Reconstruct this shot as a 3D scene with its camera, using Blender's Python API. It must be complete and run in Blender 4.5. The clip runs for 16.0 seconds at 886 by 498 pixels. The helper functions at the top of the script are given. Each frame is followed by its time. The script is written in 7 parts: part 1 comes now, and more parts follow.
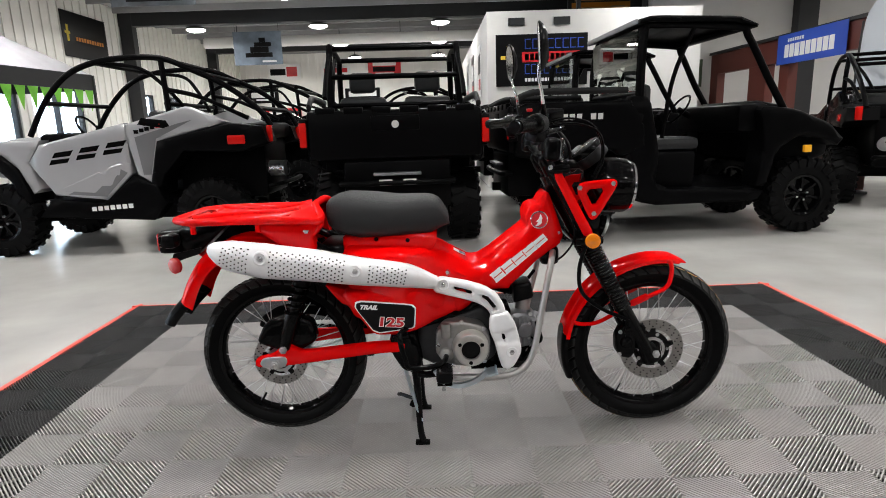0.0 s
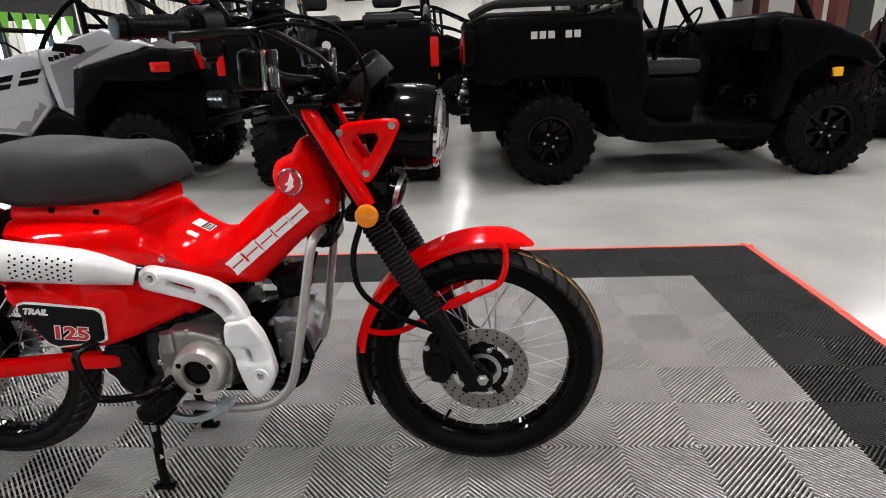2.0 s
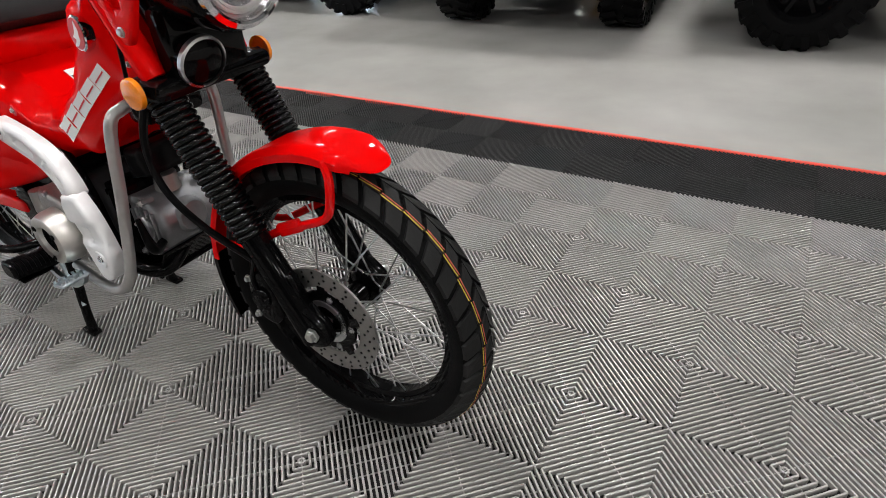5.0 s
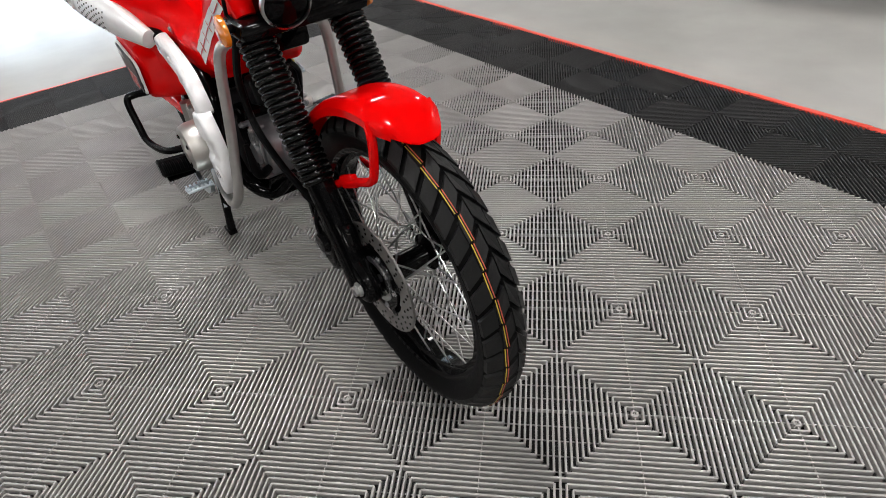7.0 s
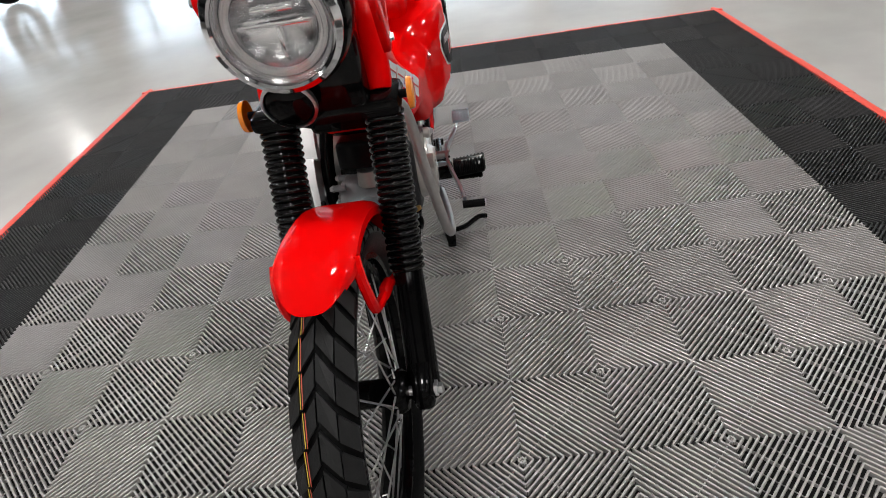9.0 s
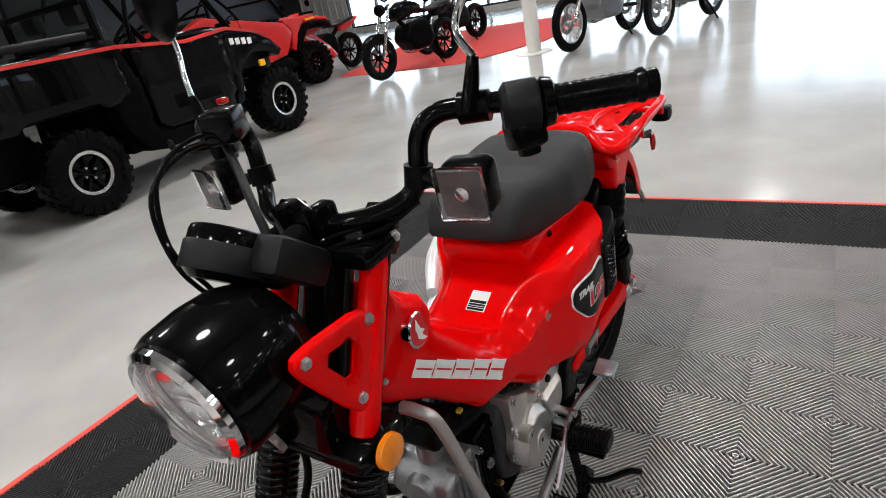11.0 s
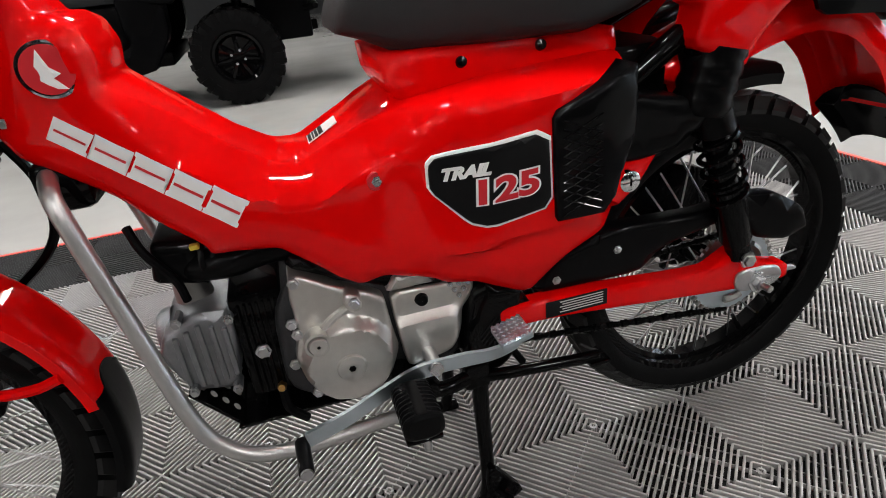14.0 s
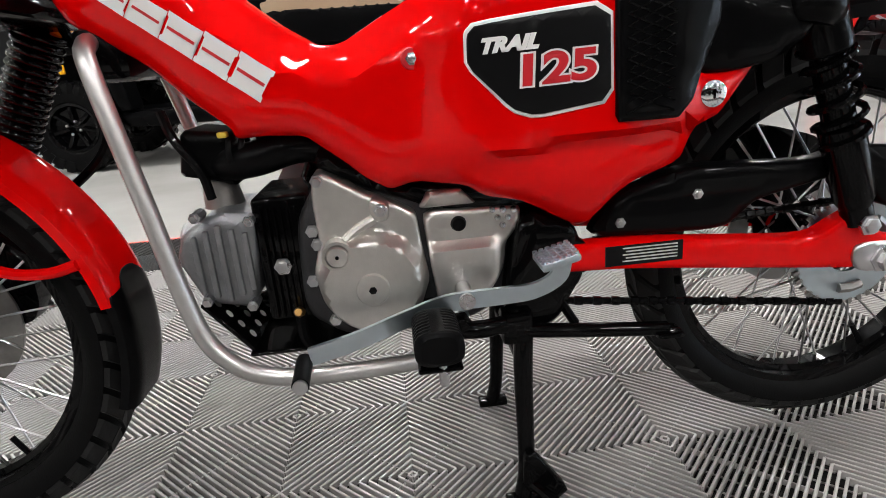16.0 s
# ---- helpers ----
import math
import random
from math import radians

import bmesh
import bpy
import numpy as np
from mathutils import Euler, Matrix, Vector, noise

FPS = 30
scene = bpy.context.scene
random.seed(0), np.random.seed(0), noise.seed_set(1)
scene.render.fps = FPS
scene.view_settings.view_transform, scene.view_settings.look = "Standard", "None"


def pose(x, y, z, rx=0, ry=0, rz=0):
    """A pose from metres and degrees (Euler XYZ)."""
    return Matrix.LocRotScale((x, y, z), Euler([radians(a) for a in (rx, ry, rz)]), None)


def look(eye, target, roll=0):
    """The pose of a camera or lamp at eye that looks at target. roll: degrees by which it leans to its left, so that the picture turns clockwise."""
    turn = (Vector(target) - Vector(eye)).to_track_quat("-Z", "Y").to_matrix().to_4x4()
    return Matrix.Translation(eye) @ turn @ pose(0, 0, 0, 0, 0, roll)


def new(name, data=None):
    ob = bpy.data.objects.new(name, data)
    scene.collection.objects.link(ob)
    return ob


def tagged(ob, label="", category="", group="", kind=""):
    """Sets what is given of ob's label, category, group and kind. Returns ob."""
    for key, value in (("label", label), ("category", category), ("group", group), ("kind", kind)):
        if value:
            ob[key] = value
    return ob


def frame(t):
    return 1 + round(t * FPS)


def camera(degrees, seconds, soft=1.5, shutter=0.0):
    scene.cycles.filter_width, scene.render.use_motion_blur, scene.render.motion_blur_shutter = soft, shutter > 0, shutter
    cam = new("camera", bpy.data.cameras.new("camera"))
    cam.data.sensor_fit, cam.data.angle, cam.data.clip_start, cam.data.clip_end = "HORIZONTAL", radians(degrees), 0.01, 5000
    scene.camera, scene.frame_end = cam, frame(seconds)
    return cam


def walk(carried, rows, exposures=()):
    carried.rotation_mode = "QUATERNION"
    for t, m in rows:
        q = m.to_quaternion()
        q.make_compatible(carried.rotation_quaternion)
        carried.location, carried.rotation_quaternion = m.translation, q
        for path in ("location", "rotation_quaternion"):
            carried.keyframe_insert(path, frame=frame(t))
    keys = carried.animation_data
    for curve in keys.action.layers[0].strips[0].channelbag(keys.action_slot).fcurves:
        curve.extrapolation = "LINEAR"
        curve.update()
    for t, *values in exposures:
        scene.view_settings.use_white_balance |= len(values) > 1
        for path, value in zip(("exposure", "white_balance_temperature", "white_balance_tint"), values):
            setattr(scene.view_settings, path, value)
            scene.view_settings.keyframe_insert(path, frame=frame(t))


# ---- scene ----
cam = camera(75.1, 16.0, soft=0.95)
PATH = [
    (0, (-0.081, -1.951, 1.065), (-0.063, 0.004, 0.645), -1.9),
    (0.5, (0.041, -1.841, 1.06), (0.051, 0.107, 0.608), -2.4),
    (1, (0.213, -1.652, 1.04), (0.221, 0.285, 0.54), -2.8),
    (1.5, (0.425, -1.475, 1.014), (0.38, 0.445, 0.456), -2.7),
    (2, (0.645, -1.293, 0.997), (0.514, 0.598, 0.357), -2.6),
    (2.5, (0.789, -1.104, 0.973), (0.552, 0.738, 0.23), -2.5),
    (3, (0.904, -0.959, 0.947), (0.438, 0.763, 0.043), -2.7),
    (3.5, (1.012, -0.857, 0.942), (0.394, 0.773, -0.04), -2.8),
    (3.7, (1.051, -0.825, 0.943), (0.389, 0.772, -0.063), -2.8),
    (5.8, (1.302, -0.567, 0.93), (0.283, 0.739, -0.191), -5.0),
    (6, (1.307, -0.55, 0.935), (0.259, 0.721, -0.199), -5.2),
    (6.5, (1.328, -0.505, 0.938), (0.137, 0.582, -0.245), -6.1),
    (7, (1.357, -0.426, 0.944), (0.042, 0.444, -0.285), -6.4),
    (7.5, (1.383, -0.298, 0.954), (-0.024, 0.389, -0.29), -6.4),
    (8, (1.357, -0.129, 0.964), (-0.14, 0.306, -0.289), -7.6),
    (8.5, (1.323, 0.037, 0.988), (-0.245, 0.18, -0.245), -9.1),
    (9, (1.257, 0.165, 1.01), (-0.354, 0.046, -0.169), -9.6),
    (9.5, (1.126, 0.279, 1.055), (-0.504, -0.06, -0.053), -11.0),
    (9.9, (1.014, 0.353, 1.122), (-0.597, -0.183, 0.067), -11.5),
    (10, (0.991, 0.377, 1.137), (-0.611, -0.221, 0.099), -11.6),
    (10.2, (0.949, 0.418, 1.159), (-0.634, -0.291, 0.165), -11.9),
    (12.3, (0.48, 0.633, 1.232), (-0.589, -0.861, 0.444), -9.3),
    (12.5, (0.414, 0.662, 1.216), (-0.573, -0.88, 0.41), -8.7),
    (13, (0.257, 0.72, 1.132), (-0.556, -0.893, 0.273), -7.6),
    (13.2, (0.202, 0.724, 1.076), (-0.512, -0.919, 0.188), -7.1),
    (13.5, (0.116, 0.719, 0.983), (-0.453, -0.973, 0.08), -6.6),
    (13.6, (0.097, 0.721, 0.953), (-0.437, -0.983, 0.053), -6.6),
    (14, (0.041, 0.734, 0.814), (-0.401, -1.003, -0.074), -6.4),
    (14.5, (-0.014, 0.748, 0.671), (-0.364, -1.044, -0.145), -6.5),
    (15, (-0.014, 0.743, 0.607), (-0.282, -1.089, -0.15), -6.0),
    (15.5, (-0.004, 0.742, 0.592), (-0.204, -1.124, -0.101), -5.4),
    (16, (-0.012, 0.735, 0.593), (-0.174, -1.16, -0.025), -4.8),
]
walk(cam, [(t, look(e, g, r)) for t, e, g, r in PATH], exposures=[(0.0, 0.0), (2.0, 0.0), (3.5, -0.08), (6.5, -0.2), (8.5, -0.24), (9.5, -0.30), (12.5, -0.26), (13.2, -0.18), (14.0, -0.06), (14.5, 0.16), (15.0, 0.28), (16.0, 0.33)])

# ---- light ----
world = bpy.data.worlds.new("world")
scene.world = world
world.use_nodes = True
world.node_tree.nodes["Background"].inputs[0].default_value = (0.75, 0.85, 1.0, 1)
world.node_tree.nodes["Background"].inputs[1].default_value = 0.1
LAMP_WATTS = 52.0
CEIL = 4.3


# ---- materials ----
def material(name, colour, rough=0.5, metal=0.0, vary=0.12, scale=30.0, bump=0.0, bump_scale=200.0, coat=0.0,
             spots=None, spec=0.5):
    """A principled surface with two scales of colour variation, roughness variation and fine relief."""
    m = bpy.data.materials.new(name)
    m.use_nodes = True
    nt = m.node_tree
    b = nt.nodes["Principled BSDF"]
    tc = nt.nodes.new("ShaderNodeTexCoord")
    n1 = nt.nodes.new("ShaderNodeTexNoise")
    n1.inputs["Scale"].default_value = scale
    n1.inputs["Detail"].default_value = 6
    n2 = nt.nodes.new("ShaderNodeTexNoise")
    n2.inputs["Scale"].default_value = scale * 0.13
    n2.inputs["Detail"].default_value = 3
    add = nt.nodes.new("ShaderNodeMath")
    add.operation = "ADD"
    for n in (n1, n2):
        nt.links.new(tc.outputs["Object"], n.inputs["Vector"])
    nt.links.new(n1.outputs["Fac"], add.inputs[0])
    nt.links.new(n2.outputs["Fac"], add.inputs[1])
    ramp = nt.nodes.new("ShaderNodeMapRange")
    ramp.inputs["From Min"].default_value, ramp.inputs["From Max"].default_value = 0.6, 1.4
    nt.links.new(add.outputs[0], ramp.inputs["Value"])
    mix = nt.nodes.new("ShaderNodeMix")
    mix.data_type = "RGBA"
    lo = [c * (1 - vary) for c in colour]
    hi = [min(1, c * (1 + vary)) for c in colour]
    if spots:
        lo = spots
    mix.inputs[6].default_value = (*lo, 1)
    mix.inputs[7].default_value = (*hi, 1)
    nt.links.new(ramp.outputs[0], mix.inputs[0])
    nt.links.new(mix.outputs[2], b.inputs["Base Color"])
    rr = nt.nodes.new("ShaderNodeMapRange")
    rr.inputs["To Min"].default_value, rr.inputs["To Max"].default_value = rough * 0.85, min(1, rough * 1.15)
    nt.links.new(n2.outputs["Fac"], rr.inputs["Value"])
    nt.links.new(rr.outputs[0], b.inputs["Roughness"])
    b.inputs["Metallic"].default_value = metal
    b.inputs["Coat Weight"].default_value = coat
    b.inputs["Coat Roughness"].default_value = 0.025
    b.inputs["Specular IOR Level"].default_value = spec
    if bump:
        n3 = nt.nodes.new("ShaderNodeTexNoise")
        n3.inputs["Scale"].default_value = bump_scale
        n3.inputs["Detail"].default_value = 4
        nt.links.new(tc.outputs["Object"], n3.inputs["Vector"])
        bp = nt.nodes.new("ShaderNodeBump")
        bp.inputs["Strength"].default_value = bump
        bp.inputs["Distance"].default_value = 0.002
        nt.links.new(n3.outputs["Fac"], bp.inputs["Height"])
        nt.links.new(bp.outputs[0], b.inputs["Normal"])
    return m


def glow(name, colour, strength):
    m = bpy.data.materials.new(name)
    m.use_nodes = True
    b = m.node_tree.nodes["Principled BSDF"]
    b.inputs["Base Color"].default_value = (*colour, 1)
    b.inputs["Emission Color"].default_value = (*colour, 1)
    b.inputs["Emission Strength"].default_value = strength
    return m


def glass(name, colour=(1, 1, 1), rough=0.0):
    m = bpy.data.materials.new(name)
    m.use_nodes = True
    b = m.node_tree.nodes["Principled BSDF"]
    b.inputs["Base Color"].default_value = (*colour, 1)
    b.inputs["Transmission Weight"].default_value = 1.0
    b.inputs["Roughness"].default_value = rough
    b.inputs["IOR"].default_value = 1.45
    return m


RED = material("red_paint", (0.72, 0.0012, 0.0015), 0.5, vary=0.05, scale=3, coat=0.45, spec=0.0)
RED_B = material("red_bar_paint", (0.72, 0.0015, 0.0018), 0.5, vary=0.05, scale=5, coat=0.5, spec=0.0)
BLACK = material("black_paint", (0.0018, 0.0018, 0.002), 0.25, vary=0.2, scale=8, coat=0.24, spec=0.02)
BLACK_P = material("black_plastic", (0.0026, 0.0026, 0.0029), 0.30, vary=0.25, scale=40, bump=0.10, bump_scale=700, coat=0.13, spec=0.03)
GAITER = material("gaiter_rubber", (0.0012, 0.0012, 0.0013), 0.25, vary=0.2, scale=30, coat=0.45, spec=0.02)
MATT = material("matt_grey_plastic", (0.006, 0.006, 0.0066), 0.42, vary=0.2, scale=50, bump=0.2, bump_scale=900, spec=0.2)
RUBBER = material("tyre_rubber", (0.003, 0.003, 0.0032), 0.42, vary=0.3, scale=25, bump=0.2, bump_scale=400, spec=0.06)
TREAD = material("tread_rubber", (0.011, 0.011, 0.0112), 0.5, vary=0.35, scale=20, bump=0.2, bump_scale=300, spec=0.2)
VINYL = material("seat_vinyl", (0.008, 0.0087, 0.010), 0.55, vary=0.15, scale=60, bump=0.5, bump_scale=1400, spec=0.35)
SILVER = material("silver_paint", (0.80, 0.80, 0.81), 0.32, metal=0.2, vary=0.06, scale=60, bump=0.1, bump_scale=600)
ALU = material("cast_aluminium", (0.31, 0.30, 0.29), 0.40, metal=0.85, vary=0.12, scale=70, bump=0.35, bump_scale=500)
ALU_D = material("engine_paint", (0.26, 0.265, 0.28), 0.36, metal=0.8, vary=0.18, scale=60, bump=0.4, bump_scale=400)
CASE = material("dark_engine_case", (0.035, 0.035, 0.038), 0.45, metal=0.6, vary=0.2, scale=60, bump=0.4, bump_scale=400)
COVER = material("brushed_cover", (0.60, 0.58, 0.55), 0.34, metal=0.9, vary=0.08, scale=90, bump=0.15, bump_scale=700)
STEEL = material("bare_steel", (0.55, 0.55, 0.56), 0.28, metal=1.0, vary=0.1, scale=80)
TUBE = material("steel_guard", (0.52, 0.51, 0.50), 0.36, metal=0.85, vary=0.1, scale=60)
ZINC = material("zinc_plate", (0.55, 0.63, 0.68), 0.3, metal=1.0, vary=0.12, scale=40)
CHROME = material("chrome", (0.8, 0.8, 0.82), 0.08, metal=1.0, vary=0.03)
DISC = material("brake_disc_steel", (0.30, 0.29, 0.28), 0.38, metal=0.9, vary=0.12, scale=120)
AMBER = material("amber_reflector", (0.80, 0.22, 0.004), 0.2, vary=0.15, scale=300, coat=0.8)
REDLENS = material("red_lens", (0.45, 0.01, 0.012), 0.12, vary=0.1, coat=0.8)
WHITE = material("white_decal", (0.80, 0.79, 0.78), 0.35, vary=0.03)
DECAL_K = material("black_decal", (0.004, 0.004, 0.0045), 0.3, vary=0.1, spec=0.15)
DECAL_R = material("red_decal", (0.55, 0.012, 0.02), 0.35, vary=0.04)
DECAL_G = material("grey_decal", (0.55, 0.54, 0.52), 0.4, vary=0.08)
LENS = glass("lamp_glass")
SIGNAL = material("signal_reflector", (0.12, 0.12, 0.125), 0.35, metal=0.5, vary=0.3, scale=180, bump=0.4, bump_scale=500)
REFLECT = material("lamp_reflector", (0.88, 0.88, 0.90), 0.22, metal=1.0, vary=0.05)
TILE = material("tile_polymer", (0.33, 0.318, 0.310), 0.30, vary=0.14, scale=9, bump=0.12, bump_scale=400, spec=0.75)
TILE_D = material("dark_tile_polymer", (0.030, 0.030, 0.031), 0.45, vary=0.18, scale=9, bump=0.12, bump_scale=400, spec=0.22)
# near-black that puts the shade of the rib gaps into colour
GAP_SHADE = material("gap_shade_black", (0.005, 0.005, 0.005), 0.9, vary=0.2, scale=10)
EDGE = material("red_edging", (0.78, 0.075, 0.05), 0.5, vary=0.08, scale=20)
STRIPE_Y = material("yellow_tyre_mark", (0.62, 0.46, 0.04), 0.6, vary=0.15, scale=60)
STRIPE_R = material("red_tyre_mark", (0.60, 0.10, 0.06), 0.6, vary=0.15, scale=60)


# ---- mesh builders ----
def mesh_of(bm, name, mat, smooth=True, angle=38):
    bmesh.ops.recalc_face_normals(bm, faces=bm.faces)
    me = bpy.data.meshes.new(name)
    bm.to_mesh(me)
    bm.free()
    if mat:
        me.materials.append(mat)
    if smooth:
        for p in me.polygons:
            p.use_smooth = True
        me.set_sharp_from_angle(angle=radians(angle))
    return me


def part(name, bm, mat, parent, label="", smooth=True, angle=38, m=None):
    if m is not None:
        bm.transform(m)
    ob = new(name, mesh_of(bm, name, mat, smooth, angle))
    ob.parent = parent
    if label:
        tagged(ob, label)
    return ob


def thing(name, label, category, group="", kind="", at=None):
    ob = new(name)
    ob.empty_display_size = 0.1
    if at is not None:
        ob.matrix_basis = at
    return tagged(ob, label, category, group, kind)


def solo(name, bm, mat, label="", category="", group="", kind="", smooth=True, angle=38):
    return tagged(new(name, mesh_of(bm, name, mat, smooth, angle)), label, category, group, kind)


def box_into(bm, lo, hi, bevel=0.0, seg=2, m=None):
    vs = [bm.verts.new((x, y, z)) for x in (lo[0], hi[0]) for y in (lo[1], hi[1]) for z in (lo[2], hi[2])]
    fs = [bm.faces.new([vs[i] for i in f]) for f in
          ((0, 1, 3, 2), (4, 6, 7, 5), (0, 4, 5, 1), (2, 3, 7, 6), (0, 2, 6, 4), (1, 5, 7, 3))]
    if bevel:
        es = list({e for f in fs for e in f.edges})
        r = bmesh.ops.bevel(bm, geom=es, offset=bevel, segments=seg, profile=0.5, affect="EDGES", clamp_overlap=True)
        vs = list({v for f in r["faces"] for v in f.verts} | {v for v in vs if v.is_valid})
    if m is not None:
        bmesh.ops.transform(bm, matrix=m, verts=[v for v in vs if v.is_valid])
    return bm


def box(lo, hi, bevel=0.0, seg=2, m=None):
    return box_into(bmesh.new(), lo, hi, bevel, seg, m)


def smooth_path(pts, n=6):
    """Points along a Catmull-Rom curve through pts."""
    p = [Vector(q) for q in pts]
    p = [p[0] * 2 - p[1], *p, p[-1] * 2 - p[-2]]
    out = []
    for a, b, c, d in zip(p, p[1:], p[2:], p[3:]):
        for k in range(n):
            t = k / n
            out.append(0.5 * (2 * b + (c - a) * t + (2 * a - 5 * b + 4 * c - d) * t * t + (3 * b - a - 3 * c + d) * t ** 3))
    return [*out, p[-2]]


def rings_into(bm, rings, close=True, caps=True):
    made = [[bm.verts.new(q) for q in r] for r in rings]
    n = len(made[0])
    for a, b in zip(made, made[1:]):
        for i in range(n if close else n - 1):
            j = (i + 1) % n
            bm.faces.new((a[i], a[j], b[j], b[i]))
    if caps and close:
        bm.faces.new(made[0][::-1])
        bm.faces.new(made[-1])
    return bm


def tube_into(bm, pts, r, seg=10, n=5, bent=True, squash=1.0):
    """A round tube along pts; r may be a list of radii for pts."""
    path = smooth_path(pts, n) if bent and len(pts) > 2 else [Vector(q) for q in pts]
    rad = [r] * len(path) if not isinstance(r, (list, tuple)) else \
        [float(q) for q in np.interp(np.linspace(0, len(r) - 1, len(path)), range(len(r)), r)]
    rings, up = [], None
    for i, q in enumerate(path):
        d = (path[min(i + 1, len(path) - 1)] - path[max(i - 1, 0)]).normalized()
        if up is None:
            up = Vector((0, 0, 1)) if abs(d.z) < 0.9 else Vector((1, 0, 0))
        side = d.cross(up).normalized()
        up = side.cross(d).normalized()
        rings.append([q + rad[i] * (math.cos(a) * side * squash + math.sin(a) * up)
                      for a in [2 * math.pi * k / seg for k in range(seg)]])
    return rings_into(bm, rings)


def tube(pts, r, seg=10, n=5, bent=True, squash=1.0):
    return tube_into(bmesh.new(), pts, r, seg, n, bent, squash)


def lathe_into(bm, prof, seg=32, m=None, closed=False, caps=False):
    """prof: (radius, along y). Turned about the y axis."""
    made = []
    for k in range(seg):
        a = 2 * math.pi * k / seg
        made.append([bm.verts.new((r * math.cos(a), y, r * math.sin(a))) for r, y in prof])
    n = len(prof)
    for k in range(seg):
        a, b = made[k], made[(k + 1) % seg]
        for i in range(n if closed else n - 1):
            j = (i + 1) % n
            bm.faces.new((a[i], a[j], b[j], b[i]))
    if caps and not closed:
        bm.faces.new([q[0] for q in made][::-1])
        bm.faces.new([q[-1] for q in made])
    if m is not None:
        bmesh.ops.transform(bm, matrix=m, verts=[v for q in made for v in q])
    return bm


def lathe(prof, seg=32, m=None, closed=False, caps=False):
    return lathe_into(bmesh.new(), prof, seg, m, closed, caps)


def poly_dist(p, poly):
    x, y = p
    best = 9.0
    for (ax, ay), (bx, by) in zip(poly, poly[1:] + poly[:1]):
        dx, dy = bx - ax, by - ay
        t = max(0, min(1, ((x - ax) * dx + (y - ay) * dy) / (dx * dx + dy * dy + 1e-12)))
        best = min(best, math.hypot(x - ax - t * dx, y - ay - t * dy))
    return best


def inside(p, poly):
    x, y = p
    c = False
    for (ax, ay), (bx, by) in zip(poly, poly[1:] + poly[:1]):
        if (ay > y) != (by > y) and x < (bx - ax) * (y - ay) / (by - ay) + ax:
            c = not c
    return c


def round_poly(poly, cut=0.25, times=2):
    for _ in range(times):
        out = []
        for (ax, ay), (bx, by) in zip(poly, poly[1:] + poly[:1]):
            out += [(ax + (bx - ax) * cut, ay + (by - ay) * cut), (bx + (ax - bx) * cut, by + (ay - by) * cut)]
        poly = out
    return poly


def resample(poly, step):
    out = []
    for (ax, ay), (bx, by) in zip(poly, poly[1:] + poly[:1]):
        n = max(1, int(math.hypot(bx - ax, by - ay) / step))
        out += [(ax + (bx - ax) * k / n, ay + (by - ay) * k / n) for k in range(n)]
    return out


def puff_into(bm, outline, width, r=0.02, step=0.02, inner=None, holes=(), depth=None):
    """A side outline in x, z given a rounded-edged thickness: width(x, z) is the half width, or,
    with inner, the outer y of a panel whose flat back lies at y = inner."""
    from mathutils.geometry import delaunay_2d_cdt
    w = width if callable(width) else (lambda x, z: width)
    loops = [resample(list(o), step) for o in (outline, *holes)]
    pts, edges = [], []
    for o in loops:
        b = len(pts)
        pts += o
        edges += [(b + i, b + (i + 1) % len(o)) for i in range(len(o))]
    xs, zs = [p[0] for p in loops[0]], [p[1] for p in loops[0]]
    dist = lambda p: min(poly_dist(p, o) for o in loops)
    within = lambda p: inside(p, loops[0]) and not any(inside(p, o) for o in loops[1:])
    for o in loops:
        for i, (x, z) in enumerate(o):
            ax, az = o[i - 1]
            bx, bz = o[(i + 1) % len(o)]
            nx, nz = bz - az, ax - bx
            ln = math.hypot(nx, nz) or 1
            for d in ((0.12 * r, 0.4 * r, r) if depth is None else (0.03 * r, 0.1 * r, 0.22 * r, 0.4 * r, 0.65 * r)):
                for sg in (1, -1):
                    q = (x + sg * nx / ln * d, z + sg * nz / ln * d)
                    if within(q) and dist(q) > 0.9 * d:
                        pts.append(q)
    k = 0
    z = min(zs)
    while z < max(zs):
        x = min(xs) + (step / 2 if k % 2 else 0)
        while x < max(xs):
            if within((x, z)) and dist((x, z)) > r * 1.25:
                pts.append((x, z))
            x += step
        z += step * 0.87
        k += 1
    v2, e2, f2, ov, oe, of = delaunay_2d_cdt([Vector(p) for p in pts], edges, [], 0, 1e-5)
    f2 = [f for f in f2 if within((sum(v2[i].x for i in f) / 3, sum(v2[i].y for i in f) / 3))]
    used = sorted({i for f in f2 for i in f})

    def side(sign):
        vs = {}
        for i in used:
            x, z = v2[i]
            d = min(1.0, dist((x, z)) / r)
            ww = w(x, z)
            rr = min(r, abs(ww if inner is None else ww - inner))
            prof = (depth or rr) * (1 - math.sqrt(max(0, 1 - (1 - d) ** 2)))
            if inner is None:
                y = sign * (ww - prof)
            else:
                s = 1 if ww > inner else -1
                y = (ww - s * prof) if sign > 0 else inner
            vs[i] = bm.verts.new((x, y, z))
        for f in f2:
            q = [vs[i] for i in f]
            bm.faces.new(q if sign > 0 else q[::-1])
        return vs

    a, b = side(1), side(-1)
    count = {}
    for f in f2:
        for i, j in zip(f, f[1:] + f[:1]):
            count[(min(i, j), max(i, j))] = count.get((min(i, j), max(i, j)), 0) + 1
    for (i, j), c in count.items():
        if c == 1:
            bm.faces.new((a[i], a[j], b[j], b[i]))
    return bm


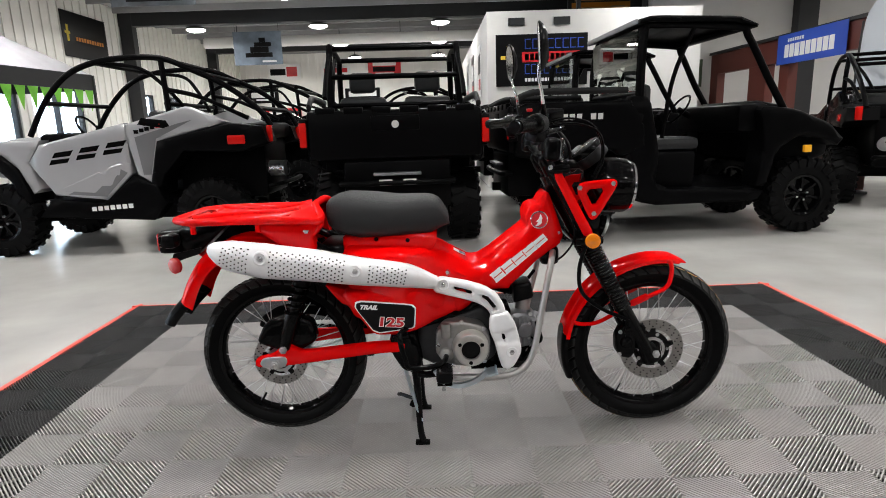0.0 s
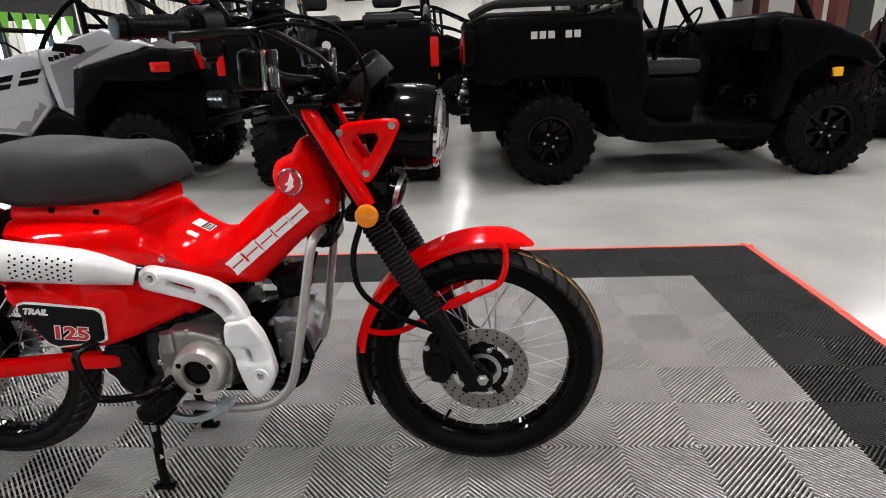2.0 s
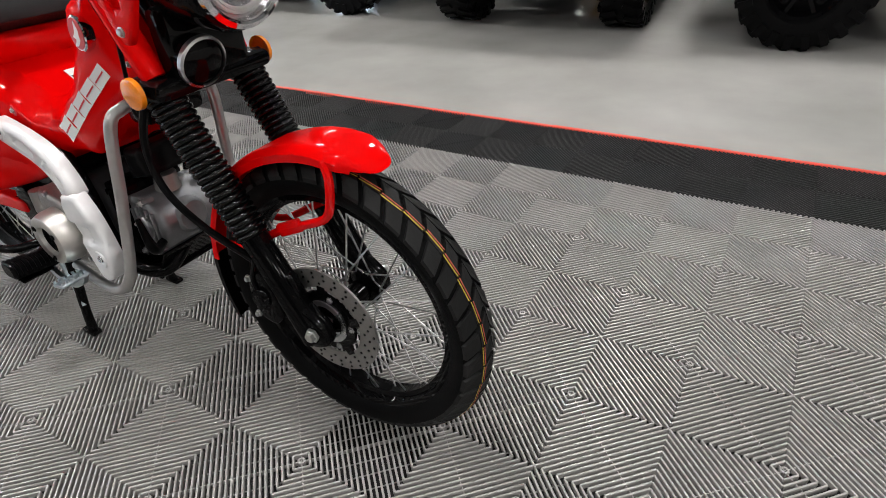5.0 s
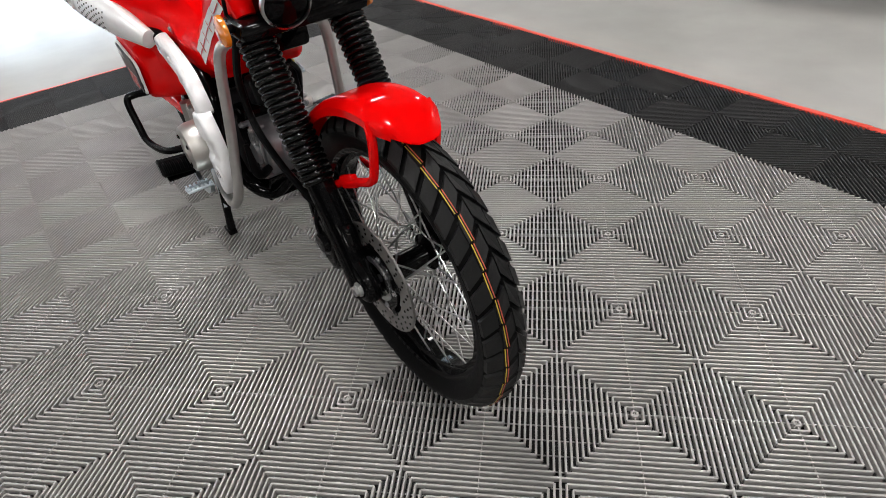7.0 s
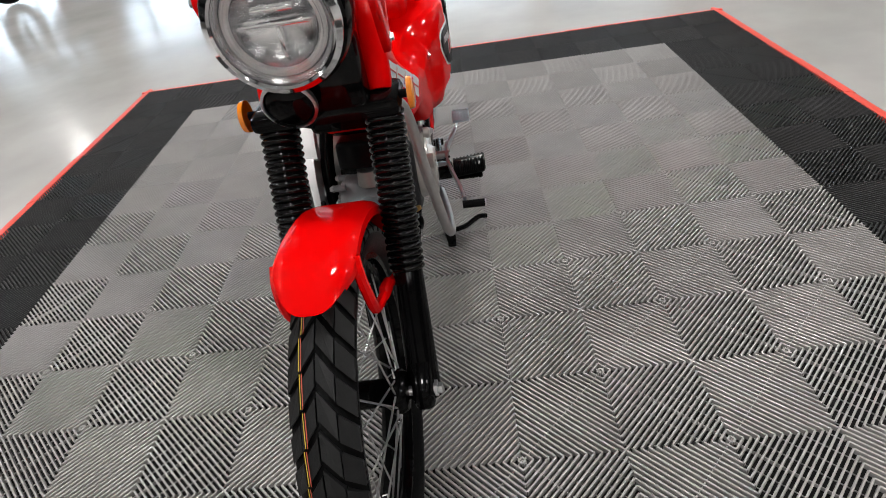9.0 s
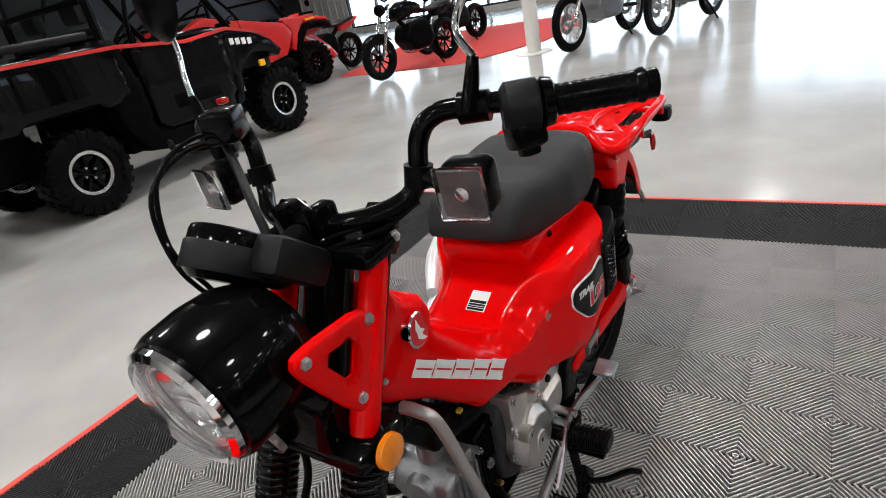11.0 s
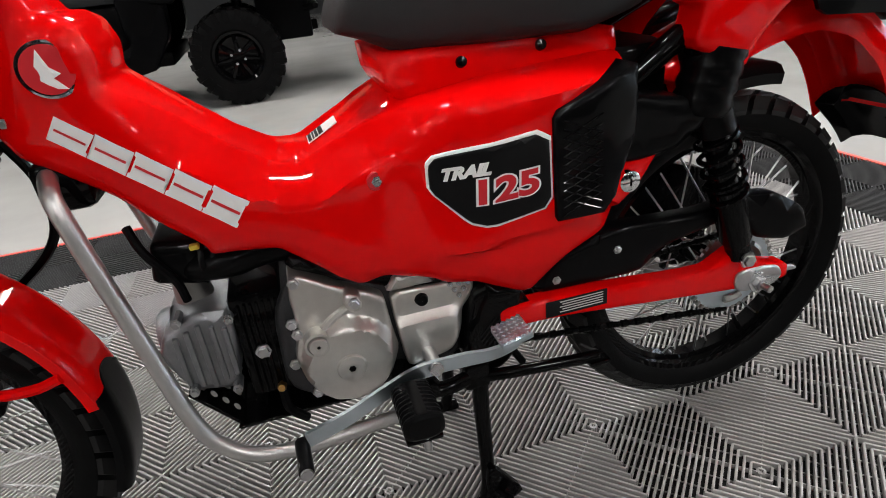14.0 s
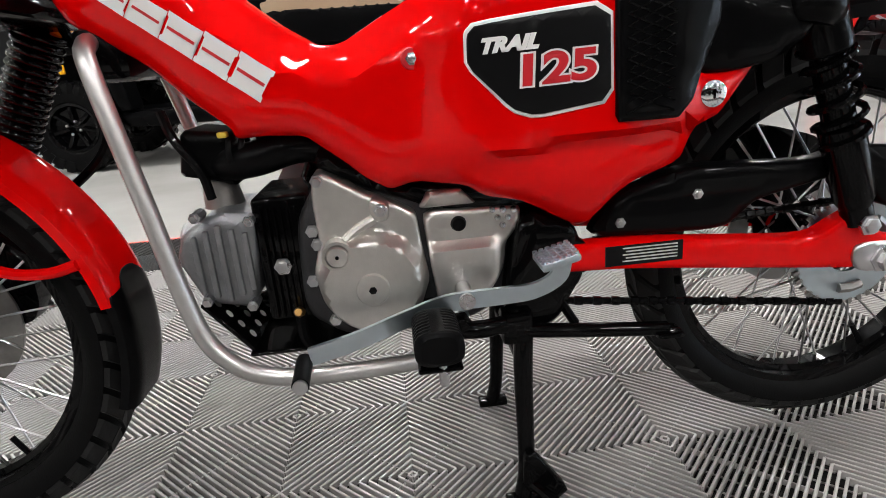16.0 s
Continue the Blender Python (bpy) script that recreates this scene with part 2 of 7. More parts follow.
def puff(outline, width, r=0.02, step=0.02, inner=None, holes=(), depth=None):
    return puff_into(bmesh.new(), outline, width, r, step, inner, holes, depth)


def slab(outline, y0, y1):
    """A flat plate with a straight edge: a side outline in x, z between two depths."""
    return rings_into(bmesh.new(), [[(x, y, z) for x, z in outline] for y in (y0, y1)])


def letters(body, size, depth=0.001, shear=0.0, weight=0.0):
    """A bmesh of text in the xz plane, facing -y, its left bottom at the origin."""
    cu = bpy.data.curves.new("text", "FONT")
    cu.body, cu.size, cu.extrude, cu.shear, cu.offset = body, size, depth, shear, weight
    ob = bpy.data.objects.new("text", cu)
    scene.collection.objects.link(ob)
    me = bpy.data.meshes.new_from_object(ob.evaluated_get(bpy.context.evaluated_depsgraph_get()))
    bpy.data.objects.remove(ob)
    bm = bmesh.new()
    bm.from_mesh(me)
    bpy.data.meshes.remove(me)
    bm.transform(Matrix.Rotation(radians(90), 4, "X"))
    return bm


def bolt_into(bm, at, axis, r=0.007, h=0.006):
    """A flanged hexagon bolt head at a place, pointing along axis."""
    m = Matrix.Translation(at) @ Vector(axis).to_track_quat("Y", "Z").to_matrix().to_4x4()
    lathe_into(bm, [(0.0001, h * 1.1), (r * 0.7, h * 1.1), (r * 0.8, h), (r * 0.8, h * 0.35), (r * 1.15, h * 0.3), (r * 1.15, -0.002)], 6, m)
    return bm


def turned(at, axis):
    return Matrix.Translation(at) @ Vector(axis).to_track_quat("Y", "Z").to_matrix().to_4x4()

# ---- hall ----
FLOOR_Z = -0.0125
CONCRETE = material("polished_concrete", (0.42, 0.41, 0.395), 0.17, vary=0.27, scale=1.6, bump=0.04, bump_scale=25)
PANEL = material("white_metal_panel", (0.82, 0.80, 0.76), 0.5, vary=0.06, scale=2)
BOARD = material("white_board_wall", (0.62, 0.61, 0.59), 0.6, vary=0.05, scale=3)
DECK = material("ceiling_deck", (0.30, 0.30, 0.30), 0.7, vary=0.2, scale=1.2)
IRON = material("dark_iron", (0.016, 0.017, 0.019), 0.5, vary=0.2, scale=6)
MAROON = material("brown_red_wall", (0.10, 0.020, 0.013), 0.55, vary=0.15, scale=3)
BLUE = material("blue_vinyl", (0.02, 0.07, 0.42), 0.45, vary=0.1, scale=4)
GREEN = material("green_cloth", (0.20, 0.62, 0.05), 0.6, vary=0.12, scale=20)
GREY_CLOTH = material("grey_cloth", (0.34, 0.34, 0.36), 0.7, vary=0.15, scale=4)
ORANGE = material("orange_rack_paint", (0.62, 0.22, 0.02), 0.5, vary=0.1, scale=6)
CARDBOARD = material("cardboard", (0.30, 0.18, 0.08), 0.8, vary=0.2, scale=8)
CARPET = material("red_carpet", (0.55, 0.035, 0.028), 0.9, vary=0.15, scale=30, bump=0.5, bump_scale=300)
LAMP_GLOW = glow("lamp_glow", (1.0, 0.97, 0.92), 16.0)
SKY = glow("daylight_backdrop", (0.72, 0.86, 1.0), 4.0)


def wall(name, axis, at, a0, a1, z0, z1, openings=(), thick=0.2, mat=PANEL, ribs=0.0, face=1, label="white ribbed metal wall"):
    """A wall in the plane axis = at, from a0 to a1, with openings (b0, b1, c0, c1) right through it."""
    bm = bmesh.new()

    def slab(b0, b1, c0, c1):
        if b1 - b0 < 1e-4 or c1 - c0 < 1e-4:
            return
        lo, hi = (b0, at - thick / 2, c0), (b1, at + thick / 2, c1)
        if axis == "x":
            lo, hi = (at - thick / 2, b0, c0), (at + thick / 2, b1, c1)
        box_into(bm, lo, hi)
        if ribs:
            k = math.ceil(b0 / ribs)
            while k * ribs < b1 - 0.05:
                f = at + face * thick / 2
                q0, q1 = (f - 0.002 if face > 0 else f - 0.03), (f + 0.03 if face > 0 else f + 0.002)
                if axis == "x":
                    box_into(bm, (q0, k * ribs, c0), (q1, k * ribs + 0.05, c1))
                else:
                    box_into(bm, (k * ribs, q0, c0), (k * ribs + 0.05, q1, c1))
                k += 1
    last = a0
    for b0, b1, c0, c1 in sorted(openings):
        slab(last, b0, z0, z1)
        slab(b0, b1, z0, c0)
        slab(b0, b1, c1, z1)
        last = b1
    slab(last, a1, z0, z1)
    return solo(name, bm, mat, label, "wall", kind="structure", smooth=False)


def window_in(name, axis, at, b0, b1, c0, c1, face, cols=3):
    """Dark frame, mullions and panes in an opening, with daylight behind."""
    w = thing(name, "dark framed window letting in bright daylight", "window", kind="structure")
    bm = bmesh.new()
    t = 0.05

    def bar(p0, p1, q0, q1):
        if axis == "x":
            box_into(bm, (at - 0.06, p0, q0), (at + 0.06, p1, q1))
        else:
            box_into(bm, (p0, at - 0.06, q0), (p1, at + 0.06, q1))
    bar(b0, b1, c0, c0 + t)
    bar(b0, b1, c1 - t, c1)
    for k in range(cols + 1):
        p = b0 + (b1 - b0 - t) * k / cols
        bar(p, p + t, c0 + t, c1 - t)
    part("window_frame", bm, IRON, w, smooth=False)
    for k in range(cols):
        p0, p1 = b0 + (b1 - b0) * k / cols + t, b0 + (b1 - b0) * (k + 1) / cols
        lo, hi = (at - 0.004, p0, c0 + t), (at + 0.004, p1, c1 - t)
        if axis == "y":
            lo, hi = (p0, at - 0.004, c0 + t), (p1, at + 0.004, c1 - t)
        pn = part("pane", box(lo, hi), LENS, w, smooth=False)
        pn.visible_shadow = False
    return w


def build_hall():
    solo("floor", box((-15.4, -15.2, -0.3), (13.2, 24.2, FLOOR_Z)), CONCRETE, "polished grey concrete floor", "floor", kind="structure", smooth=False)
    solo("ceiling", box((-15.4, -15.2, CEIL), (13.2, 24.2, CEIL + 0.2)), DECK, "dark metal roof deck ceiling", "ceiling", kind="structure", smooth=False)
    wall("wall_north", "y", 24.1, -8.4, 13.2, FLOOR_Z, CEIL, ribs=0.3, face=-1)
    low = [(8.2, 10.0, 0.7, 2.35), (10.4, 12.2, 0.7, 2.35), (14.6, 15.8, 1.0, 2.2), (16.4, 17.6, 1.0, 2.2)]
    wall("wall_west_far", "x", -8.4, 7.1, 24.0, FLOOR_Z, CEIL, low, ribs=0.3, face=1)
    for k, o in enumerate(low):
        window_in("window_%d" % (k + 1), "x", -8.4, *o, 1, 2)
    wall("wall_jog", "y", 7.0, -15.4, -8.3, FLOOR_Z, CEIL, ribs=0.3, face=-1)
    big = [(-13.0, -9.5, 0.15, 2.8), (-9.0, -5.5, 0.15, 2.8), (-5.0, -1.5, 0.15, 2.8), (-1.0, 2.5, 0.15, 2.8), (3.0, 6.2, 0.15, 2.8)]
    wall("wall_west_near", "x", -15.3, -15.2, 6.9, FLOOR_Z, CEIL, big, ribs=0.3, face=1)
    for k, o in enumerate(big):
        window_in("window_%d" % (k + 5), "x", -15.3, *o, 1, 3)
    wall("wall_south", "y", -15.1, -15.2, 13.2, FLOOR_Z, CEIL, mat=IRON, label="dark wall behind the vehicles")
    wall("wall_east", "x", 13.1, -15.0, 24.0, FLOOR_Z, CEIL, ribs=0.3, face=-1)
    solo("backdrop_near", box((-17.2, -16, -0.2), (-17.1, 8, 4.5)), SKY, "bright hazy daylight outside", "daylight", kind="structure", smooth=False)
    solo("backdrop_far", box((-10.2, 7.3, -0.2), (-10.1, 20, 4.5)), SKY, "bright hazy daylight outside", "daylight", kind="structure", smooth=False)
    wall("wall_inner", "y", 10.6, 4.45, 13.0, FLOOR_Z, CEIL, mat=BOARD, label="white board wall behind the partition")
    # columns and roof beams
    solo("steel_column", box((7.35, 10.25, FLOOR_Z), (7.75, 10.48, CEIL)), IRON, "dark steel column by the white board wall", "column", "wall columns", smooth=False)
    for y in (8.0, 14.4, 20.4):
        solo("steel_column", box((-8.28, y - 0.12, FLOOR_Z), (-7.95, y + 0.12, CEIL)), IRON, "dark steel wall column", "column", "wall columns", smooth=False)
    for y in (8.0, 14.4, 20.4, 2.0, -5.0):
        solo("roof_beam", box((-15.2, y - 0.11, CEIL - 0.42), (13.0, y + 0.11, CEIL - 0.002)), IRON, "dark steel roof beam across the hall", "beam", "roof beams", smooth=False)
    for k in range(13):
        y = 9.3 + 1.15 * k
        if any(abs(y - b) < 0.3 for b in (14.4, 20.4)):
            continue
        solo("purlin", box((-8.2, y - 0.03, CEIL - 0.16), (13.0, y + 0.03, CEIL - 0.003)), DECK, "grey steel roof purlin above the hall", "purlin", "roof purlins", smooth=False)
    solo("air_duct", tube([(-7.0, 16.8, CEIL - 0.55), (12.0, 16.8, CEIL - 0.55)], 0.16, 16, bent=False), PANEL, "long pale round air duct under the roof", "duct")
    for x in (-6.0, -1.0, 4.0, 9.0):
        solo("duct_hanger", box((x - 0.01, 16.79, CEIL - 0.40), (x + 0.01, 16.81, CEIL)), IRON, "thin steel hanger of the air duct", "hanger", "duct hangers", smooth=False)


def ceiling_lamps():
    for i in range(7):
        for j in range(9):
            x, y = -9.7 + 3.3 * i, 22.0 - 3.7 * j
            if x < -8 and y > 6.5:
                continue
            if y > 9 and x > 3.0:
                continue
            l = thing("ceiling_lamp", "round white high-bay ceiling lamp, lit", "ceiling lamp", "hall lamps", at=pose(x, y, CEIL))
            part("housing", lathe([(0.012, 0.0), (0.012, -0.38), (0.09, -0.40), (0.24, -0.46), (0.255, -0.50), (0.25, -0.505)], 24,
                                  Matrix.Rotation(radians(90), 4, "X")), IRON, l)
            part("diffuser", lathe([(0.25, -0.503), (0.23, -0.53), (0.15, -0.56), (0.0001, -0.57)], 24, Matrix.Rotation(radians(90), 4, "X")), LAMP_GLOW, l, "glowing white dome")
            d = bpy.data.lights.new("lamp_light", "AREA")
            d.shape, d.size, d.energy, d.color = "DISK", 0.50, LAMP_WATTS, (1.0, 0.985, 0.965)
            d.spread = radians(158)
            o = new("lamp_light", d)
            o.parent = l
            o.location = (0, 0, -0.58)


def bars_on(parent, rects, mat, m, name="lettering_bar"):
    """Plain bars that stand for writing: rects of (x0, x1, z0, z1) in a panel facing -y."""
    for x0, x1, z0, z1 in rects:
        part(name, box((x0, -0.006, z0), (x1, -0.002, z1)), mat, parent, smooth=False, m=m)


def banner(name, label, m, w, h, mat, rects, extra=None):
    """A flat printed sheet, its middle at m, facing m's -y."""
    b = thing(name, label, "banner")
    part("sheet", box((-w / 2, -0.002, -h / 2), (w / 2, 0.004, h / 2)), mat, b, smooth=False, m=m)
    for mt, rs in rects:
        bars_on(b, rs, mt, m)
    if name == "hanging_poster":
        for s in (-1, 1):
            part("poster_cord", box((s * w * 0.45 - 0.004, -0.002, h / 2), (s * w * 0.45 + 0.004, 0.004, CEIL - m.translation.z)), IRON, b, smooth=False, m=m)
    return b


def build_signs():
    W, K, R, Y = WHITE, DECAL_K, DECAL_R, STRIPE_Y
    north = lambda x, z: pose(x, 23.93, z)
    banner("wall_banner", "white banner with black and red lettering bars on the far wall", north(-6.4, 3.5), 1.4, 0.66, W, [(K, [(-0.6, 0.05, -0.12, 0.14)]), (R, [(0.1, 0.55, -0.18, 0.22)])])
    banner("wall_banner", "black banner with pale lettering bars on the far wall", north(-7.4, 2.55), 1.35, 0.62, K, [(W, [(-0.5, 0.5, -0.08, 0.14), (-0.3, 0.3, -0.2, -0.14)])])
    banner("wall_banner", "red banner with black and white bars on the far wall", north(-2.1, 3.5), 1.4, 0.72, R, [(W, [(-0.5, 0.5, 0.14, 0.28), (-0.4, 0.4, -0.28, -0.14)]), (K, [(-0.5, 0.45, -0.1, 0.1)])])
    banner("wall_banner", "white banner with red lettering bars on the far wall", north(-4.2, 3.4), 1.3, 0.6, W, [(R, [(-0.5, 0.5, 0.02, 0.2)]), (K, [(-0.45, 0.35, -0.2, -0.05)])])
    banner("wall_banner", "red banner with white bars low on the far wall", north(-6.6, 1.8), 1.6, 0.4, R, [(W, [(-0.6, 0.6, -0.08, 0.08)])])
    banner("wall_banner", "black and white banner on the far wall", north(-3.1, 2.5), 1.5, 0.5, K, [(W, [(-0.6, 0.6, -0.1, 0.12)])])
    west = lambda y, z: Matrix.Translation((-8.25, y, z)) @ Matrix.Rotation(radians(90), 4, "Z")
    banner("wall_banner", "black powersports banner with orange bars high on the wall", west(12.6, 3.36), 1.8, 1.0, K, [(ORANGE, [(-0.40 + 0.105 * k, -0.33 + 0.105 * k, -0.12, -0.03) for k in range(11)]), (Y, [(-0.74, -0.66, -0.16, 0.20), (-0.80, -0.60, 0.0, 0.06)])])
    banner("hanging_poster", "grey photo poster hanging from the roof", pose(-4.15, 7.2, 3.35), 1.25, 0.85, material("grey_print", (0.20, 0.22, 0.24), 0.4, vary=0.5, scale=5), [(K, [(-0.40, 0.42, -0.36, -0.20), (-0.28, 0.20, -0.196, -0.05), (-0.12, 0.34, -0.046, 0.10), (0.02, 0.20, 0.104, 0.22)])])
    banner("hanging_poster", "blue-grey photo poster hanging from the roof", pose(-4.95, 15.2, 3.35), 1.35, 0.9, material("blue_print", (0.16, 0.20, 0.25), 0.4, vary=0.5, scale=4), [(K, [(-0.36, 0.40, -0.24, -0.12), (-0.22, 0.30, -0.116, 0.04), (-0.10, 0.38, 0.044, 0.16), (0.04, 0.22, 0.164, 0.28)]), (W, [(0.1, 0.5, -0.38, -0.33)])])
    # office block with its dealer banner
    ob = thing("office_block", "white office block with a flat roof inside the hall", "office")
    part("office_wall", box((0.85, 8.05, FLOOR_Z), (4.4, 21.0, 2.85)), BOARD, ob, smooth=False)
    for x in (1.2, 1.95):
        part("wall_vent", box((x, 8.03, 2.62), (x + 0.27, 8.06, 2.74)), IRON, ob)
    dm = pose(1.75, 8.02, 2.07)
    banner("dealer_banner", "black dealer banner with blue, red and white lettering bars", dm, 1.52, 0.82, K,
                [(BLUE, [(-0.28 + 0.125 * k, -0.18 + 0.125 * k, z0, z0 + 0.012) for k in range(8) for z0 in (0.18, 0.325)] + [(-0.28 + 0.105 * k, -0.20 + 0.105 * k, z0, z0 + 0.012) for k in range(8) for z0 in (-0.22, -0.075)]
                  + [(-0.28 + 0.125 * k, -0.265 + 0.125 * k, 0.18, 0.337) for k in range(8)] + [(-0.28 + 0.105 * k, -0.268 + 0.105 * k, -0.22, -0.063) for k in range(8)]),
                 (R, [(-0.33, 0.68, -0.03, 0.13)]), (W, [(-0.28 + 0.085 * k, -0.215 + 0.085 * k, 0.0, 0.10) for k in range(11)] + [(-0.28 + 0.055 * k, -0.24 + 0.055 * k, -0.34, -0.285) for k in range(15)]),
                 (Y, [(-0.58, -0.52, -0.14, 0.24), (-0.68, -0.42, 0.02, 0.08)])])
    for k in range(5):
        m = Matrix.Translation((0.84, 9.6 + 1.9 * k, 2.05)) @ Matrix.Rotation(radians(-90), 4, "Z")
        banner("framed_poster", "framed poster on the white office wall", m, 0.7, 0.95, [W, K, GREY_CLOTH, W, K][k], [(K if k != 1 and k != 4 else W, [(-0.25, 0.25, -0.05, 0.3)]), (R, [(-0.2, 0.2, -0.35, -0.15)])])
    # store rack on the office roof
    rk = thing("pallet_rack", "orange pallet rack with cardboard boxes on the office roof", "rack")
    for x in (2.95, 4.3):
        for y in (10.5, 11.3):
            part("upright", box((x - 0.04, y - 0.04, 2.852), (x + 0.04, y + 0.04, 4.2)), IRON, rk, smooth=False)
    for z in (2.95, 3.45, 3.95):
        for y in (10.5, 11.3):
            part("beam", box((2.99, y - 0.035, z), (4.26, y + 0.035, z + 0.1)), ORANGE, rk, smooth=False)
    random.seed(4)
    for z in (3.05, 3.55):
        x = 3.02
        while x < 4.1:
            w = random.uniform(0.18, 0.3)
            solo("cardboard_box", box((x, 10.55, z + 0.001), (x + w - 0.02, 11.1, z + random.uniform(0.2, 0.32)), 0.004), CARDBOARD, "closed brown cardboard box on the rack", "box", "boxes on the rack")
            x += w
    # display partition on the right with signs
    pw = thing("display_partition", "brown-red display partition with openings", "partition")
    for y0, y1, z0, z1 in ((5.95, 6.15, 0, 2.28), (7.7, 7.95, 0, 1.9), (8.35, 8.9, 0, 1.9), (10.1, 10.4, 0, 2.28), (6.152, 10.098, 1.902, 2.28), (6.152, 7.698, 0, 0.5), (7.952, 8.348, 0, 0.5), (8.902, 10.098, 0, 0.5)):
        part("partition_panel", box((5.70, y0, max(z0, FLOOR_Z)), (5.85, y1, z1)), MAROON, pw, smooth=False)
    part("partition_cap", box((5.66, 5.93, 2.282), (5.89, 10.42, 2.33)), IRON, pw, smooth=False)
    banner("sign_banner", "blue sign banner with white lettering bars", Matrix.Translation((5.655, 7.15, 2.08)) @ Matrix.Rotation(radians(-90), 4, "Z"), 1.65, 0.46, BLUE, [(W, [(-0.62 + 0.135 * k, -0.51 + 0.135 * k, -0.13, 0.07) for k in range(9)] + [(-0.55 + 0.06 * k, -0.51 + 0.06 * k, 0.11, 0.16) for k in range(7)])])
    banner("sign_banner", "dark green sign banner with pale lettering bars", pose(5.0, 10.47, 1.95), 1.1, 0.55, material("olive_vinyl", (0.06, 0.09, 0.05), 0.5), [(GREY_CLOTH, [(-0.38, 0.38, -0.08, 0.08)])])
    fl = thing("feather_flag", "white and tan printed feather flag on a pole", "flag")
    o = round_poly([(6.35, 0.7), (6.95, 0.7), (7.0, 2.0), (6.85, 2.45), (6.55, 2.5), (6.38, 2.2)], 0.2, 2)
    part("flag_cloth", puff(o, 0.004, 0.003, 0.1), material("flag_print", (0.62, 0.66, 0.72), 0.6, vary=0.1, scale=2), fl, m=Matrix.Translation((-0.90, 5.8, 0)))
    part("flag_scene", box((5.50, 5.793, 0.72), (6.05, 5.795, 1.35)), material("tan_print", (0.36, 0.26, 0.16), 0.6, vary=0.4, scale=6), fl, smooth=False)
    part("flag_pole", tube([(5.46, 5.8, FLOOR_Z), (5.45, 5.8, 1.4), (5.48, 5.8, 2.2)], 0.014, 8), IRON, fl)
    part("flag_base", box((5.25, 5.6, FLOOR_Z), (5.65, 5.9, 0.02), 0.005), IRON, fl)
    # canopy tent with green pennants by the windows
    tn = thing("canopy_tent", "grey pop-up canopy with black valance and green pennants", "canopy")
    bm = bmesh.new()
    c = [(-8.15, 7.15, 2.15), (-6.5, 6.6, 2.15), (-6.2, 8.95, 2.15), (-7.9, 9.3, 2.15)]
    top = bm.verts.new((-7.2, 8.0, 2.80))
    vs = [bm.verts.new(q) for q in c]
    for i in range(4):
        bm.faces.new((vs[i], vs[(i + 1) % 4], top))
    part("canopy_roof", bm, GREY_CLOTH, tn, smooth=False)
    def along(p, q, z0, z1, mat, name, parent=tn, th=0.01):
        d = (Vector(q) - Vector(p)).normalized() * th
        n = Vector((-d.y, d.x))
        ring = lambda z: [(p[0] - n.x, p[1] - n.y, z), (q[0] - n.x, q[1] - n.y, z), (q[0] + n.x, q[1] + n.y, z), (p[0] + n.x, p[1] + n.y, z)]
        part(name, rings_into(bmesh.new(), [ring(z0), ring(z1)]), mat, parent, smooth=False)
    for i in range(4):
        along(c[i][:2], c[(i + 1) % 4][:2], 1.88, 2.15, IRON, "valance")
    along((-6.395, 7.6), (-6.30, 8.3), 1.99, 2.05, GREY_CLOTH, "lettering_bar", th=0.018)
    for x, y, z in c:
        part("canopy_leg", box((x * 0.998 - 0.02, y - 0.02, FLOOR_Z), (x * 0.998 + 0.02, y + 0.02, 2.14)), IRON, tn, smooth=False)
    for k in range(9):
        y = 6.7 + 0.25 * k
        x = -6.5 + 0.3 * (y - 6.6) / 2.35
        part("pennant", puff([(0, 1.875), (0.21, 1.875), (0.12, 1.50)], 0.003, 0.002, 0.1), GREEN, tn, m=Matrix.Translation((x + 0.015, y, 0)) @ Matrix.Rotation(radians(83), 4, "Z"), smooth=False)


build_hall()
ceiling_lamps()
build_signs()

# ---- tile floor ----
Q = 0.2


def tile_bm():
    """One interlocking floor tile, 0.4 m square: four quarters of diagonal ribs over a grid of low stays."""
    bm = bmesh.new()
    n, pitch, wide = 27, Q * math.sqrt(2) / 27, 0.00215

    def bar(c, u, v, half, w, z0, z1, ch):
        prof = [(-w, z0), (-w, z1 - ch), (-w * 0.82, z1 - ch * 0.25), (-w * 0.5, z1), (w * 0.5, z1), (w * 0.82, z1 - ch * 0.25), (w, z1 - ch), (w, z0)]
        ends = []
        for s in (-1, 1):
            ends.append([bm.verts.new((c[0] + u[0] * half * s + v[0] * a, c[1] + u[1] * half * s + v[1] * a, z)) for a, z in prof])
        for i in range(7):
            bm.faces.new((ends[0][i], ends[0][i + 1], ends[1][i + 1], ends[1][i]))
        bm.faces.new(ends[0][::-1])
        bm.faces.new(ends[1])

    s = math.sqrt(0.5)
    for qx in (-1, 1):
        for qy in (-1, 1):
            c = (qx * Q / 2, qy * Q / 2)
            u = (s, -s * qx * qy)
            v = (s * qx * qy, s)
            for k in range(n):
                d = (k - n // 2) * pitch
                half = Q * s - abs(d) - 0.0004
                bar((c[0] + v[0] * d, c[1] + v[1] * d), u, v, half, wide, -0.0118, 0.0, 0.0012)
                if k % 3 == 1:
                    bar((c[0] + u[0] * d, c[1] + u[1] * d), v, u, half, 0.0009, -0.0118, -0.0092 if k != n // 2 else -0.0026, 0.0005)
    return bm


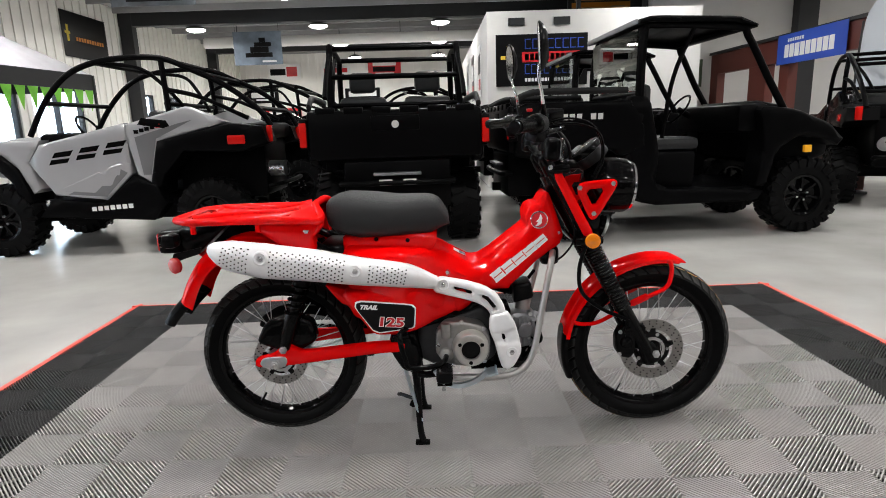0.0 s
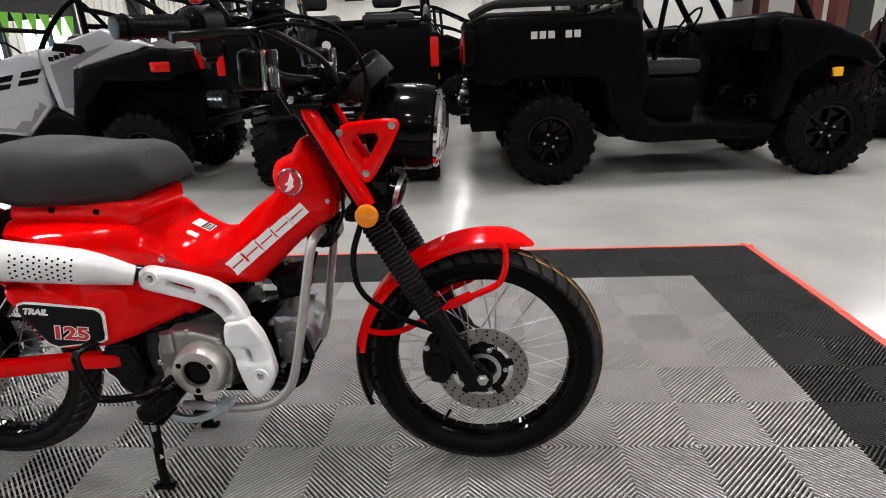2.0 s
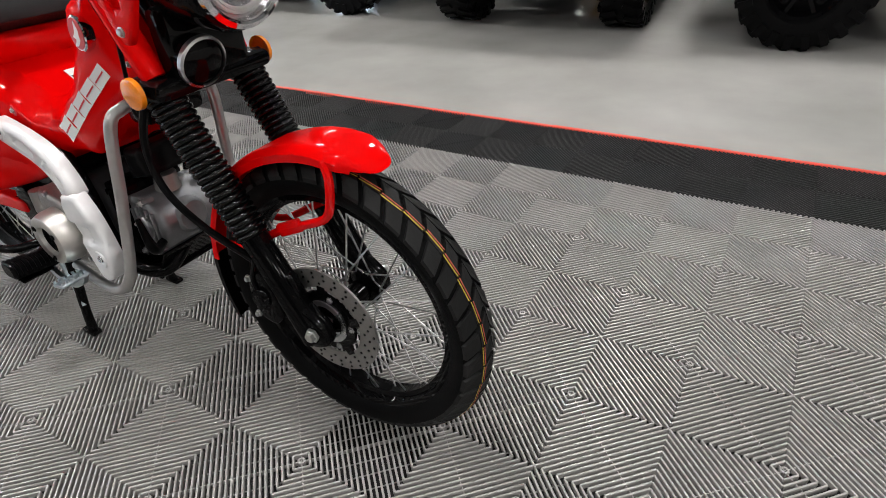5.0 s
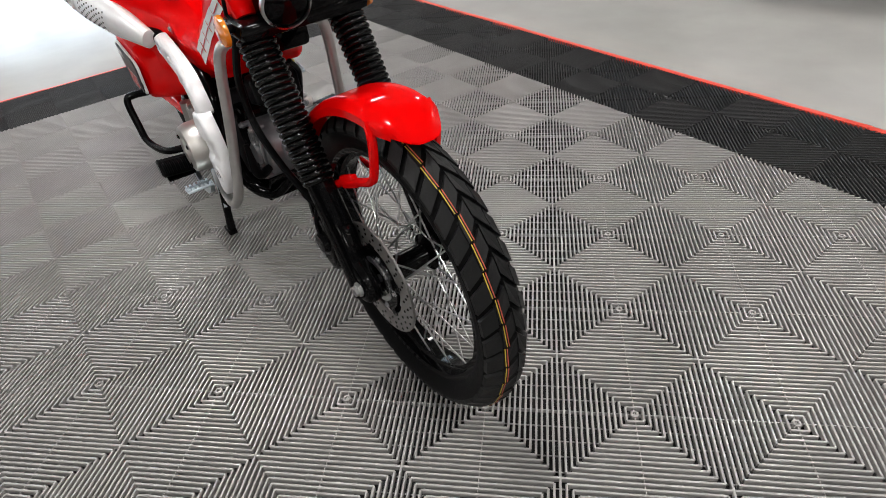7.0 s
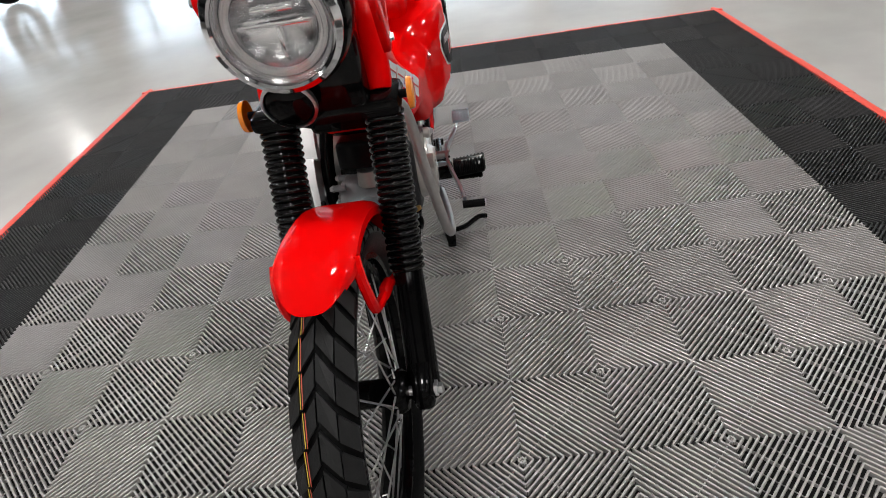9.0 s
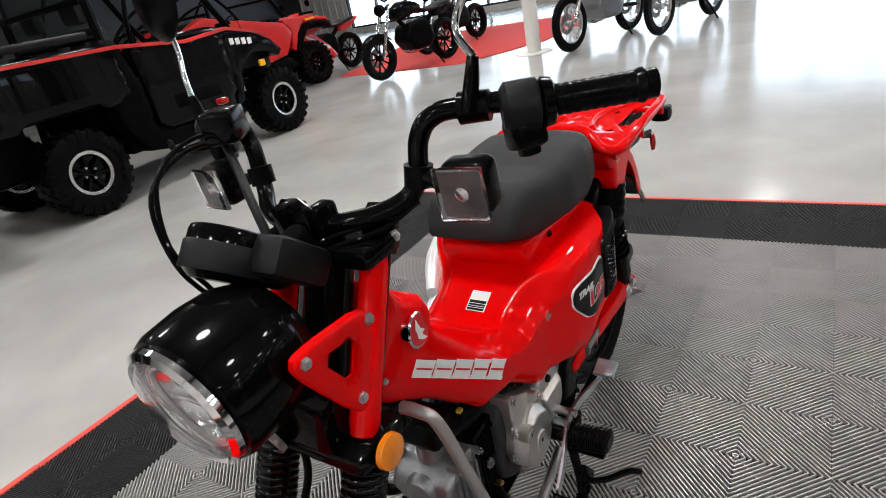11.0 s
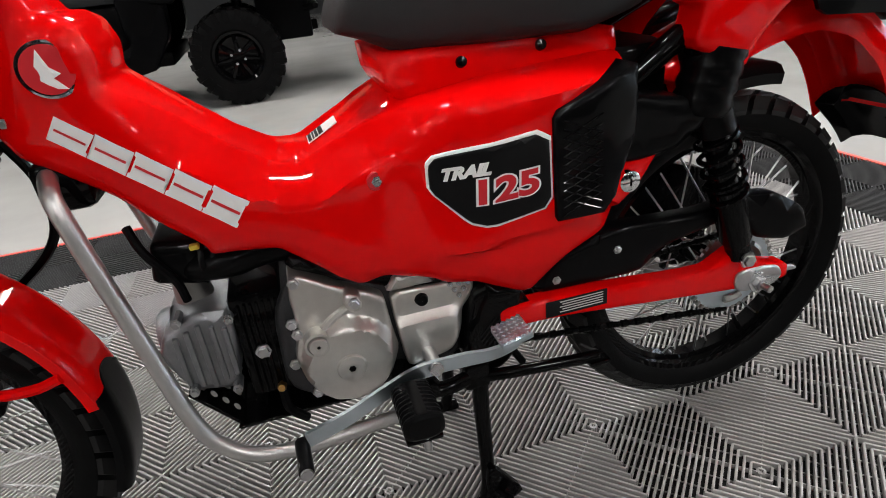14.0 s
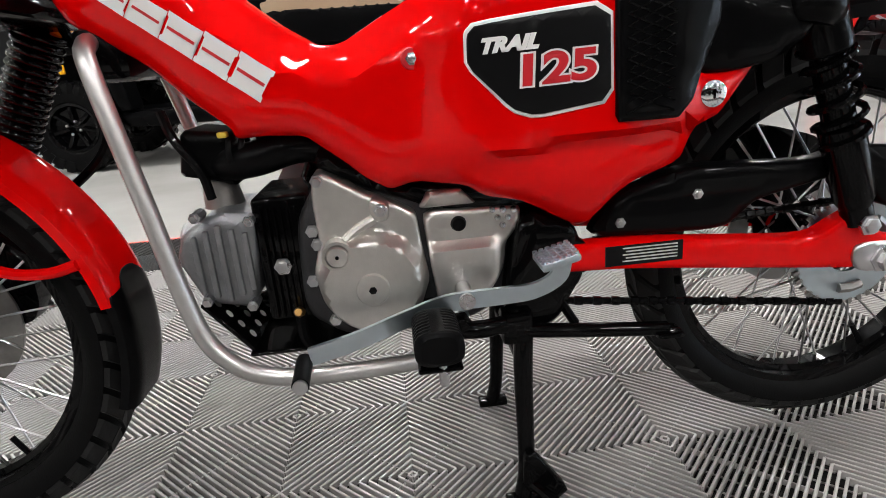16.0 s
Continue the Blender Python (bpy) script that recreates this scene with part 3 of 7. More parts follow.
def floor_mat():
    mat_thing = thing("floor_mat", "grey and charcoal ribbed tile mat with red edging", "floor mat")
    # added sheet: its black stands in for shade down between the ribs
    part("gap_shade_sheet", box((-1.995, -1.595, -0.0124), (1.995, 1.595, -0.0116)), GAP_SHADE, mat_thing, "thin near-black sheet standing in for shade between the ribs", smooth=False)
    light = mesh_of(tile_bm(), "tile", TILE, smooth=False)
    dark = mesh_of(tile_bm(), "tile", TILE_D, smooth=False)
    for i in range(-5, 5):
        for j in range(-4, 4):
            rim = i in (-5, 4) or j in (-4, 3)
            t = new("tile", dark if rim else light)
            t.location = (0.4 * i + 0.2, 0.4 * j + 0.2, 0)
            t.parent = mat_thing
    prof = [(0.0, -0.0125), (0.0, 0.0004), (0.012, 0.0006), (0.044, -0.009), (0.046, -0.0125)]
    for axis, side, count in (("x", -1, 10), ("x", 1, 10), ("y", -1, 8), ("y", 1, 8)):
        for k in range(count):
            a0, a1 = (k - count / 2) * 0.4 + 0.001, (k - count / 2 + 1) * 0.4 - 0.001
            if k == 0:
                a0 -= 0.046
            if k == count - 1:
                a1 += 0.046
            edge = (1.6 if axis == "x" else 2.0)
            jig = 0.004 if k % 4 == 2 else 0.0
            rings = []
            for a in (a0, a1):
                ring = []
                for o, z in prof:
                    p = (a, side * (edge + o + jig)) if axis == "x" else (side * (edge + o + jig), a)
                    ring.append((p[0], p[1], z - (0.0006 if axis == "y" else 0)))
                rings.append(ring)
            part("edge_strip", rings_into(bmesh.new(), rings), EDGE, mat_thing)
    return mat_thing


# ---- motorcycle ----
bike = thing("motorcycle", "red trail motorcycle with black seat on its centre stand", "motorcycle",
             at=pose(0, -0.035, 0, 0, 0, -0.9))
PIV, RAKE = Vector((0.345, 0, 0.80)), radians(28)
STEER = Matrix.Translation(PIV + Vector((0, 0.005, 0))) @ Matrix.Rotation(radians(0.9), 4, "X") @ Matrix.Rotation(radians(0.4), 4, Vector((-math.sin(RAKE), 0, math.cos(RAKE)))) @ Matrix.Translation(-PIV)
I4 = Matrix.Identity(4)
FW, RW = Vector((0.643, 0, 0.290)), Vector((-0.630, 0, 0.301))


def wheel(name, at, big, m, marks):
    """A spoked wheel: rim with tyre, hub, spokes."""
    mm = m @ Matrix.Translation(at)
    rim_r = 0.222
    rim = part(name, lathe([(rim_r - 0.014, -0.010), (rim_r - 0.006, -0.014), (rim_r - 0.004, -0.026), (rim_r + 0.008, -0.028),
                            (rim_r + 0.009, -0.024), (rim_r - 0.002, -0.010), (rim_r - 0.002, 0.010), (rim_r + 0.009, 0.024),
                            (rim_r + 0.008, 0.028), (rim_r - 0.004, 0.026), (rim_r - 0.006, 0.014), (rim_r - 0.014, 0.010)],
                           72, closed=True), BLACK, bike, "black spoked wheel rim", m=mm)
    crown = lambda y: big - 0.006 - 15.0 * y * y
    prof = [(rim_r + 0.002, -0.024), (rim_r + 0.012, -0.033), (rim_r + 0.028, -0.040)]
    prof += [(crown(y), y) for y in (-0.041, -0.032, -0.024, -0.014, -0.005, 0.005, 0.014, 0.024, 0.032, 0.041)]
    prof += [(rim_r + 0.028, 0.040), (rim_r + 0.012, 0.033), (rim_r + 0.002, 0.024)]
    part("tyre", lathe(prof, 96), RUBBER, rim, "black rubber tyre with arrow tread", m=mm)
    bm = bmesh.new()
    n = 42
    for k in range(n):
        for s in (-1, 1):
            for y0, y1, t0, t1 in ((0.0010, 0.0205, 0.0, 0.60), (0.0220, 0.0405, 0.66, 1.10)):
                top, low = [], []
                for y, tt in ((y0, t0), (y1, t1)):
                    for e in (0.0, 0.72):
                        a = -2 * math.pi * (k + tt + e + (0.0 if s > 0 else 0.15)) / n
                        for lst, dr in ((top, 0.0072), (low, -0.003)):
                            r = crown(y) + dr
                            lst.append(bm.verts.new((r * math.cos(a), s * y, r * math.sin(a))))
                for f in ((top[0], top[1], top[3], top[2]), (top[0], top[2], low[2], low[0]), (top[1], low[1], low[3], top[3]),
                          (top[0], low[0], low[1], top[1]), (top[2], top[3], low[3], low[2])):
                    bm.faces.new(f)
    bmesh.ops.recalc_face_normals(bm, faces=bm.faces)
    part("tread", bm, TREAD, rim, smooth=False, m=mm)
    if marks:
        for off, mt, nm in ((0.0195, STRIPE_Y, "yellow_line"), (0.0165, STRIPE_R, "red_line")):
            bm = bmesh.new()
            for k in range(n):
                a0, a1 = -2 * math.pi * (k + 0.50) / n, -2 * math.pi * (k + 1.42) / n
                y = -off - 0.002 * math.sin(k * 1.7)
                vs = [bm.verts.new(((crown(y + d) + 0.0078) * math.cos(a), y + d, (crown(y + d) + 0.0078) * math.sin(a)))
                      for a, d in ((a0, -0.0004), (a0, 0.0008), (a1, 0.0012), (a1, 0.0002))]
                bm.faces.new(vs)
            part(nm, bm, mt, rim, "faded line on new tyre", smooth=False, m=mm)
    part("hub", lathe([(0.012, -0.06), (0.03, -0.058), (0.036, -0.05), (0.036, -0.04), (0.024, -0.034), (0.022, 0.034),
                       (0.036, 0.04), (0.036, 0.05), (0.03, 0.058), (0.012, 0.06)], 28, caps=True), BLACK, rim, m=mm)
    sp = mesh_of(tube([(0.034, 0, 0), (0.34 * rim_r, 0, 0), (rim_r - 0.010, 0, 0)], 0.0017, 5, bent=False), "spoke", STEEL)
    nip = 36
    for k in range(nip):
        s = 1 if k % 2 else -1
        lean = 1 if (k // 2) % 2 else -1
        a = 2 * math.pi * k / nip
        p0 = Vector((0.033 * math.cos(a + lean * 0.9), s * 0.044, 0.033 * math.sin(a + lean * 0.9)))
        p1 = Vector(((rim_r - 0.010) * math.cos(a), s * 0.005, (rim_r - 0.010) * math.sin(a)))
        d = p1 - p0
        o = new("spoke", sp)
        o.parent = rim
        o.matrix_basis = mm @ Matrix.Translation(p0 - d * 0.17) @ d.to_track_quat("X", "Z").to_matrix().to_4x4()
        o.scale = (d.length * 1.17 / (rim_r - 0.010), 1, 1)
    part("valve", tube([(0, 0, -rim_r + 0.012), (0, 0, -rim_r + 0.045)], 0.004, 8), BLACK_P, rim, m=mm @ Matrix.Rotation(0.5, 4, "Y"))
    return rim


def brake_disc(parent, at, r, y, m):
    mm = m @ Matrix.Translation(at)
    d = part("brake_disc", lathe([(r * 0.66, y - 0.002), (r, y - 0.002), (r, y + 0.002), (r * 0.66, y + 0.002)], 64, closed=True), DISC,
             parent, "drilled steel brake disc", m=mm, angle=30)
    part("disc_carrier", lathe([(r * 0.36, y - 0.003), (r * 0.56, y - 0.003), (r * 0.57, y + 0.003), (r * 0.36, y + 0.003)], 48, closed=True), BLACK, d, "black disc carrier", m=mm, angle=30)
    for k in range(5):
        a = k * 2 * math.pi / 5 + 0.3
        arm = [(r * 0.54 * math.cos(a + q), r * 0.54 * math.sin(a + q)) for q in (-0.16, 0.16)] + [(r * 0.70 * math.cos(a + q), r * 0.70 * math.sin(a + q)) for q in (0.11, -0.11)]
        part("carrier_arm", slab(arm, y - 0.0032, y + 0.0028), BLACK, d, m=mm, smooth=False)
    for k in range(5):
        a = k * 2 * math.pi / 5
        part("disc_bolt", bolt_into(bmesh.new(), (r * 0.50 * math.cos(a), y - 0.002, r * 0.50 * math.sin(a)), (0, -1, 0), 0.006, 0.004), STEEL, d, m=mm)
    bm = bmesh.new()
    for row, (rr, c) in enumerate(((0.94, 26), (0.85, 24), (0.76, 20))):
        for k in range(c):
            a = 2 * math.pi * (k + 0.5 * row) / c
            lathe_into(bm, [(0.0001, -0.0008), (0.0026, -0.0008), (0.0026, 0.0008), (0.0001, 0.0008)], 6,
                       Matrix.Translation((r * rr * math.cos(a), y - 0.0022, r * rr * math.sin(a))))
    part("disc_hole", bm, BLACK, d, smooth=False, m=mm)
    part("sensor_ring", lathe([(0.034, y - 0.006), (0.044, y - 0.006), (0.044, y + 0.002), (0.034, y + 0.002)], 40, closed=True), STEEL,
         parent, m=mm)
    return d


def build_wheels():
    f = wheel("front_wheel", FW, 0.291, STEER, True)
    brake_disc(f, FW, 0.108, -0.062, STEER)
    r = wheel("rear_wheel", RW, 0.287, I4, False)
    brake_disc(r, RW, 0.092, -0.066, I4)
    # rear sprocket and chain
    spr = part("sprocket", lathe([(0.03, 0.066), (0.074, 0.066), (0.074, 0.071), (0.03, 0.071)], 48, closed=True), ZINC, r,
               "zinc plated rear sprocket", m=Matrix.Translation(RW))
    bm = bmesh.new()
    for k in range(36):
        a = 2 * math.pi * k / 36
        box_into(bm, (-0.003, 0.066, 0.072), (0.003, 0.071, 0.081), m=Matrix.Translation(RW) @ Matrix.Rotation(a, 4, "Y"))
    for k in range(3):
        a = 2 * math.pi * k / 3 + 0.4
        tube_into(bm, [RW + Vector((0.054 * math.cos(a + d), 0.0725, 0.054 * math.sin(a + d))) for d in (-0.3, 0, 0.3)], 0.007, 6)
    part("sprocket_tooth", bm, DISC, spr, smooth=False)
    front = Vector((-0.165, 0.069, 0.315))
    for zo, r0 in ((-1, 0.076), (1, 0.076)):
        a, b = RW + Vector((0.0, 0.069, zo * r0)), front + Vector((0, 0, zo * 0.033))
        n = int((b - a).length / 0.0127)
        bm = bmesh.new()
        for k in range(n):
            p, q = a.lerp(b, k / n), a.lerp(b, (k + 0.85) / n)
            tube_into(bm, [p, q], 0.0062 if k % 2 else 0.0048, 6, bent=False)
        part("chain", bm, BLACK, bike, "oiled black drive chain")


def fender_bm(centre, a0, a1, r_of, half, drop, n=30, thick=0.004, tongue=0.2):
    """A mudguard: an arched section carried along an arc round the wheel."""
    rings = []
    sec = []
    for k in range(13):
        t = -1 + 2 * k / 12
        sec.append((half * math.copysign(min(1, abs(t) * 1.25), t) if abs(t) < 0.8 else half * math.copysign(1, t),
                    -drop * max(0, (abs(t) - 0.55) / 0.45) ** 1.6))
    sec = [(y, d) for y, d in sec] + [(y * 0.96, d - thick if abs(y) < half * 0.98 else d) for y, d in sec[::-1]]
    for k in range(n + 1):
        u = k / n
        a = radians(a0 + (a1 - a0) * u)
        r = r_of(u)
        sc = 1.0 - tongue * max(0, (0.13 - u) / 0.13) ** 2
        lip = max(0, (0.13 - u) / 0.13) ** 1.5
        ring = []
        for y, d in sec:
            b = a + math.copysign(radians(7), a1 - a0) * lip * (abs(y) / half) ** 3
            q = r + d * (1 - 0.55 * lip)
            ring.append((centre[0] + q * math.cos(b), y * sc, centre[2] + q * math.sin(b)))
        rings.append(ring)
    return rings_into(bmesh.new(), rings)


def lerp_of(*pairs):
    xs, ys = [p[0] for p in pairs], [p[1] for p in pairs]
    return lambda u: float(np.interp(u, xs, ys))


def body_width(x, z):
    w = float(np.interp(x, [-0.46, -0.38, -0.28, -0.18, -0.10, -0.05, 0.107, 0.27, 0.34], [0.125, 0.146, 0.180, 0.187, 0.171, 0.142, 0.121, 0.075, 0.057]))
    if x < 0.05:
        hi = float(np.interp(z, [0.676, 0.72], [0, 1]))
        w = w + (min(w, 0.112) - w) * hi
        seam = float(np.interp(x, [-0.33, -0.232, -0.132, -0.08], [0.505, 0.507, 0.494, 0.480]))
        deep = float(np.interp(x, [-0.16, -0.06], [0.020, 0.0]))
        w -= deep * float(np.interp(seam - z, [-0.003, 0.004], [0, 1])) + 0.022 * float(np.interp(z, [0.39, 0.46], [1, 0]))
    return w


def build_body():
    outline = round_poly([(0.338, 0.695), (0.318, 0.755), (0.288, 0.838), (0.276, 0.846), (0.262, 0.832), (0.250, 0.808), (0.234, 0.807), (0.216, 0.796), (0.206, 0.768), (0.211, 0.737), (0.185, 0.717),
                          (0.151, 0.696), (0.095, 0.658), (0.052, 0.631), (0.028, 0.628), (-0.012, 0.648), (-0.07, 0.674), (-0.20, 0.690), (-0.375, 0.700),
                          (-0.384, 0.668), (-0.378, 0.60), (-0.366, 0.556), (-0.444, 0.574), (-0.450, 0.566),
                          (-0.405, 0.515), (-0.375, 0.490), (-0.358, 0.458), (-0.285, 0.440), (-0.237, 0.390), (-0.165, 0.434), (-0.121, 0.444), (-0.100, 0.460),
                          (-0.045, 0.466), (-0.015, 0.458), (0.012, 0.474), (0.030, 0.491), (0.054, 0.510), (0.074, 0.526), (0.117, 0.529), (0.152, 0.527), (0.158, 0.541),
                          (0.20, 0.574), (0.241, 0.615), (0.322, 0.664)], 0.14, 2)
    loop = resample(outline, 0.015)
    surface = lambda x, z: body_width(x, z) - 0.024 * (1 - math.sqrt(max(0, 1 - (1 - min(1.0, poly_dist((x, z), loop) / 0.034)) ** 2)))
    cover = puff(outline, body_width, 0.034, 0.012, depth=0.024)
    for v in cover.verts:    # the step-through saddle is narrower and lower than the flanks
        foot = lerp_of((-0.13, 0.650), (0.0, 0.590), (0.09, 0.595), (0.20, 0.680))(v.co.x)
        w = lerp_of((-0.13, 0), (-0.05, 0.8), (0.0, 1), (0.15, 1), (0.21, 0))(v.co.x) * min(1, max(0, v.co.z - foot) / 0.042)
        v.co.y *= 1 - 0.28 * w
        v.co.z -= 0.010 * w * lerp_of((0.10, 1), (0.17, 0))(v.co.x)
    tuck = lerp_of((-0.19, 0), (-0.14, 0.026), (-0.10, 0.046), (-0.05, 0.036), (0.0, 0.026), (0.10, 0.028), (0.20, 0.008), (0.27, 0))    # the right flank of the spar is slimmer
    for v in cover.verts:
        if v.co.y < 0:
            v.co.y += tuck(v.co.x) * min(1, -v.co.y / 0.06)
    part("body_cover", cover, RED, bike, "glossy red step-through body cover")
    part("seat_base", puff(round_poly([(-0.385, 0.735), (-0.08, 0.738), (-0.085, 0.685), (-0.12, 0.655), (-0.385, 0.665)], 0.2, 1),
                           0.106, 0.02, 0.02), RED, bike, "red seat pedestal")
    # saddle: broad and round behind, flat on top with a soft shoulder, chamfered under the nose
    seat_w = lerp_of((-0.450, 0.045), (-0.446, 0.078), (-0.438, 0.100), (-0.422, 0.120), (-0.39, 0.137), (-0.34, 0.144), (-0.25, 0.139), (-0.17, 0.124),
                     (-0.10, 0.107), (-0.07, 0.100), (-0.054, 0.095), (-0.046, 0.090), (-0.041, 0.084))
    seat_top = lerp_of((-0.450, 0.818), (-0.446, 0.832), (-0.438, 0.843), (-0.42, 0.852), (-0.39, 0.858), (-0.31, 0.853), (-0.21, 0.841), (-0.12, 0.842),
                       (-0.095, 0.838), (-0.076, 0.829), (-0.062, 0.812), (-0.046, 0.782), (-0.041, 0.768))
    seat_low = lerp_of((-0.450, 0.790), (-0.44, 0.764), (-0.41, 0.742), (-0.33, 0.724), (-0.105, 0.727), (-0.086, 0.736), (-0.064, 0.746), (-0.041, 0.753))
    rings = []
    for x in [-0.450, -0.448, -0.446, -0.442, -0.438, -0.430, -0.422, -0.41] + [-0.40 + 0.01 * k for k in range(33)] + [-0.075, -0.070, -0.066, -0.060, -0.054, -0.050, -0.046, -0.041]:
        w, top, low = seat_w(x), seat_top(x), seat_low(x)
        h = top - low
        half = [(0.0, low), (0.80 * w, low), (0.945 * w, low + 0.05 * h), (0.985 * w, low + 0.16 * h), (w, low + 0.36 * h), (0.995 * w, low + 0.56 * h), (0.975 * w, low + 0.70 * h),
                (0.94 * w, low + 0.80 * h), (0.885 * w, low + 0.875 * h), (0.80 * w, low + 0.93 * h), (0.62 * w, low + 0.97 * h), (0.34 * w, low + 0.992 * h), (0.0, top)]
        xs = -0.041 + (x + 0.041) * 0.972
        rings.append([(xs, y, z) for y, z in half] + [(xs, -y, z) for y, z in half[-2:0:-1]])
    part("seat", rings_into(bmesh.new(), rings), VINYL, bike, "charcoal vinyl saddle", angle=60)
    for s in (-1, 1):
        for x, z in ((-0.175, 0.697), (-0.275, 0.703)):
            part("seat_bolt", lathe([(0.0001, 0.004), (0.006, 0.0035), (0.0075, -0.004)], 16, turned((x, s * 0.107, z + 0.012), (0, s, 0.2))), BLACK, bike)
    # right side cover below the silencer
    part("side_cover", puff(round_poly([(-0.40, 0.568), (-0.20, 0.562), (-0.06, 0.545), (0.03, 0.528), (0.02, 0.49), (-0.05, 0.452),
                                        (-0.116, 0.428), (-0.278, 0.412), (-0.31, 0.44)], 0.15, 2), lambda x, z: -lerp_of((-0.17, 0.184), (-0.14, 0.158), (-0.10, 0.116), (0.03, 0.098))(x), 0.018, 0.018, inner=-0.07),
         RED, bike, "red right side cover")
    # head cover bolts, body bolts
    for s in (-1, 1):
        part("body_bolt", bolt_into(bmesh.new(), (0.318, s * (surface(0.318, 0.708) + 0.0005), 0.708), (0, s, 0), 0.005, 0.004), STEEL, bike)
        y = s * (surface(-0.052, 0.598) - (tuck(-0.052) if s < 0 else 0))
        part("body_bolt", bolt_into(bmesh.new(), (-0.052, y + s * 0.0005, 0.598), (0, s, 0), 0.006, 0.004), STEEL, bike)
        part("bolt_recess", lathe([(0.0001, 0.0012), (0.0105, 0.001), (0.012, -0.002)], 20, turned((-0.052, y, 0.598), (0, s, 0))), DECAL_R, bike)
    # badges
    for s in (-1, 1):
        b = part("badge", lathe([(0.0001, 0.006), (0.026, 0.006), (0.0285, 0.004), (0.0285, -0.01)], 32,
                                turned((0.250, s * (surface(0.25, 0.757) - 0.001), 0.757), (-0.12, s, 0.05))), CHROME, bike, "round chrome ringed badge")
        part("badge_face", lathe([(0.0001, 0.0065), (0.0245, 0.0065), (0.0245, 0.004)], 32, turned((0.250, s * (surface(0.25, 0.757) - 0.0008), 0.757), (-0.12, s, 0.05))),
             DECAL_R, b)
        wing = [(0.252, 0.773), (0.257, 0.760), (0.257, 0.748), (0.252, 0.741), (0.238, 0.739), (0.246, 0.749), (0.240, 0.752), (0.247, 0.758)]
        wing = [(0.250 + (x - 0.249) * 1.25, 0.757 + (z - 0.756) * 1.2) for x, z in wing]
        part("badge_wing", puff(wing, s * (surface(0.25, 0.757) + 0.0072), 0.001, 0.01, inner=s * surface(0.25, 0.757)), WHITE, b, smooth=False)
    # tank decal: five white slab-edged blocks with red cuts, plain shapes on the slanted spar
    def wrap(bm2, s, lift):
        for v in bm2.verts:
            v.co.y = s * (surface(v.co.x, v.co.z) + lift - (tuck(v.co.x) if s < 0 else 0))
        return bm2
    for s in (-1, 1):
        a, b2 = (Vector((0.112, 0, 0.566)), Vector((0.280, 0, 0.689))) if s > 0 else (Vector((0.108, 0, 0.553)), Vector((0.281, 0, 0.689)))
        d = (b2 - a).normalized()
        up = Vector((-d.z, 0, d.x))
        ln = (b2 - a).length
        for k in range(5):
            u0, w = ln * (k + 0.01) / 5, ln * 0.98 / 5
            h = 0.037 - 0.0022 * k
            foot = 0.16
            white = [(0, 0), (0.5, 0.012), (1, 0), (1, foot), (0.95, foot + 0.04), (0.95, 0.96 - foot), (1, 1 - foot), (1, 1), (0.5, 0.985), (0, 1), (0, 1 - foot), (0.05, 0.96 - foot), (0.05, foot + 0.04), (0, foot)]
            cuts = [(0.10, 0.90, 0.45, 0.55)]
            for poly, mt, lift, nm in [(white, WHITE, 0.0012, "decal_block")] + [([(x0, z0), (x1, z0), (x1, z1), (x0, z1)], DECAL_R, 0.0020, "decal_fill") for x0, x1, z0, z1 in cuts]:
                bm = bmesh.new()
                bm.faces.new([bm.verts.new(a + d * (u0 + w * x) + up * (h * z)) for x, z in poly])
                bmesh.ops.triangulate(bm, faces=bm.faces)
                bmesh.ops.subdivide_edges(bm, edges=bm.edges, cuts=1)
                part(nm, wrap(bm, s, lift), mt, bike, smooth=False)
    # model plates
    right = [(-0.343, 0.532), (-0.325, 0.537), (-0.165, 0.520), (-0.152, 0.508), (-0.158, 0.446), (-0.168, 0.440), (-0.285, 0.426), (-0.345, 0.515)]
    left = [(-0.103, 0.618), (-0.112, 0.627), (-0.250, 0.638), (-0.252, 0.540), (-0.168, 0.530), (-0.146, 0.538), (-0.102, 0.586)]
    for s, o in ((-1, right), (1, left)):
        y0 = -0.1895 if s < 0 else 0.0
        c = (sum(p[0] for p in o) / len(o), sum(p[1] for p in o) / len(o))
        small = [(c[0] + (x - c[0]) * 0.955, c[1] + (z - c[1]) * 0.92) for x, z in o]
        def lay(bm3):
            if s > 0:
                for v in bm3.verts:
                    v.co.y += surface(v.co.x, v.co.z)
            return bm3
        p = part("model_plate", lay(puff(round_poly(o, 0.12, 1), y0 + s * 0.003, 0.002, 0.02, inner=y0 - s * 0.003)), WHITE, bike,
                 "black model plate with white border")
        part("plate_field", lay(puff(round_poly(small, 0.12, 1), y0 + s * 0.0052, 0.001, 0.02, inner=y0)), DECAL_K, p)
        for body, size, sh, at, mt, wgt in (("TRAIL", 0.0185, 0.35, (-0.330, 0.512) if s < 0 else (-0.116, 0.597), WHITE, 0.0012),
                                            ("125", 0.040, 0.06, (-0.278, 0.455) if s < 0 else (-0.147, 0.564), WHITE, 0.0032),
                                            ("125", 0.040, 0.06, (-0.278, 0.455) if s < 0 else (-0.147, 0.564), DECAL_R, 0.0014)):
            bm = letters(body, size, 0.0002, sh, wgt)
            lift = s * (0.0064 + (0.0005 if mt is DECAL_R else 0))
            m = Matrix.Translation((at[0], y0 + lift, at[1])) @ Matrix.Rotation(radians(4 if s < 0 else -1), 4, "Y")
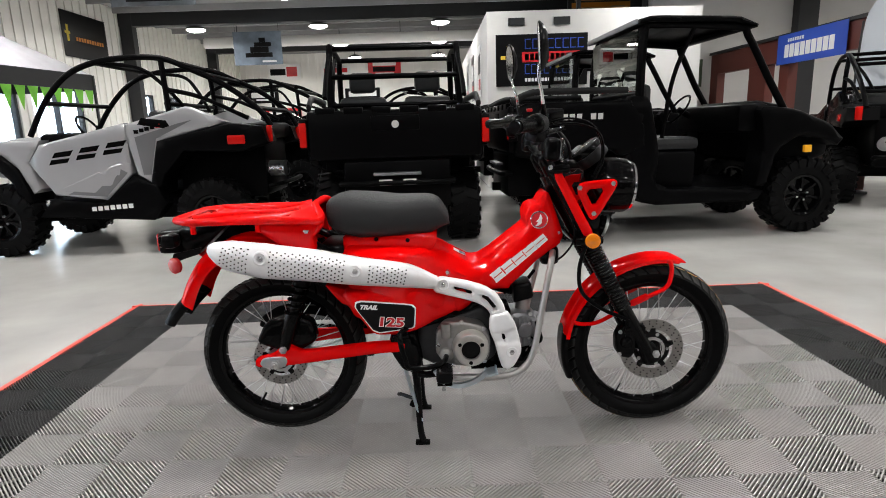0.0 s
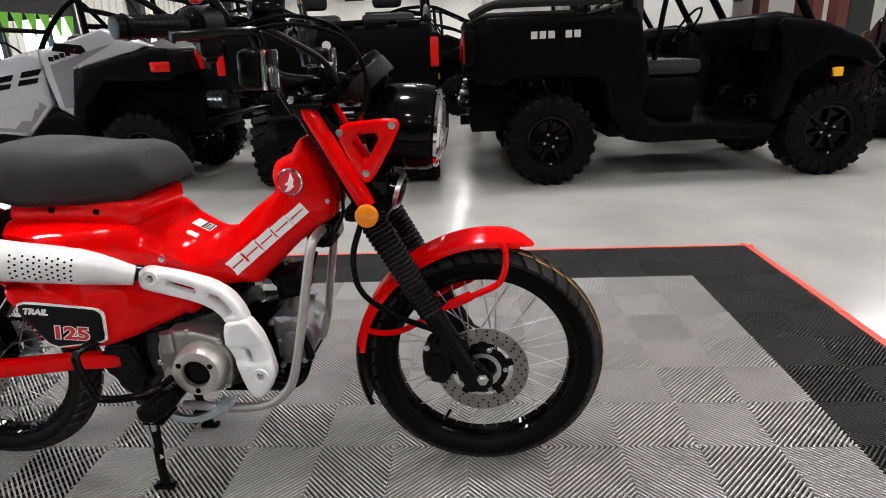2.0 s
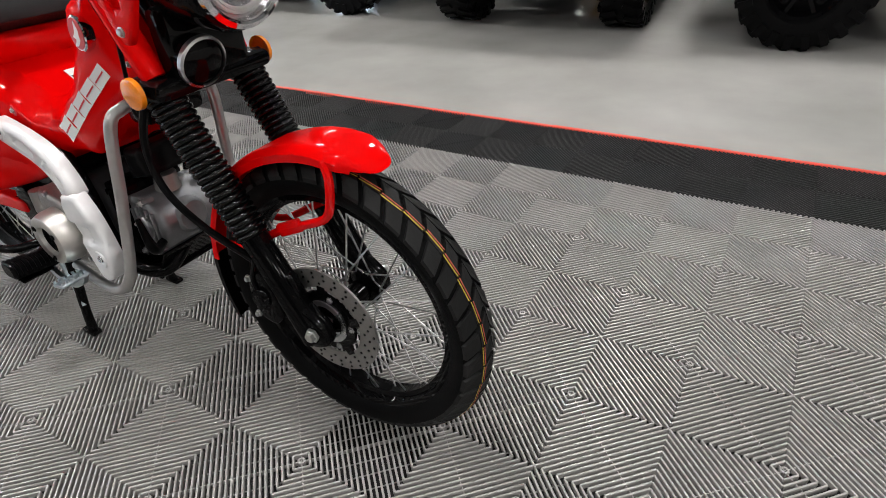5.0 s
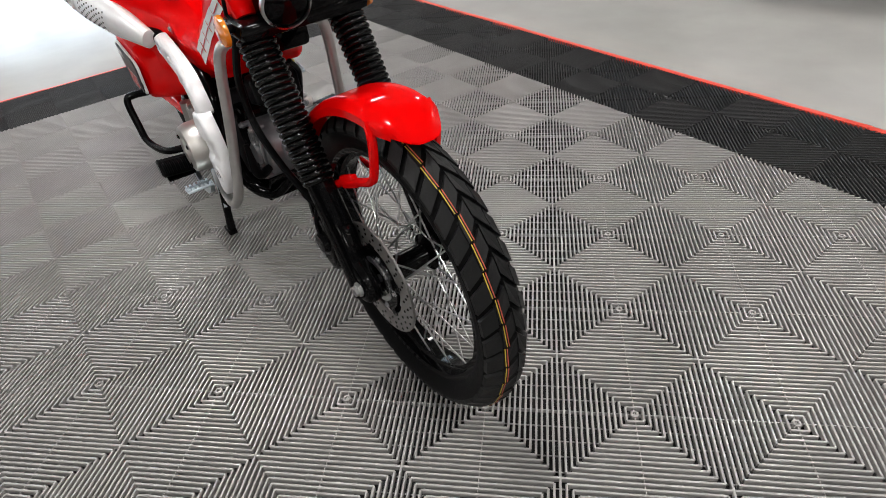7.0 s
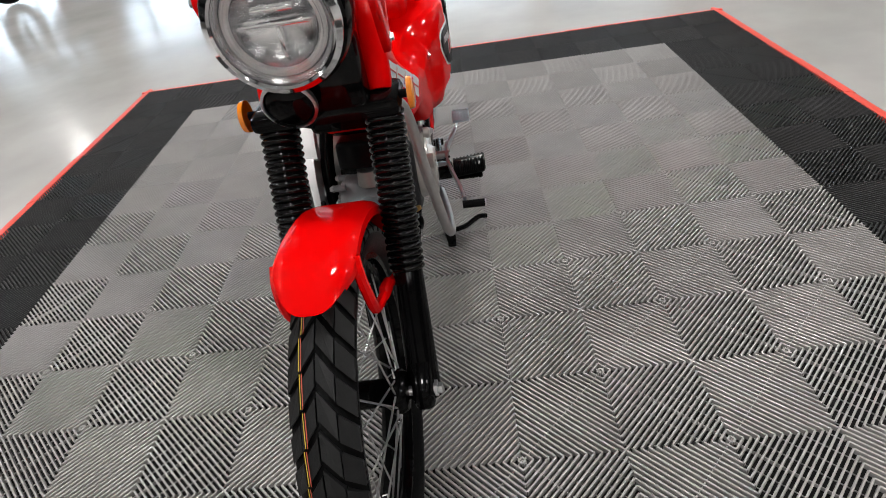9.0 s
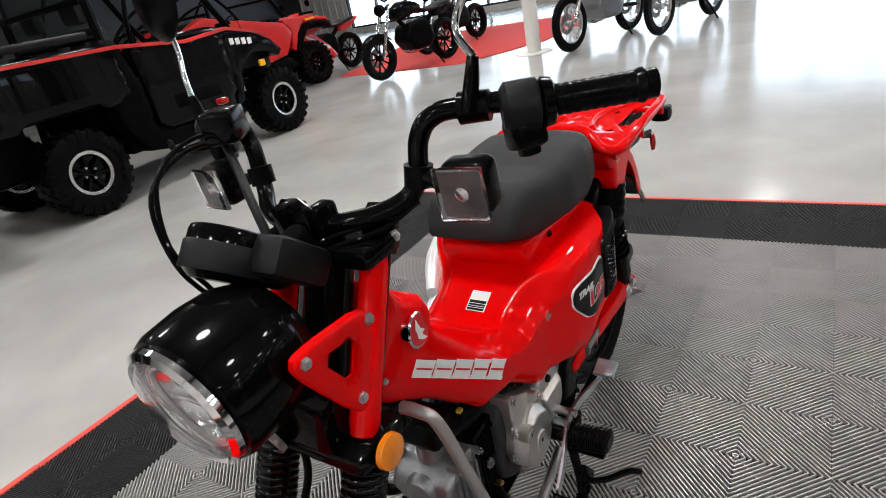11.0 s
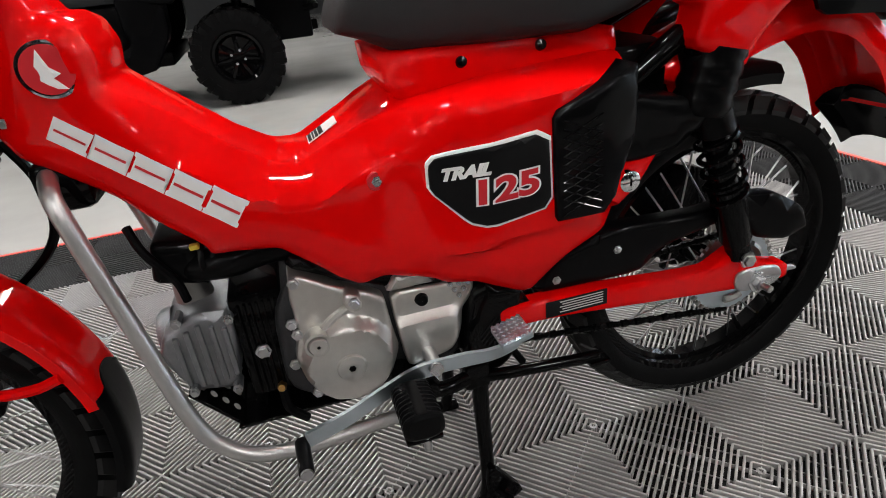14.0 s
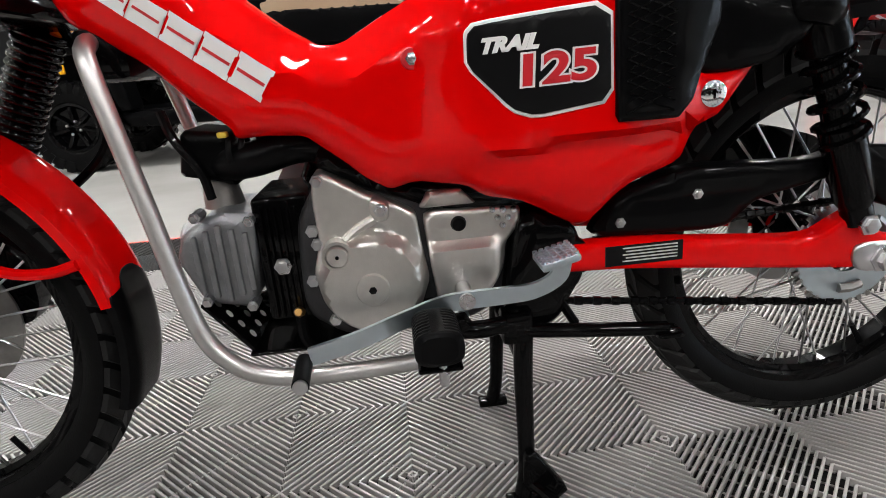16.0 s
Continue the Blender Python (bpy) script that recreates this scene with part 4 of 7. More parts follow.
            if s > 0:
                m = Matrix.Translation((at[0], y0 + lift, at[1])) @ Matrix.Rotation(radians(1.5), 4, "Y") @ Matrix.Rotation(math.pi, 4, "Z")
            bm.transform(m @ Matrix.Diagonal((1.15 if body == "TRAIL" else 1.42, 1, 1, 1)))
            part("plate_text", lay(bm), mt, p, smooth=False)
    # caution label on the step-through, and its bars
    lab = part("caution_label", box((-0.024, -0.020, 0), (0.020, 0.020, 0.0012), m=pose(-0.006, 0.022, 0.6372, 0, 28, 0)), WHITE, bike,
               "white and black caution label")
    for a, b in ((-0.003, 0.003), (0.0045, 0.0085), (0.010, 0.0125), (0.014, 0.0185)):
        part("label_bar", box((a, -0.018, 0.001), (b, 0.018, 0.0018), m=pose(-0.006, 0.022, 0.6372, 0, 28, 0)), DECAL_K, lab)
    # black air cleaner case on the left
    case = puff(round_poly([(-0.252, 0.652), (-0.368, 0.692), (-0.368, 0.61), (-0.350, 0.568), (-0.338, 0.535), (-0.322, 0.518), (-0.254, 0.519)], 0.05, 1),
                lambda x, z: 0.190 - 0.30 * max(0, -0.315 - x), 0.006, 0.02, inner=0.05)
    ac = part("air_cleaner", case, BLACK_P, bike, "black plastic air cleaner case")
    bm = bmesh.new()
    for k in range(10):
        for a in (-1, 1):
            z = 0.527 + k * 0.0105
            tube_into(bm, [(-0.262, 0.1905, z + (0.0 if a < 0 else 0.022)), (-0.312, 0.1905, z + (0.022 if a < 0 else 0.0))], 0.0012, 5, bent=False)
    part("grille", bm, BLACK, ac)
    part("air_duct", puff(round_poly([(-0.36, 0.662), (-0.405, 0.640), (-0.470, 0.628), (-0.500, 0.606), (-0.488, 0.585), (-0.450, 0.563), (-0.40, 0.556), (-0.36, 0.558)], 0.12, 2), 0.142, 0.012, 0.018, inner=0.07),
         BLACK_P, bike, "black plastic air duct")
    bm = bmesh.new()
    a, b = Vector((-0.492, 0.122, 0.600)), Vector((-0.512, 0.122, 0.684))
    tube_into(bm, [a.lerp(b, k / 12) for k in range(13)], [0.030, 0.036, 0.038, 0.0385, 0.036, 0.0385, 0.0385, 0.036, 0.0385, 0.0385, 0.036, 0.0385, 0.038], 18, bent=False)
    part("duct_elbow", bm, BLACK_P, bike, "black rubber duct sleeve")
    key = part("seat_lock", lathe([(0.0001, 0.004), (0.011, 0.004), (0.0145, 0.002), (0.0145, -0.01)], 24, turned((-0.376, body_width(-0.376, 0.536) + 0.002, 0.536), (0, 1, 0))),
               CHROME, bike, "chrome key lock")
    part("keyhole", box((-0.001, 0, -0.005), (0.001, 0.0052, 0.005), m=Matrix.Translation((-0.376, body_width(-0.376, 0.536) + 0.002, 0.536))), BLACK, key)


def build_rack():
    z = 0.797
    half = [(-0.468, 0.0, 0.034), (-0.468, 0.066, 0.034), (-0.463, 0.094, 0.029), (-0.450, 0.114, 0.015), (-0.440, 0.132, 0.0), (-0.443, 0.158, -0.008), (-0.470, 0.174, -0.006),
            (-0.60, 0.175, 0.0), (-0.815, 0.172, 0.0), (-0.850, 0.160, 0.0), (-0.893, 0.126, 0.0), (-0.906, 0.100, 0.0), (-0.906, 0.0, 0.0)]
    rim = [(x, y, z + d) for x, y, d in half] + [(x, -y, z + d) for x, y, d in half[-2:0:-1]]
    rack = part("rear_rack", tube(rim + rim[:1], 0.0122, 12, 4), RED_B, bike, "red steel luggage rack")
    # pressed plate: wide in front, open slots along the sides and behind, small square holes
    outer = [(-0.470, -0.064), (-0.470, 0.064), (-0.466, 0.092), (-0.454, 0.112), (-0.444, 0.132), (-0.447, 0.156), (-0.47, 0.170), (-0.60, 0.171), (-0.81, 0.168), (-0.89, 0.124),
             (-0.902, 0.10), (-0.902, -0.10), (-0.89, -0.124), (-0.81, -0.168), (-0.60, -0.171), (-0.47, -0.170), (-0.447, -0.156), (-0.444, -0.132), (-0.454, -0.112), (-0.466, -0.092)]
    holes = [[(-0.840, -0.085), (-0.850, -0.10), (-0.888, -0.10), (-0.888, 0.10), (-0.850, 0.10), (-0.840, 0.085)]]
    for s in (-1, 1):
        holes.append([(-0.575, s * 0.158), (-0.560, s * 0.148), (-0.600, s * 0.122), (-0.745, s * 0.122), (-0.785, s * 0.150), (-0.775, s * 0.158)])
        for x, y, a, b in ((-0.548, 0.120, 0.012, 0.009), (-0.718, 0.086, 0.014, 0.010), (-0.690, 0.026, 0.007, 0.014), (-0.640, 0.030, 0.006, 0.013), (-0.805, 0.094, 0.010, 0.011)):
            holes.append([(x - a, s * y), (x - a * 0.2, s * (y + b)), (x + a, s * (y + b * 0.3)), (x + a * 0.2, s * (y - b))])
    plate = puff(outer, 0.003, 0.003, 0.018, holes=holes)
    plate.transform(Matrix(((1, 0, 0, 0), (0, 0, 1, 0), (0, -1, 0, 0), (0, 0, 0, 1))))
    rise = lerp_of((-0.66, 0.002), (-0.58, 0.006), (-0.53, 0.014), (-0.49, 0.027), (-0.468, 0.033), (-0.455, 0.016), (-0.44, 0.0))
    for v in plate.verts:
        v.co.z += z + rise(v.co.x) * max(0.0, 1 - max(0, abs(v.co.y) - 0.085) / 0.07)
    part("rack_plate", plate, RED_B, rack, "pressed red rack plate with slots")
    for s in (-1, 1):
        rib = [(-0.515, s * 0.088, z + 0.020), (-0.575, s * 0.070, z + 0.010), (-0.630, s * 0.056, z + 0.0075), (-0.70, s * 0.056, z + 0.0065), (-0.765, s * 0.085, z + 0.0065), (-0.845, s * 0.130, z + 0.006)]
        part("rack_rib", tube(rib, 0.0105, 12, 5, squash=0.8), RED_B, rack)
        part("rack_rib", tube([(-0.835, s * 0.025, z + 0.005), (-0.835, s * 0.095, z + 0.005)], 0.008, 10, bent=False), RED_B, rack)
        part("rack_edge", tube([(-0.456, s * 0.150, z - 0.016), (-0.60, s * 0.155, z - 0.010)], 0.010, 10, bent=False), RED_B, rack)
        part("rack_fold", slab([(-0.448, z), (-0.448, z - 0.028), (-0.462, z - 0.036), (-0.60, z - 0.034), (-0.66, z)], s * 0.150, s * 0.162), RED, rack, "red folded rack edge")
        o = round_poly([(-0.442, 0.790), (-0.440, 0.766), (-0.458, 0.742), (-0.470, 0.736), (-0.462, 0.702), (-0.466, 0.688), (-0.536, 0.652), (-0.552, 0.688), (-0.586, 0.722), (-0.64, 0.758), (-0.65, 0.790)], 0.13, 2)
        part("rack_stay", puff(o, s * 0.152, 0.012, 0.012, inner=s * 0.098), RED, rack, "red rear frame side")
        for x in (-0.63, -0.83):
            part("rack_peg", tube([(x, s * 0.168, z - 0.004), (x, s * 0.168, z - 0.036)], 0.009, 8), RED_B, rack)
        part("rack_bolt", bolt_into(bmesh.new(), (-0.487, s * 0.152, 0.757), (0, s, 0), 0.008, 0.005), STEEL, rack)
    part("rack_bar", tube([(-0.76, -0.165, z - 0.006), (-0.76, 0.165, z - 0.006)], 0.007, 8, bent=False), RED_B, rack)


def build_rear():
    part("rear_fender", fender_bm(RW, 60, 146, lerp_of((0, 0.372), (0.27, 0.402), (0.5, 0.438), (0.62, 0.442), (0.76, 0.428), (0.95, 0.394), (1, 0.388)), 0.078, 0.055), RED, bike, "red rear mudguard")
    part("rear_mudflap", fender_bm(RW, 138, 160, lerp_of((0, 0.382), (0.4, 0.392), (1, 0.415)), 0.070, 0.045, 10), BLACK_P, bike, "black plastic mudflap")
    part("inner_fender", fender_bm(RW, 20, 100, lerp_of((0, 0.325), (1, 0.335)), 0.062, 0.03), BLACK_P, bike)
    tail = part("tail_light", box((-1.005, -0.052, 0.676), (-0.93, 0.052, 0.752), 0.012), BLACK_P, bike, "black tail light housing")
    part("tail_lens", box((-1.013, -0.044, 0.684), (-0.998, 0.044, 0.744), 0.01), REDLENS, tail)
    part("tail_bracket", puff(round_poly([(-0.76, 0.778), (-0.95, 0.755), (-0.95, 0.69), (-0.90, 0.66), (-0.86, 0.69)], 0.12, 1), 0.040, 0.01, 0.03), BLACK_P, bike)
    for s in (-1, 1):
        if s > 0:
            part("tail_panel", slab(round_poly([(-0.64, 0.775), (-0.86, 0.770), (-0.865, 0.700), (-0.80, 0.690), (-0.68, 0.700)], 0.1, 1), s * 0.105, s * 0.112), BLACK_P, bike, "black plastic panel below the rack", smooth=False)
        arm = part("rear_reflector_arm", slab([(-0.835, 0.708), (-0.925, 0.690), (-0.935, 0.668), (-0.918, 0.664), (-0.84, 0.688)], s * 0.112, s * 0.117), BLACK_P, bike, smooth=False)
        part("rear_reflector", lathe([(0.0001, 0.012), (0.02, 0.012), (0.026, 0.008), (0.026, 0.0)], 28,
                                     turned((-0.922, s * 0.116, 0.652), (-0.4, s, 0))), REDLENS, arm, "round red reflector")
    for s in (-1, 1):
        sig = part("rear_signal", box((-0.937, s * 0.150 - 0.028, 0.716), (-0.888, s * 0.150 + 0.028, 0.762), 0.016), BLACK_P, bike,
                   "black rear turn signal")
        part("signal_lens", box((-0.942, s * 0.150 - 0.023, 0.721), (-0.932, s * 0.150 + 0.023, 0.757), 0.006), LENS, sig)
    # shocks
    for s in (-1, 1):
        a, b = Vector((-0.487, s * 0.116, 0.690)), Vector((-0.600, s * 0.114, 0.358))
        sh = part("rear_shock", tube([a, b], 0.0185, 12, bent=False), BLACK, bike, "black rear shock absorber")
        d = (b - a).normalized()
        u = d.cross(Vector((0, 1, 0))).normalized()
        v = d.cross(u)
        coil = []
        turns, n = 5, 80
        for k in range(n + 1):
            t = 0.34 + 0.34 * k / n
            w = 2 * math.pi * turns * k / n
            coil.append(a.lerp(b, t) + 0.0275 * (math.cos(w) * u + math.sin(w) * v))
        part("spring", tube(coil, 0.0042, 6, bent=False), BLACK, sh)
        part("shock_cover", tube([a.lerp(b, 0.14), a.lerp(b, 0.36), a.lerp(b, 0.37)], [0.0285, 0.0285, 0.024], 16, bent=False), BLACK_P, sh, "black plastic shock cover")
        part("shock_body", tube([a.lerp(b, 0.62), a.lerp(b, 0.63), a.lerp(b, 0.90), a.lerp(b, 0.95)], [0.019, 0.0255, 0.0235, 0.016], 16, bent=False), BLACK, sh)
        part("shock_cap", tube([a.lerp(b, 0.02), a.lerp(b, 0.14)], 0.026, 14, bent=False), BLACK_P, sh)
        part("shock_bolt", bolt_into(bmesh.new(), b + Vector((0, s * 0.018, 0)), (0, s, 0), 0.012, 0.008), STEEL, sh)
        part("shock_bolt", bolt_into(bmesh.new(), a + Vector((0, s * 0.018, 0)), (0, s, 0), 0.010, 0.006), STEEL, sh)
        # swing arm leg
        arm = puff(round_poly([(-0.20, 0.366), (-0.30, 0.366), (-0.54, 0.343), (-0.575, 0.362), (-0.60, 0.374), (-0.618, 0.356), (-0.64, 0.336), (-0.70, 0.322),
                               (-0.703, 0.292), (-0.62, 0.292), (-0.30, 0.328), (-0.20, 0.332)], 0.15, 2), s * 0.118, 0.008, 0.02, inner=s * 0.092)
        sw = part("swing_arm", arm, RED, bike, "red box-section swing arm")
        part("axle_plate", puff(round_poly([(-0.596, 0.332), (-0.672, 0.328), (-0.686, 0.308), (-0.672, 0.290), (-0.606, 0.290), (-0.592, 0.310)], 0.2, 2),
                                     s * 0.123, 0.004, 0.02, inner=s * 0.117), STEEL, sw)
        bm = bmesh.new()
        bolt_into(bm, (-0.634, s * 0.122, 0.306), (0, s, 0), 0.015, 0.013)
        lathe_into(bm, [(0.0001, 0.03), (0.006, 0.03), (0.006, -0.005)], 12, turned((-0.634, s * 0.122, 0.306), (0, s, 0)))
        part("axle_nut", bm, STEEL, sw)
        part("chain_adjuster", tube([(-0.690, s * 0.106, 0.306), (-0.722, s * 0.106, 0.304)], 0.005, 8, bent=False), STEEL, sw)
        if s > 0:
            part("swing_label", box((-0.367, 0.1185, 0.335), (-0.268, 0.1192, 0.361), m=None), DECAL_K, sw, "black notice label with grey lines")
            bm = bmesh.new()
            for k in range(5):
                box_into(bm, (-0.360, 0.1193, 0.3395 + k * 0.0042), (-0.290 - 0.004 * (k % 2), 0.1196, 0.3412 + k * 0.0042))
            part("label_line", bm, DECAL_G, sw, smooth=False)
    part("swing_cross", tube([(-0.235, -0.11, 0.348), (-0.235, 0.11, 0.348)], 0.022, 12, bent=False), BLACK, bike)
    g = puff(round_poly([(-0.252, 0.368), (-0.29, 0.421), (-0.381, 0.448), (-0.538, 0.440), (-0.60, 0.452), (-0.668, 0.445), (-0.725, 0.410), (-0.742, 0.372), (-0.700, 0.356), (-0.640, 0.372),
                         (-0.612, 0.412), (-0.56, 0.414), (-0.47, 0.396), (-0.43, 0.362)], 0.12, 2), 0.105, 0.01, 0.02, inner=0.075)
    cg = part("chain_guard", g, BLACK_P, bike, "black plastic chain guard")
    for x, z in ((-0.292, 0.386), (-0.390, 0.413)):
        part("guard_bolt", bolt_into(bmesh.new(), (x, 0.105, z), (0, 1, 0), 0.006, 0.004), STEEL, cg)
    cal = part("rear_caliper", puff(round_poly([(-0.70, 0.372), (-0.665, 0.440), (-0.57, 0.468), (-0.505, 0.440), (-0.495, 0.372), (-0.56, 0.335), (-0.64, 0.345)], 0.15, 2), -0.096, 0.012, 0.015, inner=-0.050), BLACK, bike, "black rear brake caliper")
    part("caliper_bracket", box((-0.62, -0.10, 0.37), (-0.55, -0.055, 0.41), 0.01), BLACK, cal)


build_wheels()
build_body()
build_rack()
build_rear()


def fork_x(z):
    return 0.425 + (0.652 - z) * 0.53


def build_front():
    M = STEER
    for s in (-1, 1):
        y = s * 0.083
        P = lambda z, dy=0.0: (fork_x(z), y + dy, z)
        leg = part("fork_leg", tube([P(0.46), P(0.262)], [0.024, 0.027], 16, bent=False), BLACK, bike, "black fork leg", m=M)
        part("fork_tip", puff(round_poly([(0.585, 0.335), (0.62, 0.335), (0.665, 0.30), (0.668, 0.262), (0.632, 0.244), (0.605, 0.265)], 0.2, 2),
                              0.017, 0.012, 0.015), BLACK, leg, m=M @ Matrix.Translation((0, s * 0.083, 0)))
        # rubber gaiter with deep folds
        rings, n = [], 23
        a, b = Vector(P(0.672)), Vector(P(0.448))
        d = (b - a).normalized()
        u = d.cross(Vector((0, 1, 0))).normalized()
        v = d.cross(u)
        for k in range(n * 4 + 1):
            r = (0.0282, 0.0312, 0.0322, 0.0312)[k % 4] - 0.003 * k / (4 * n)
            c = a.lerp(b, k / (4 * n))
            rings.append([c + r * (math.cos(w) * u + math.sin(w) * v) for w in [2 * math.pi * i / 20 for i in range(20)]])
        part("fork_gaiter", rings_into(bmesh.new(), rings), GAITER, leg, "black rubber fork gaiter", angle=50, m=M)
        cover = tube([Vector(P(z)) + Vector((0.007, 0, 0.003)) for z in (0.905, 0.89, 0.71, 0.697)], [0.0165, 0.0190, 0.0205, 0.018], 18, bent=False)
        part("fork_cover", cover, RED, leg, "red fork cover", m=M)
        part("fork_tube", tube([P(0.92), P(0.68)], 0.0165, 16, bent=False), BLACK, leg, m=M)
        part("fork_cap", tube([P(0.905), P(0.95), P(0.962)], [0.024, 0.024, 0.018], 16, bent=False), BLACK, leg, m=M)
        # three-cornered lamp bracket
        tri = [(0.354, 0.876), (0.485, 0.886), (0.494, 0.866), (0.428, 0.757), (0.406, 0.757)]
        hole = [[(0.390, 0.852), (0.456, 0.858), (0.418, 0.796)]]
        br = part("lamp_bracket", puff(round_poly(tri, 0.18, 2), s * 0.115, 0.006, 0.014, inner=s * 0.103, holes=[round_poly(hole[0], 0.2, 1)]), RED, bike,
                  "red three-cornered lamp bracket", m=M)
        for at, ax, r in (((0.372, s * 0.115, 0.860), (0, s, 0), 0.007), ((0.477, s * 0.115, 0.871), (0, s, 0), 0.007), ((0.418, s * 0.115, 0.777), (0, s, 0), 0.007),
                          ((fork_x(0.688) + 0.028, s * 0.083, 0.690), (0.8, s * 0.5, 0), 0.009), ((fork_x(0.925), s * 0.107, 0.925), (0, s, 0), 0.008)):
            part("bracket_bolt", bolt_into(bmesh.new(), at, ax, r, 0.005), STEEL, br, m=M)
        ref = part("amber_reflector", lathe([(0.0001, 0.007), (0.018, 0.0065), (0.0235, 0.0045), (0.0245, 0.0), (0.0245, -0.003)], 32,
                                            turned((0.414, s * 0.128, 0.691), (0, s, 0))), AMBER, bike, "round amber side reflector", m=M)
        part("reflector_arm", tube([(0.414, s * 0.09, 0.691), (0.414, s * 0.124, 0.691)], 0.007, 8), BLACK_P, ref, m=M)
    # yokes and stem
    part("lower_yoke", box((0.36, -0.115, 0.672), (0.455, 0.115, 0.702), 0.012), BLACK, bike, "black fork yoke", m=M)
    part("upper_yoke", box((0.27, -0.11, 0.905), (0.345, 0.11, 0.935), 0.01), BLACK, bike, m=M)
    part("head_tube", tube([(0.295, 0, 0.90), (0.405, 0, 0.69)], 0.034, 16, bent=False), BLACK, bike, m=M)
    # headlight
    tilt = M @ pose(0.506, -0.001, 0.852, 0, 0, 0) @ Matrix.Rotation(radians(6), 4, "Y") @ Matrix.Rotation(radians(-90), 4, "Z") @ Matrix.Scale(0.89, 4)
    lamp = part("headlight", lathe([(0.0001, -0.118), (0.05, -0.112), (0.080, -0.094), (0.097, -0.055), (0.102, -0.01), (0.100, 0.04), (0.096, 0.050),
                                    (0.086, 0.054), (0.08, 0.03)], 56), BLACK, bike, "round headlight in glossy black shell", m=tilt)
    part("lamp_rim", lathe([(0.0855, 0.050), (0.0925, 0.056), (0.0915, 0.064), (0.083, 0.069), (0.078, 0.066), (0.0785, 0.05)], 56, closed=True), CHROME, lamp, m=tilt)
    part("lamp_reflector", lathe([(0.079, 0.058), (0.070, 0.050), (0.064, 0.058), (0.060, 0.045), (0.045, 0.03), (0.0001, 0.024)], 48), REFLECT, lamp, m=tilt)
    bm = bmesh.new()
    box_into(bm, (-0.05, 0.026, -0.004), (0.05, 0.05, 0.004), 0.003)
    box_into(bm, (-0.003, 0.026, -0.05), (0.003, 0.042, -0.006), 0.002)
    box_into(bm, (-0.030, 0.026, 0.014), (0.030, 0.046, 0.022), 0.003)
    part("led_unit", bm, CHROME, lamp, m=tilt)
    part("light_ring", lathe([(0.058, 0.052), (0.060, 0.057), (0.068, 0.057), (0.070, 0.052)], 48), WHITE, lamp, "pale running light ring", m=tilt)
    part("lamp_glass", lathe([(0.080, 0.066), (0.065, 0.076), (0.04, 0.083), (0.0001, 0.086), (0.0001, 0.083), (0.04, 0.080), (0.065, 0.073), (0.080, 0.063)], 48),
         LENS, lamp, "clear domed lamp glass", m=tilt)
    # horn
    horn = part("horn", lathe([(0.0001, 0.018), (0.025, 0.016), (0.036, 0.008), (0.036, -0.012), (0.02, -0.02), (0.0001, -0.02)], 32,
                              turned((0.466, -0.038, 0.722), (0.95, -0.08, -0.30))), BLACK, bike, "black horn with chrome ring", m=M)
    part("lamp_stay", box((0.405, -0.070, 0.690), (0.455, 0.070, 0.800), 0.012), BLACK, bike, "black lamp stay between the forks", m=M)
    part("horn_ring", lathe([(0.0365, 0.012), (0.0405, 0.010), (0.0405, 0.002), (0.0365, 0.002)], 32, turned((0.466, -0.038, 0.722), (0.95, -0.08, -0.30)), closed=True),
         STEEL, horn, m=M)
    # round meter
    mt = M @ pose(0.413, -0.034, 0.968, 0, -40, 0) @ Matrix.Rotation(radians(90), 4, "X")
    meter = part("speedometer", lathe([(0.0001, -0.045), (0.04, -0.045), (0.050, -0.035), (0.052, 0.0), (0.052, 0.010), (0.050, 0.016), (0.046, 0.018), (0.0001, 0.020)], 40), BLACK,
                 bike, "round black speedometer", m=mt)
    part("meter_band", lathe([(0.0535, -0.036), (0.0545, -0.034), (0.0545, -0.004), (0.0535, -0.002), (0.05, -0.002), (0.05, -0.036)], 40, closed=True), MATT, meter, m=mt)
    part("meter_bracket", box((-0.045, -0.036, -0.030), (0.045, 0.040, 0.020), 0.012, 2, pose(0.386, 0.022, 0.944, 0, -40, 0)), MATT, meter, m=M)
    part("meter_mount", box((0.345, -0.05, 0.912), (0.42, 0.04, 0.945), 0.012), BLACK_P, meter, m=M)
    # handlebar
    for s in (-1, 1):
        pts = [(0.316, 0, 0.958), (0.316, s * 0.055, 0.958), (0.290, s * 0.104, 0.962), (0.264, s * 0.133, 0.974), (0.252, s * 0.145, 1.000), (0.245, s * 0.152, 1.040), (0.236, s * 0.172, 1.064), (0.215, s * 0.215, 1.068), (0.135, s * 0.392, 1.058)]
        bar = part("handlebar", tube(pts, 0.0124, 14, 6), BLACK, bike, "glossy black handlebar", m=M)
        a, b = Vector((0.195, s * 0.300, 1.0615)), Vector((0.131, s * 0.399, 1.058))
        rings, d = [], (b - a).normalized()
        u = d.cross(Vector((0, 0, 1))).normalized()
        v = d.cross(u)
        prof = [(0.0, 0.016), (0.02, 0.021), (0.04, 0.021)]
        for k in range(9):
            prof += [(0.06 + 0.085 * k, 0.0168), (0.10 + 0.085 * k, 0.0178), (0.125 + 0.085 * k, 0.0168)]
        prof += [(0.86, 0.0195), (0.88, 0.0195), (0.885, 0.015), (0.90, 0.0165), (1.0, 0.0165), (1.005, 0.012)]
        for t, r in prof:
            c = a.lerp(b, t)
            rings.append([c + r * (math.cos(w) * u + math.sin(w) * v) for w in [2 * math.pi * i / 18 for i in range(18)]])
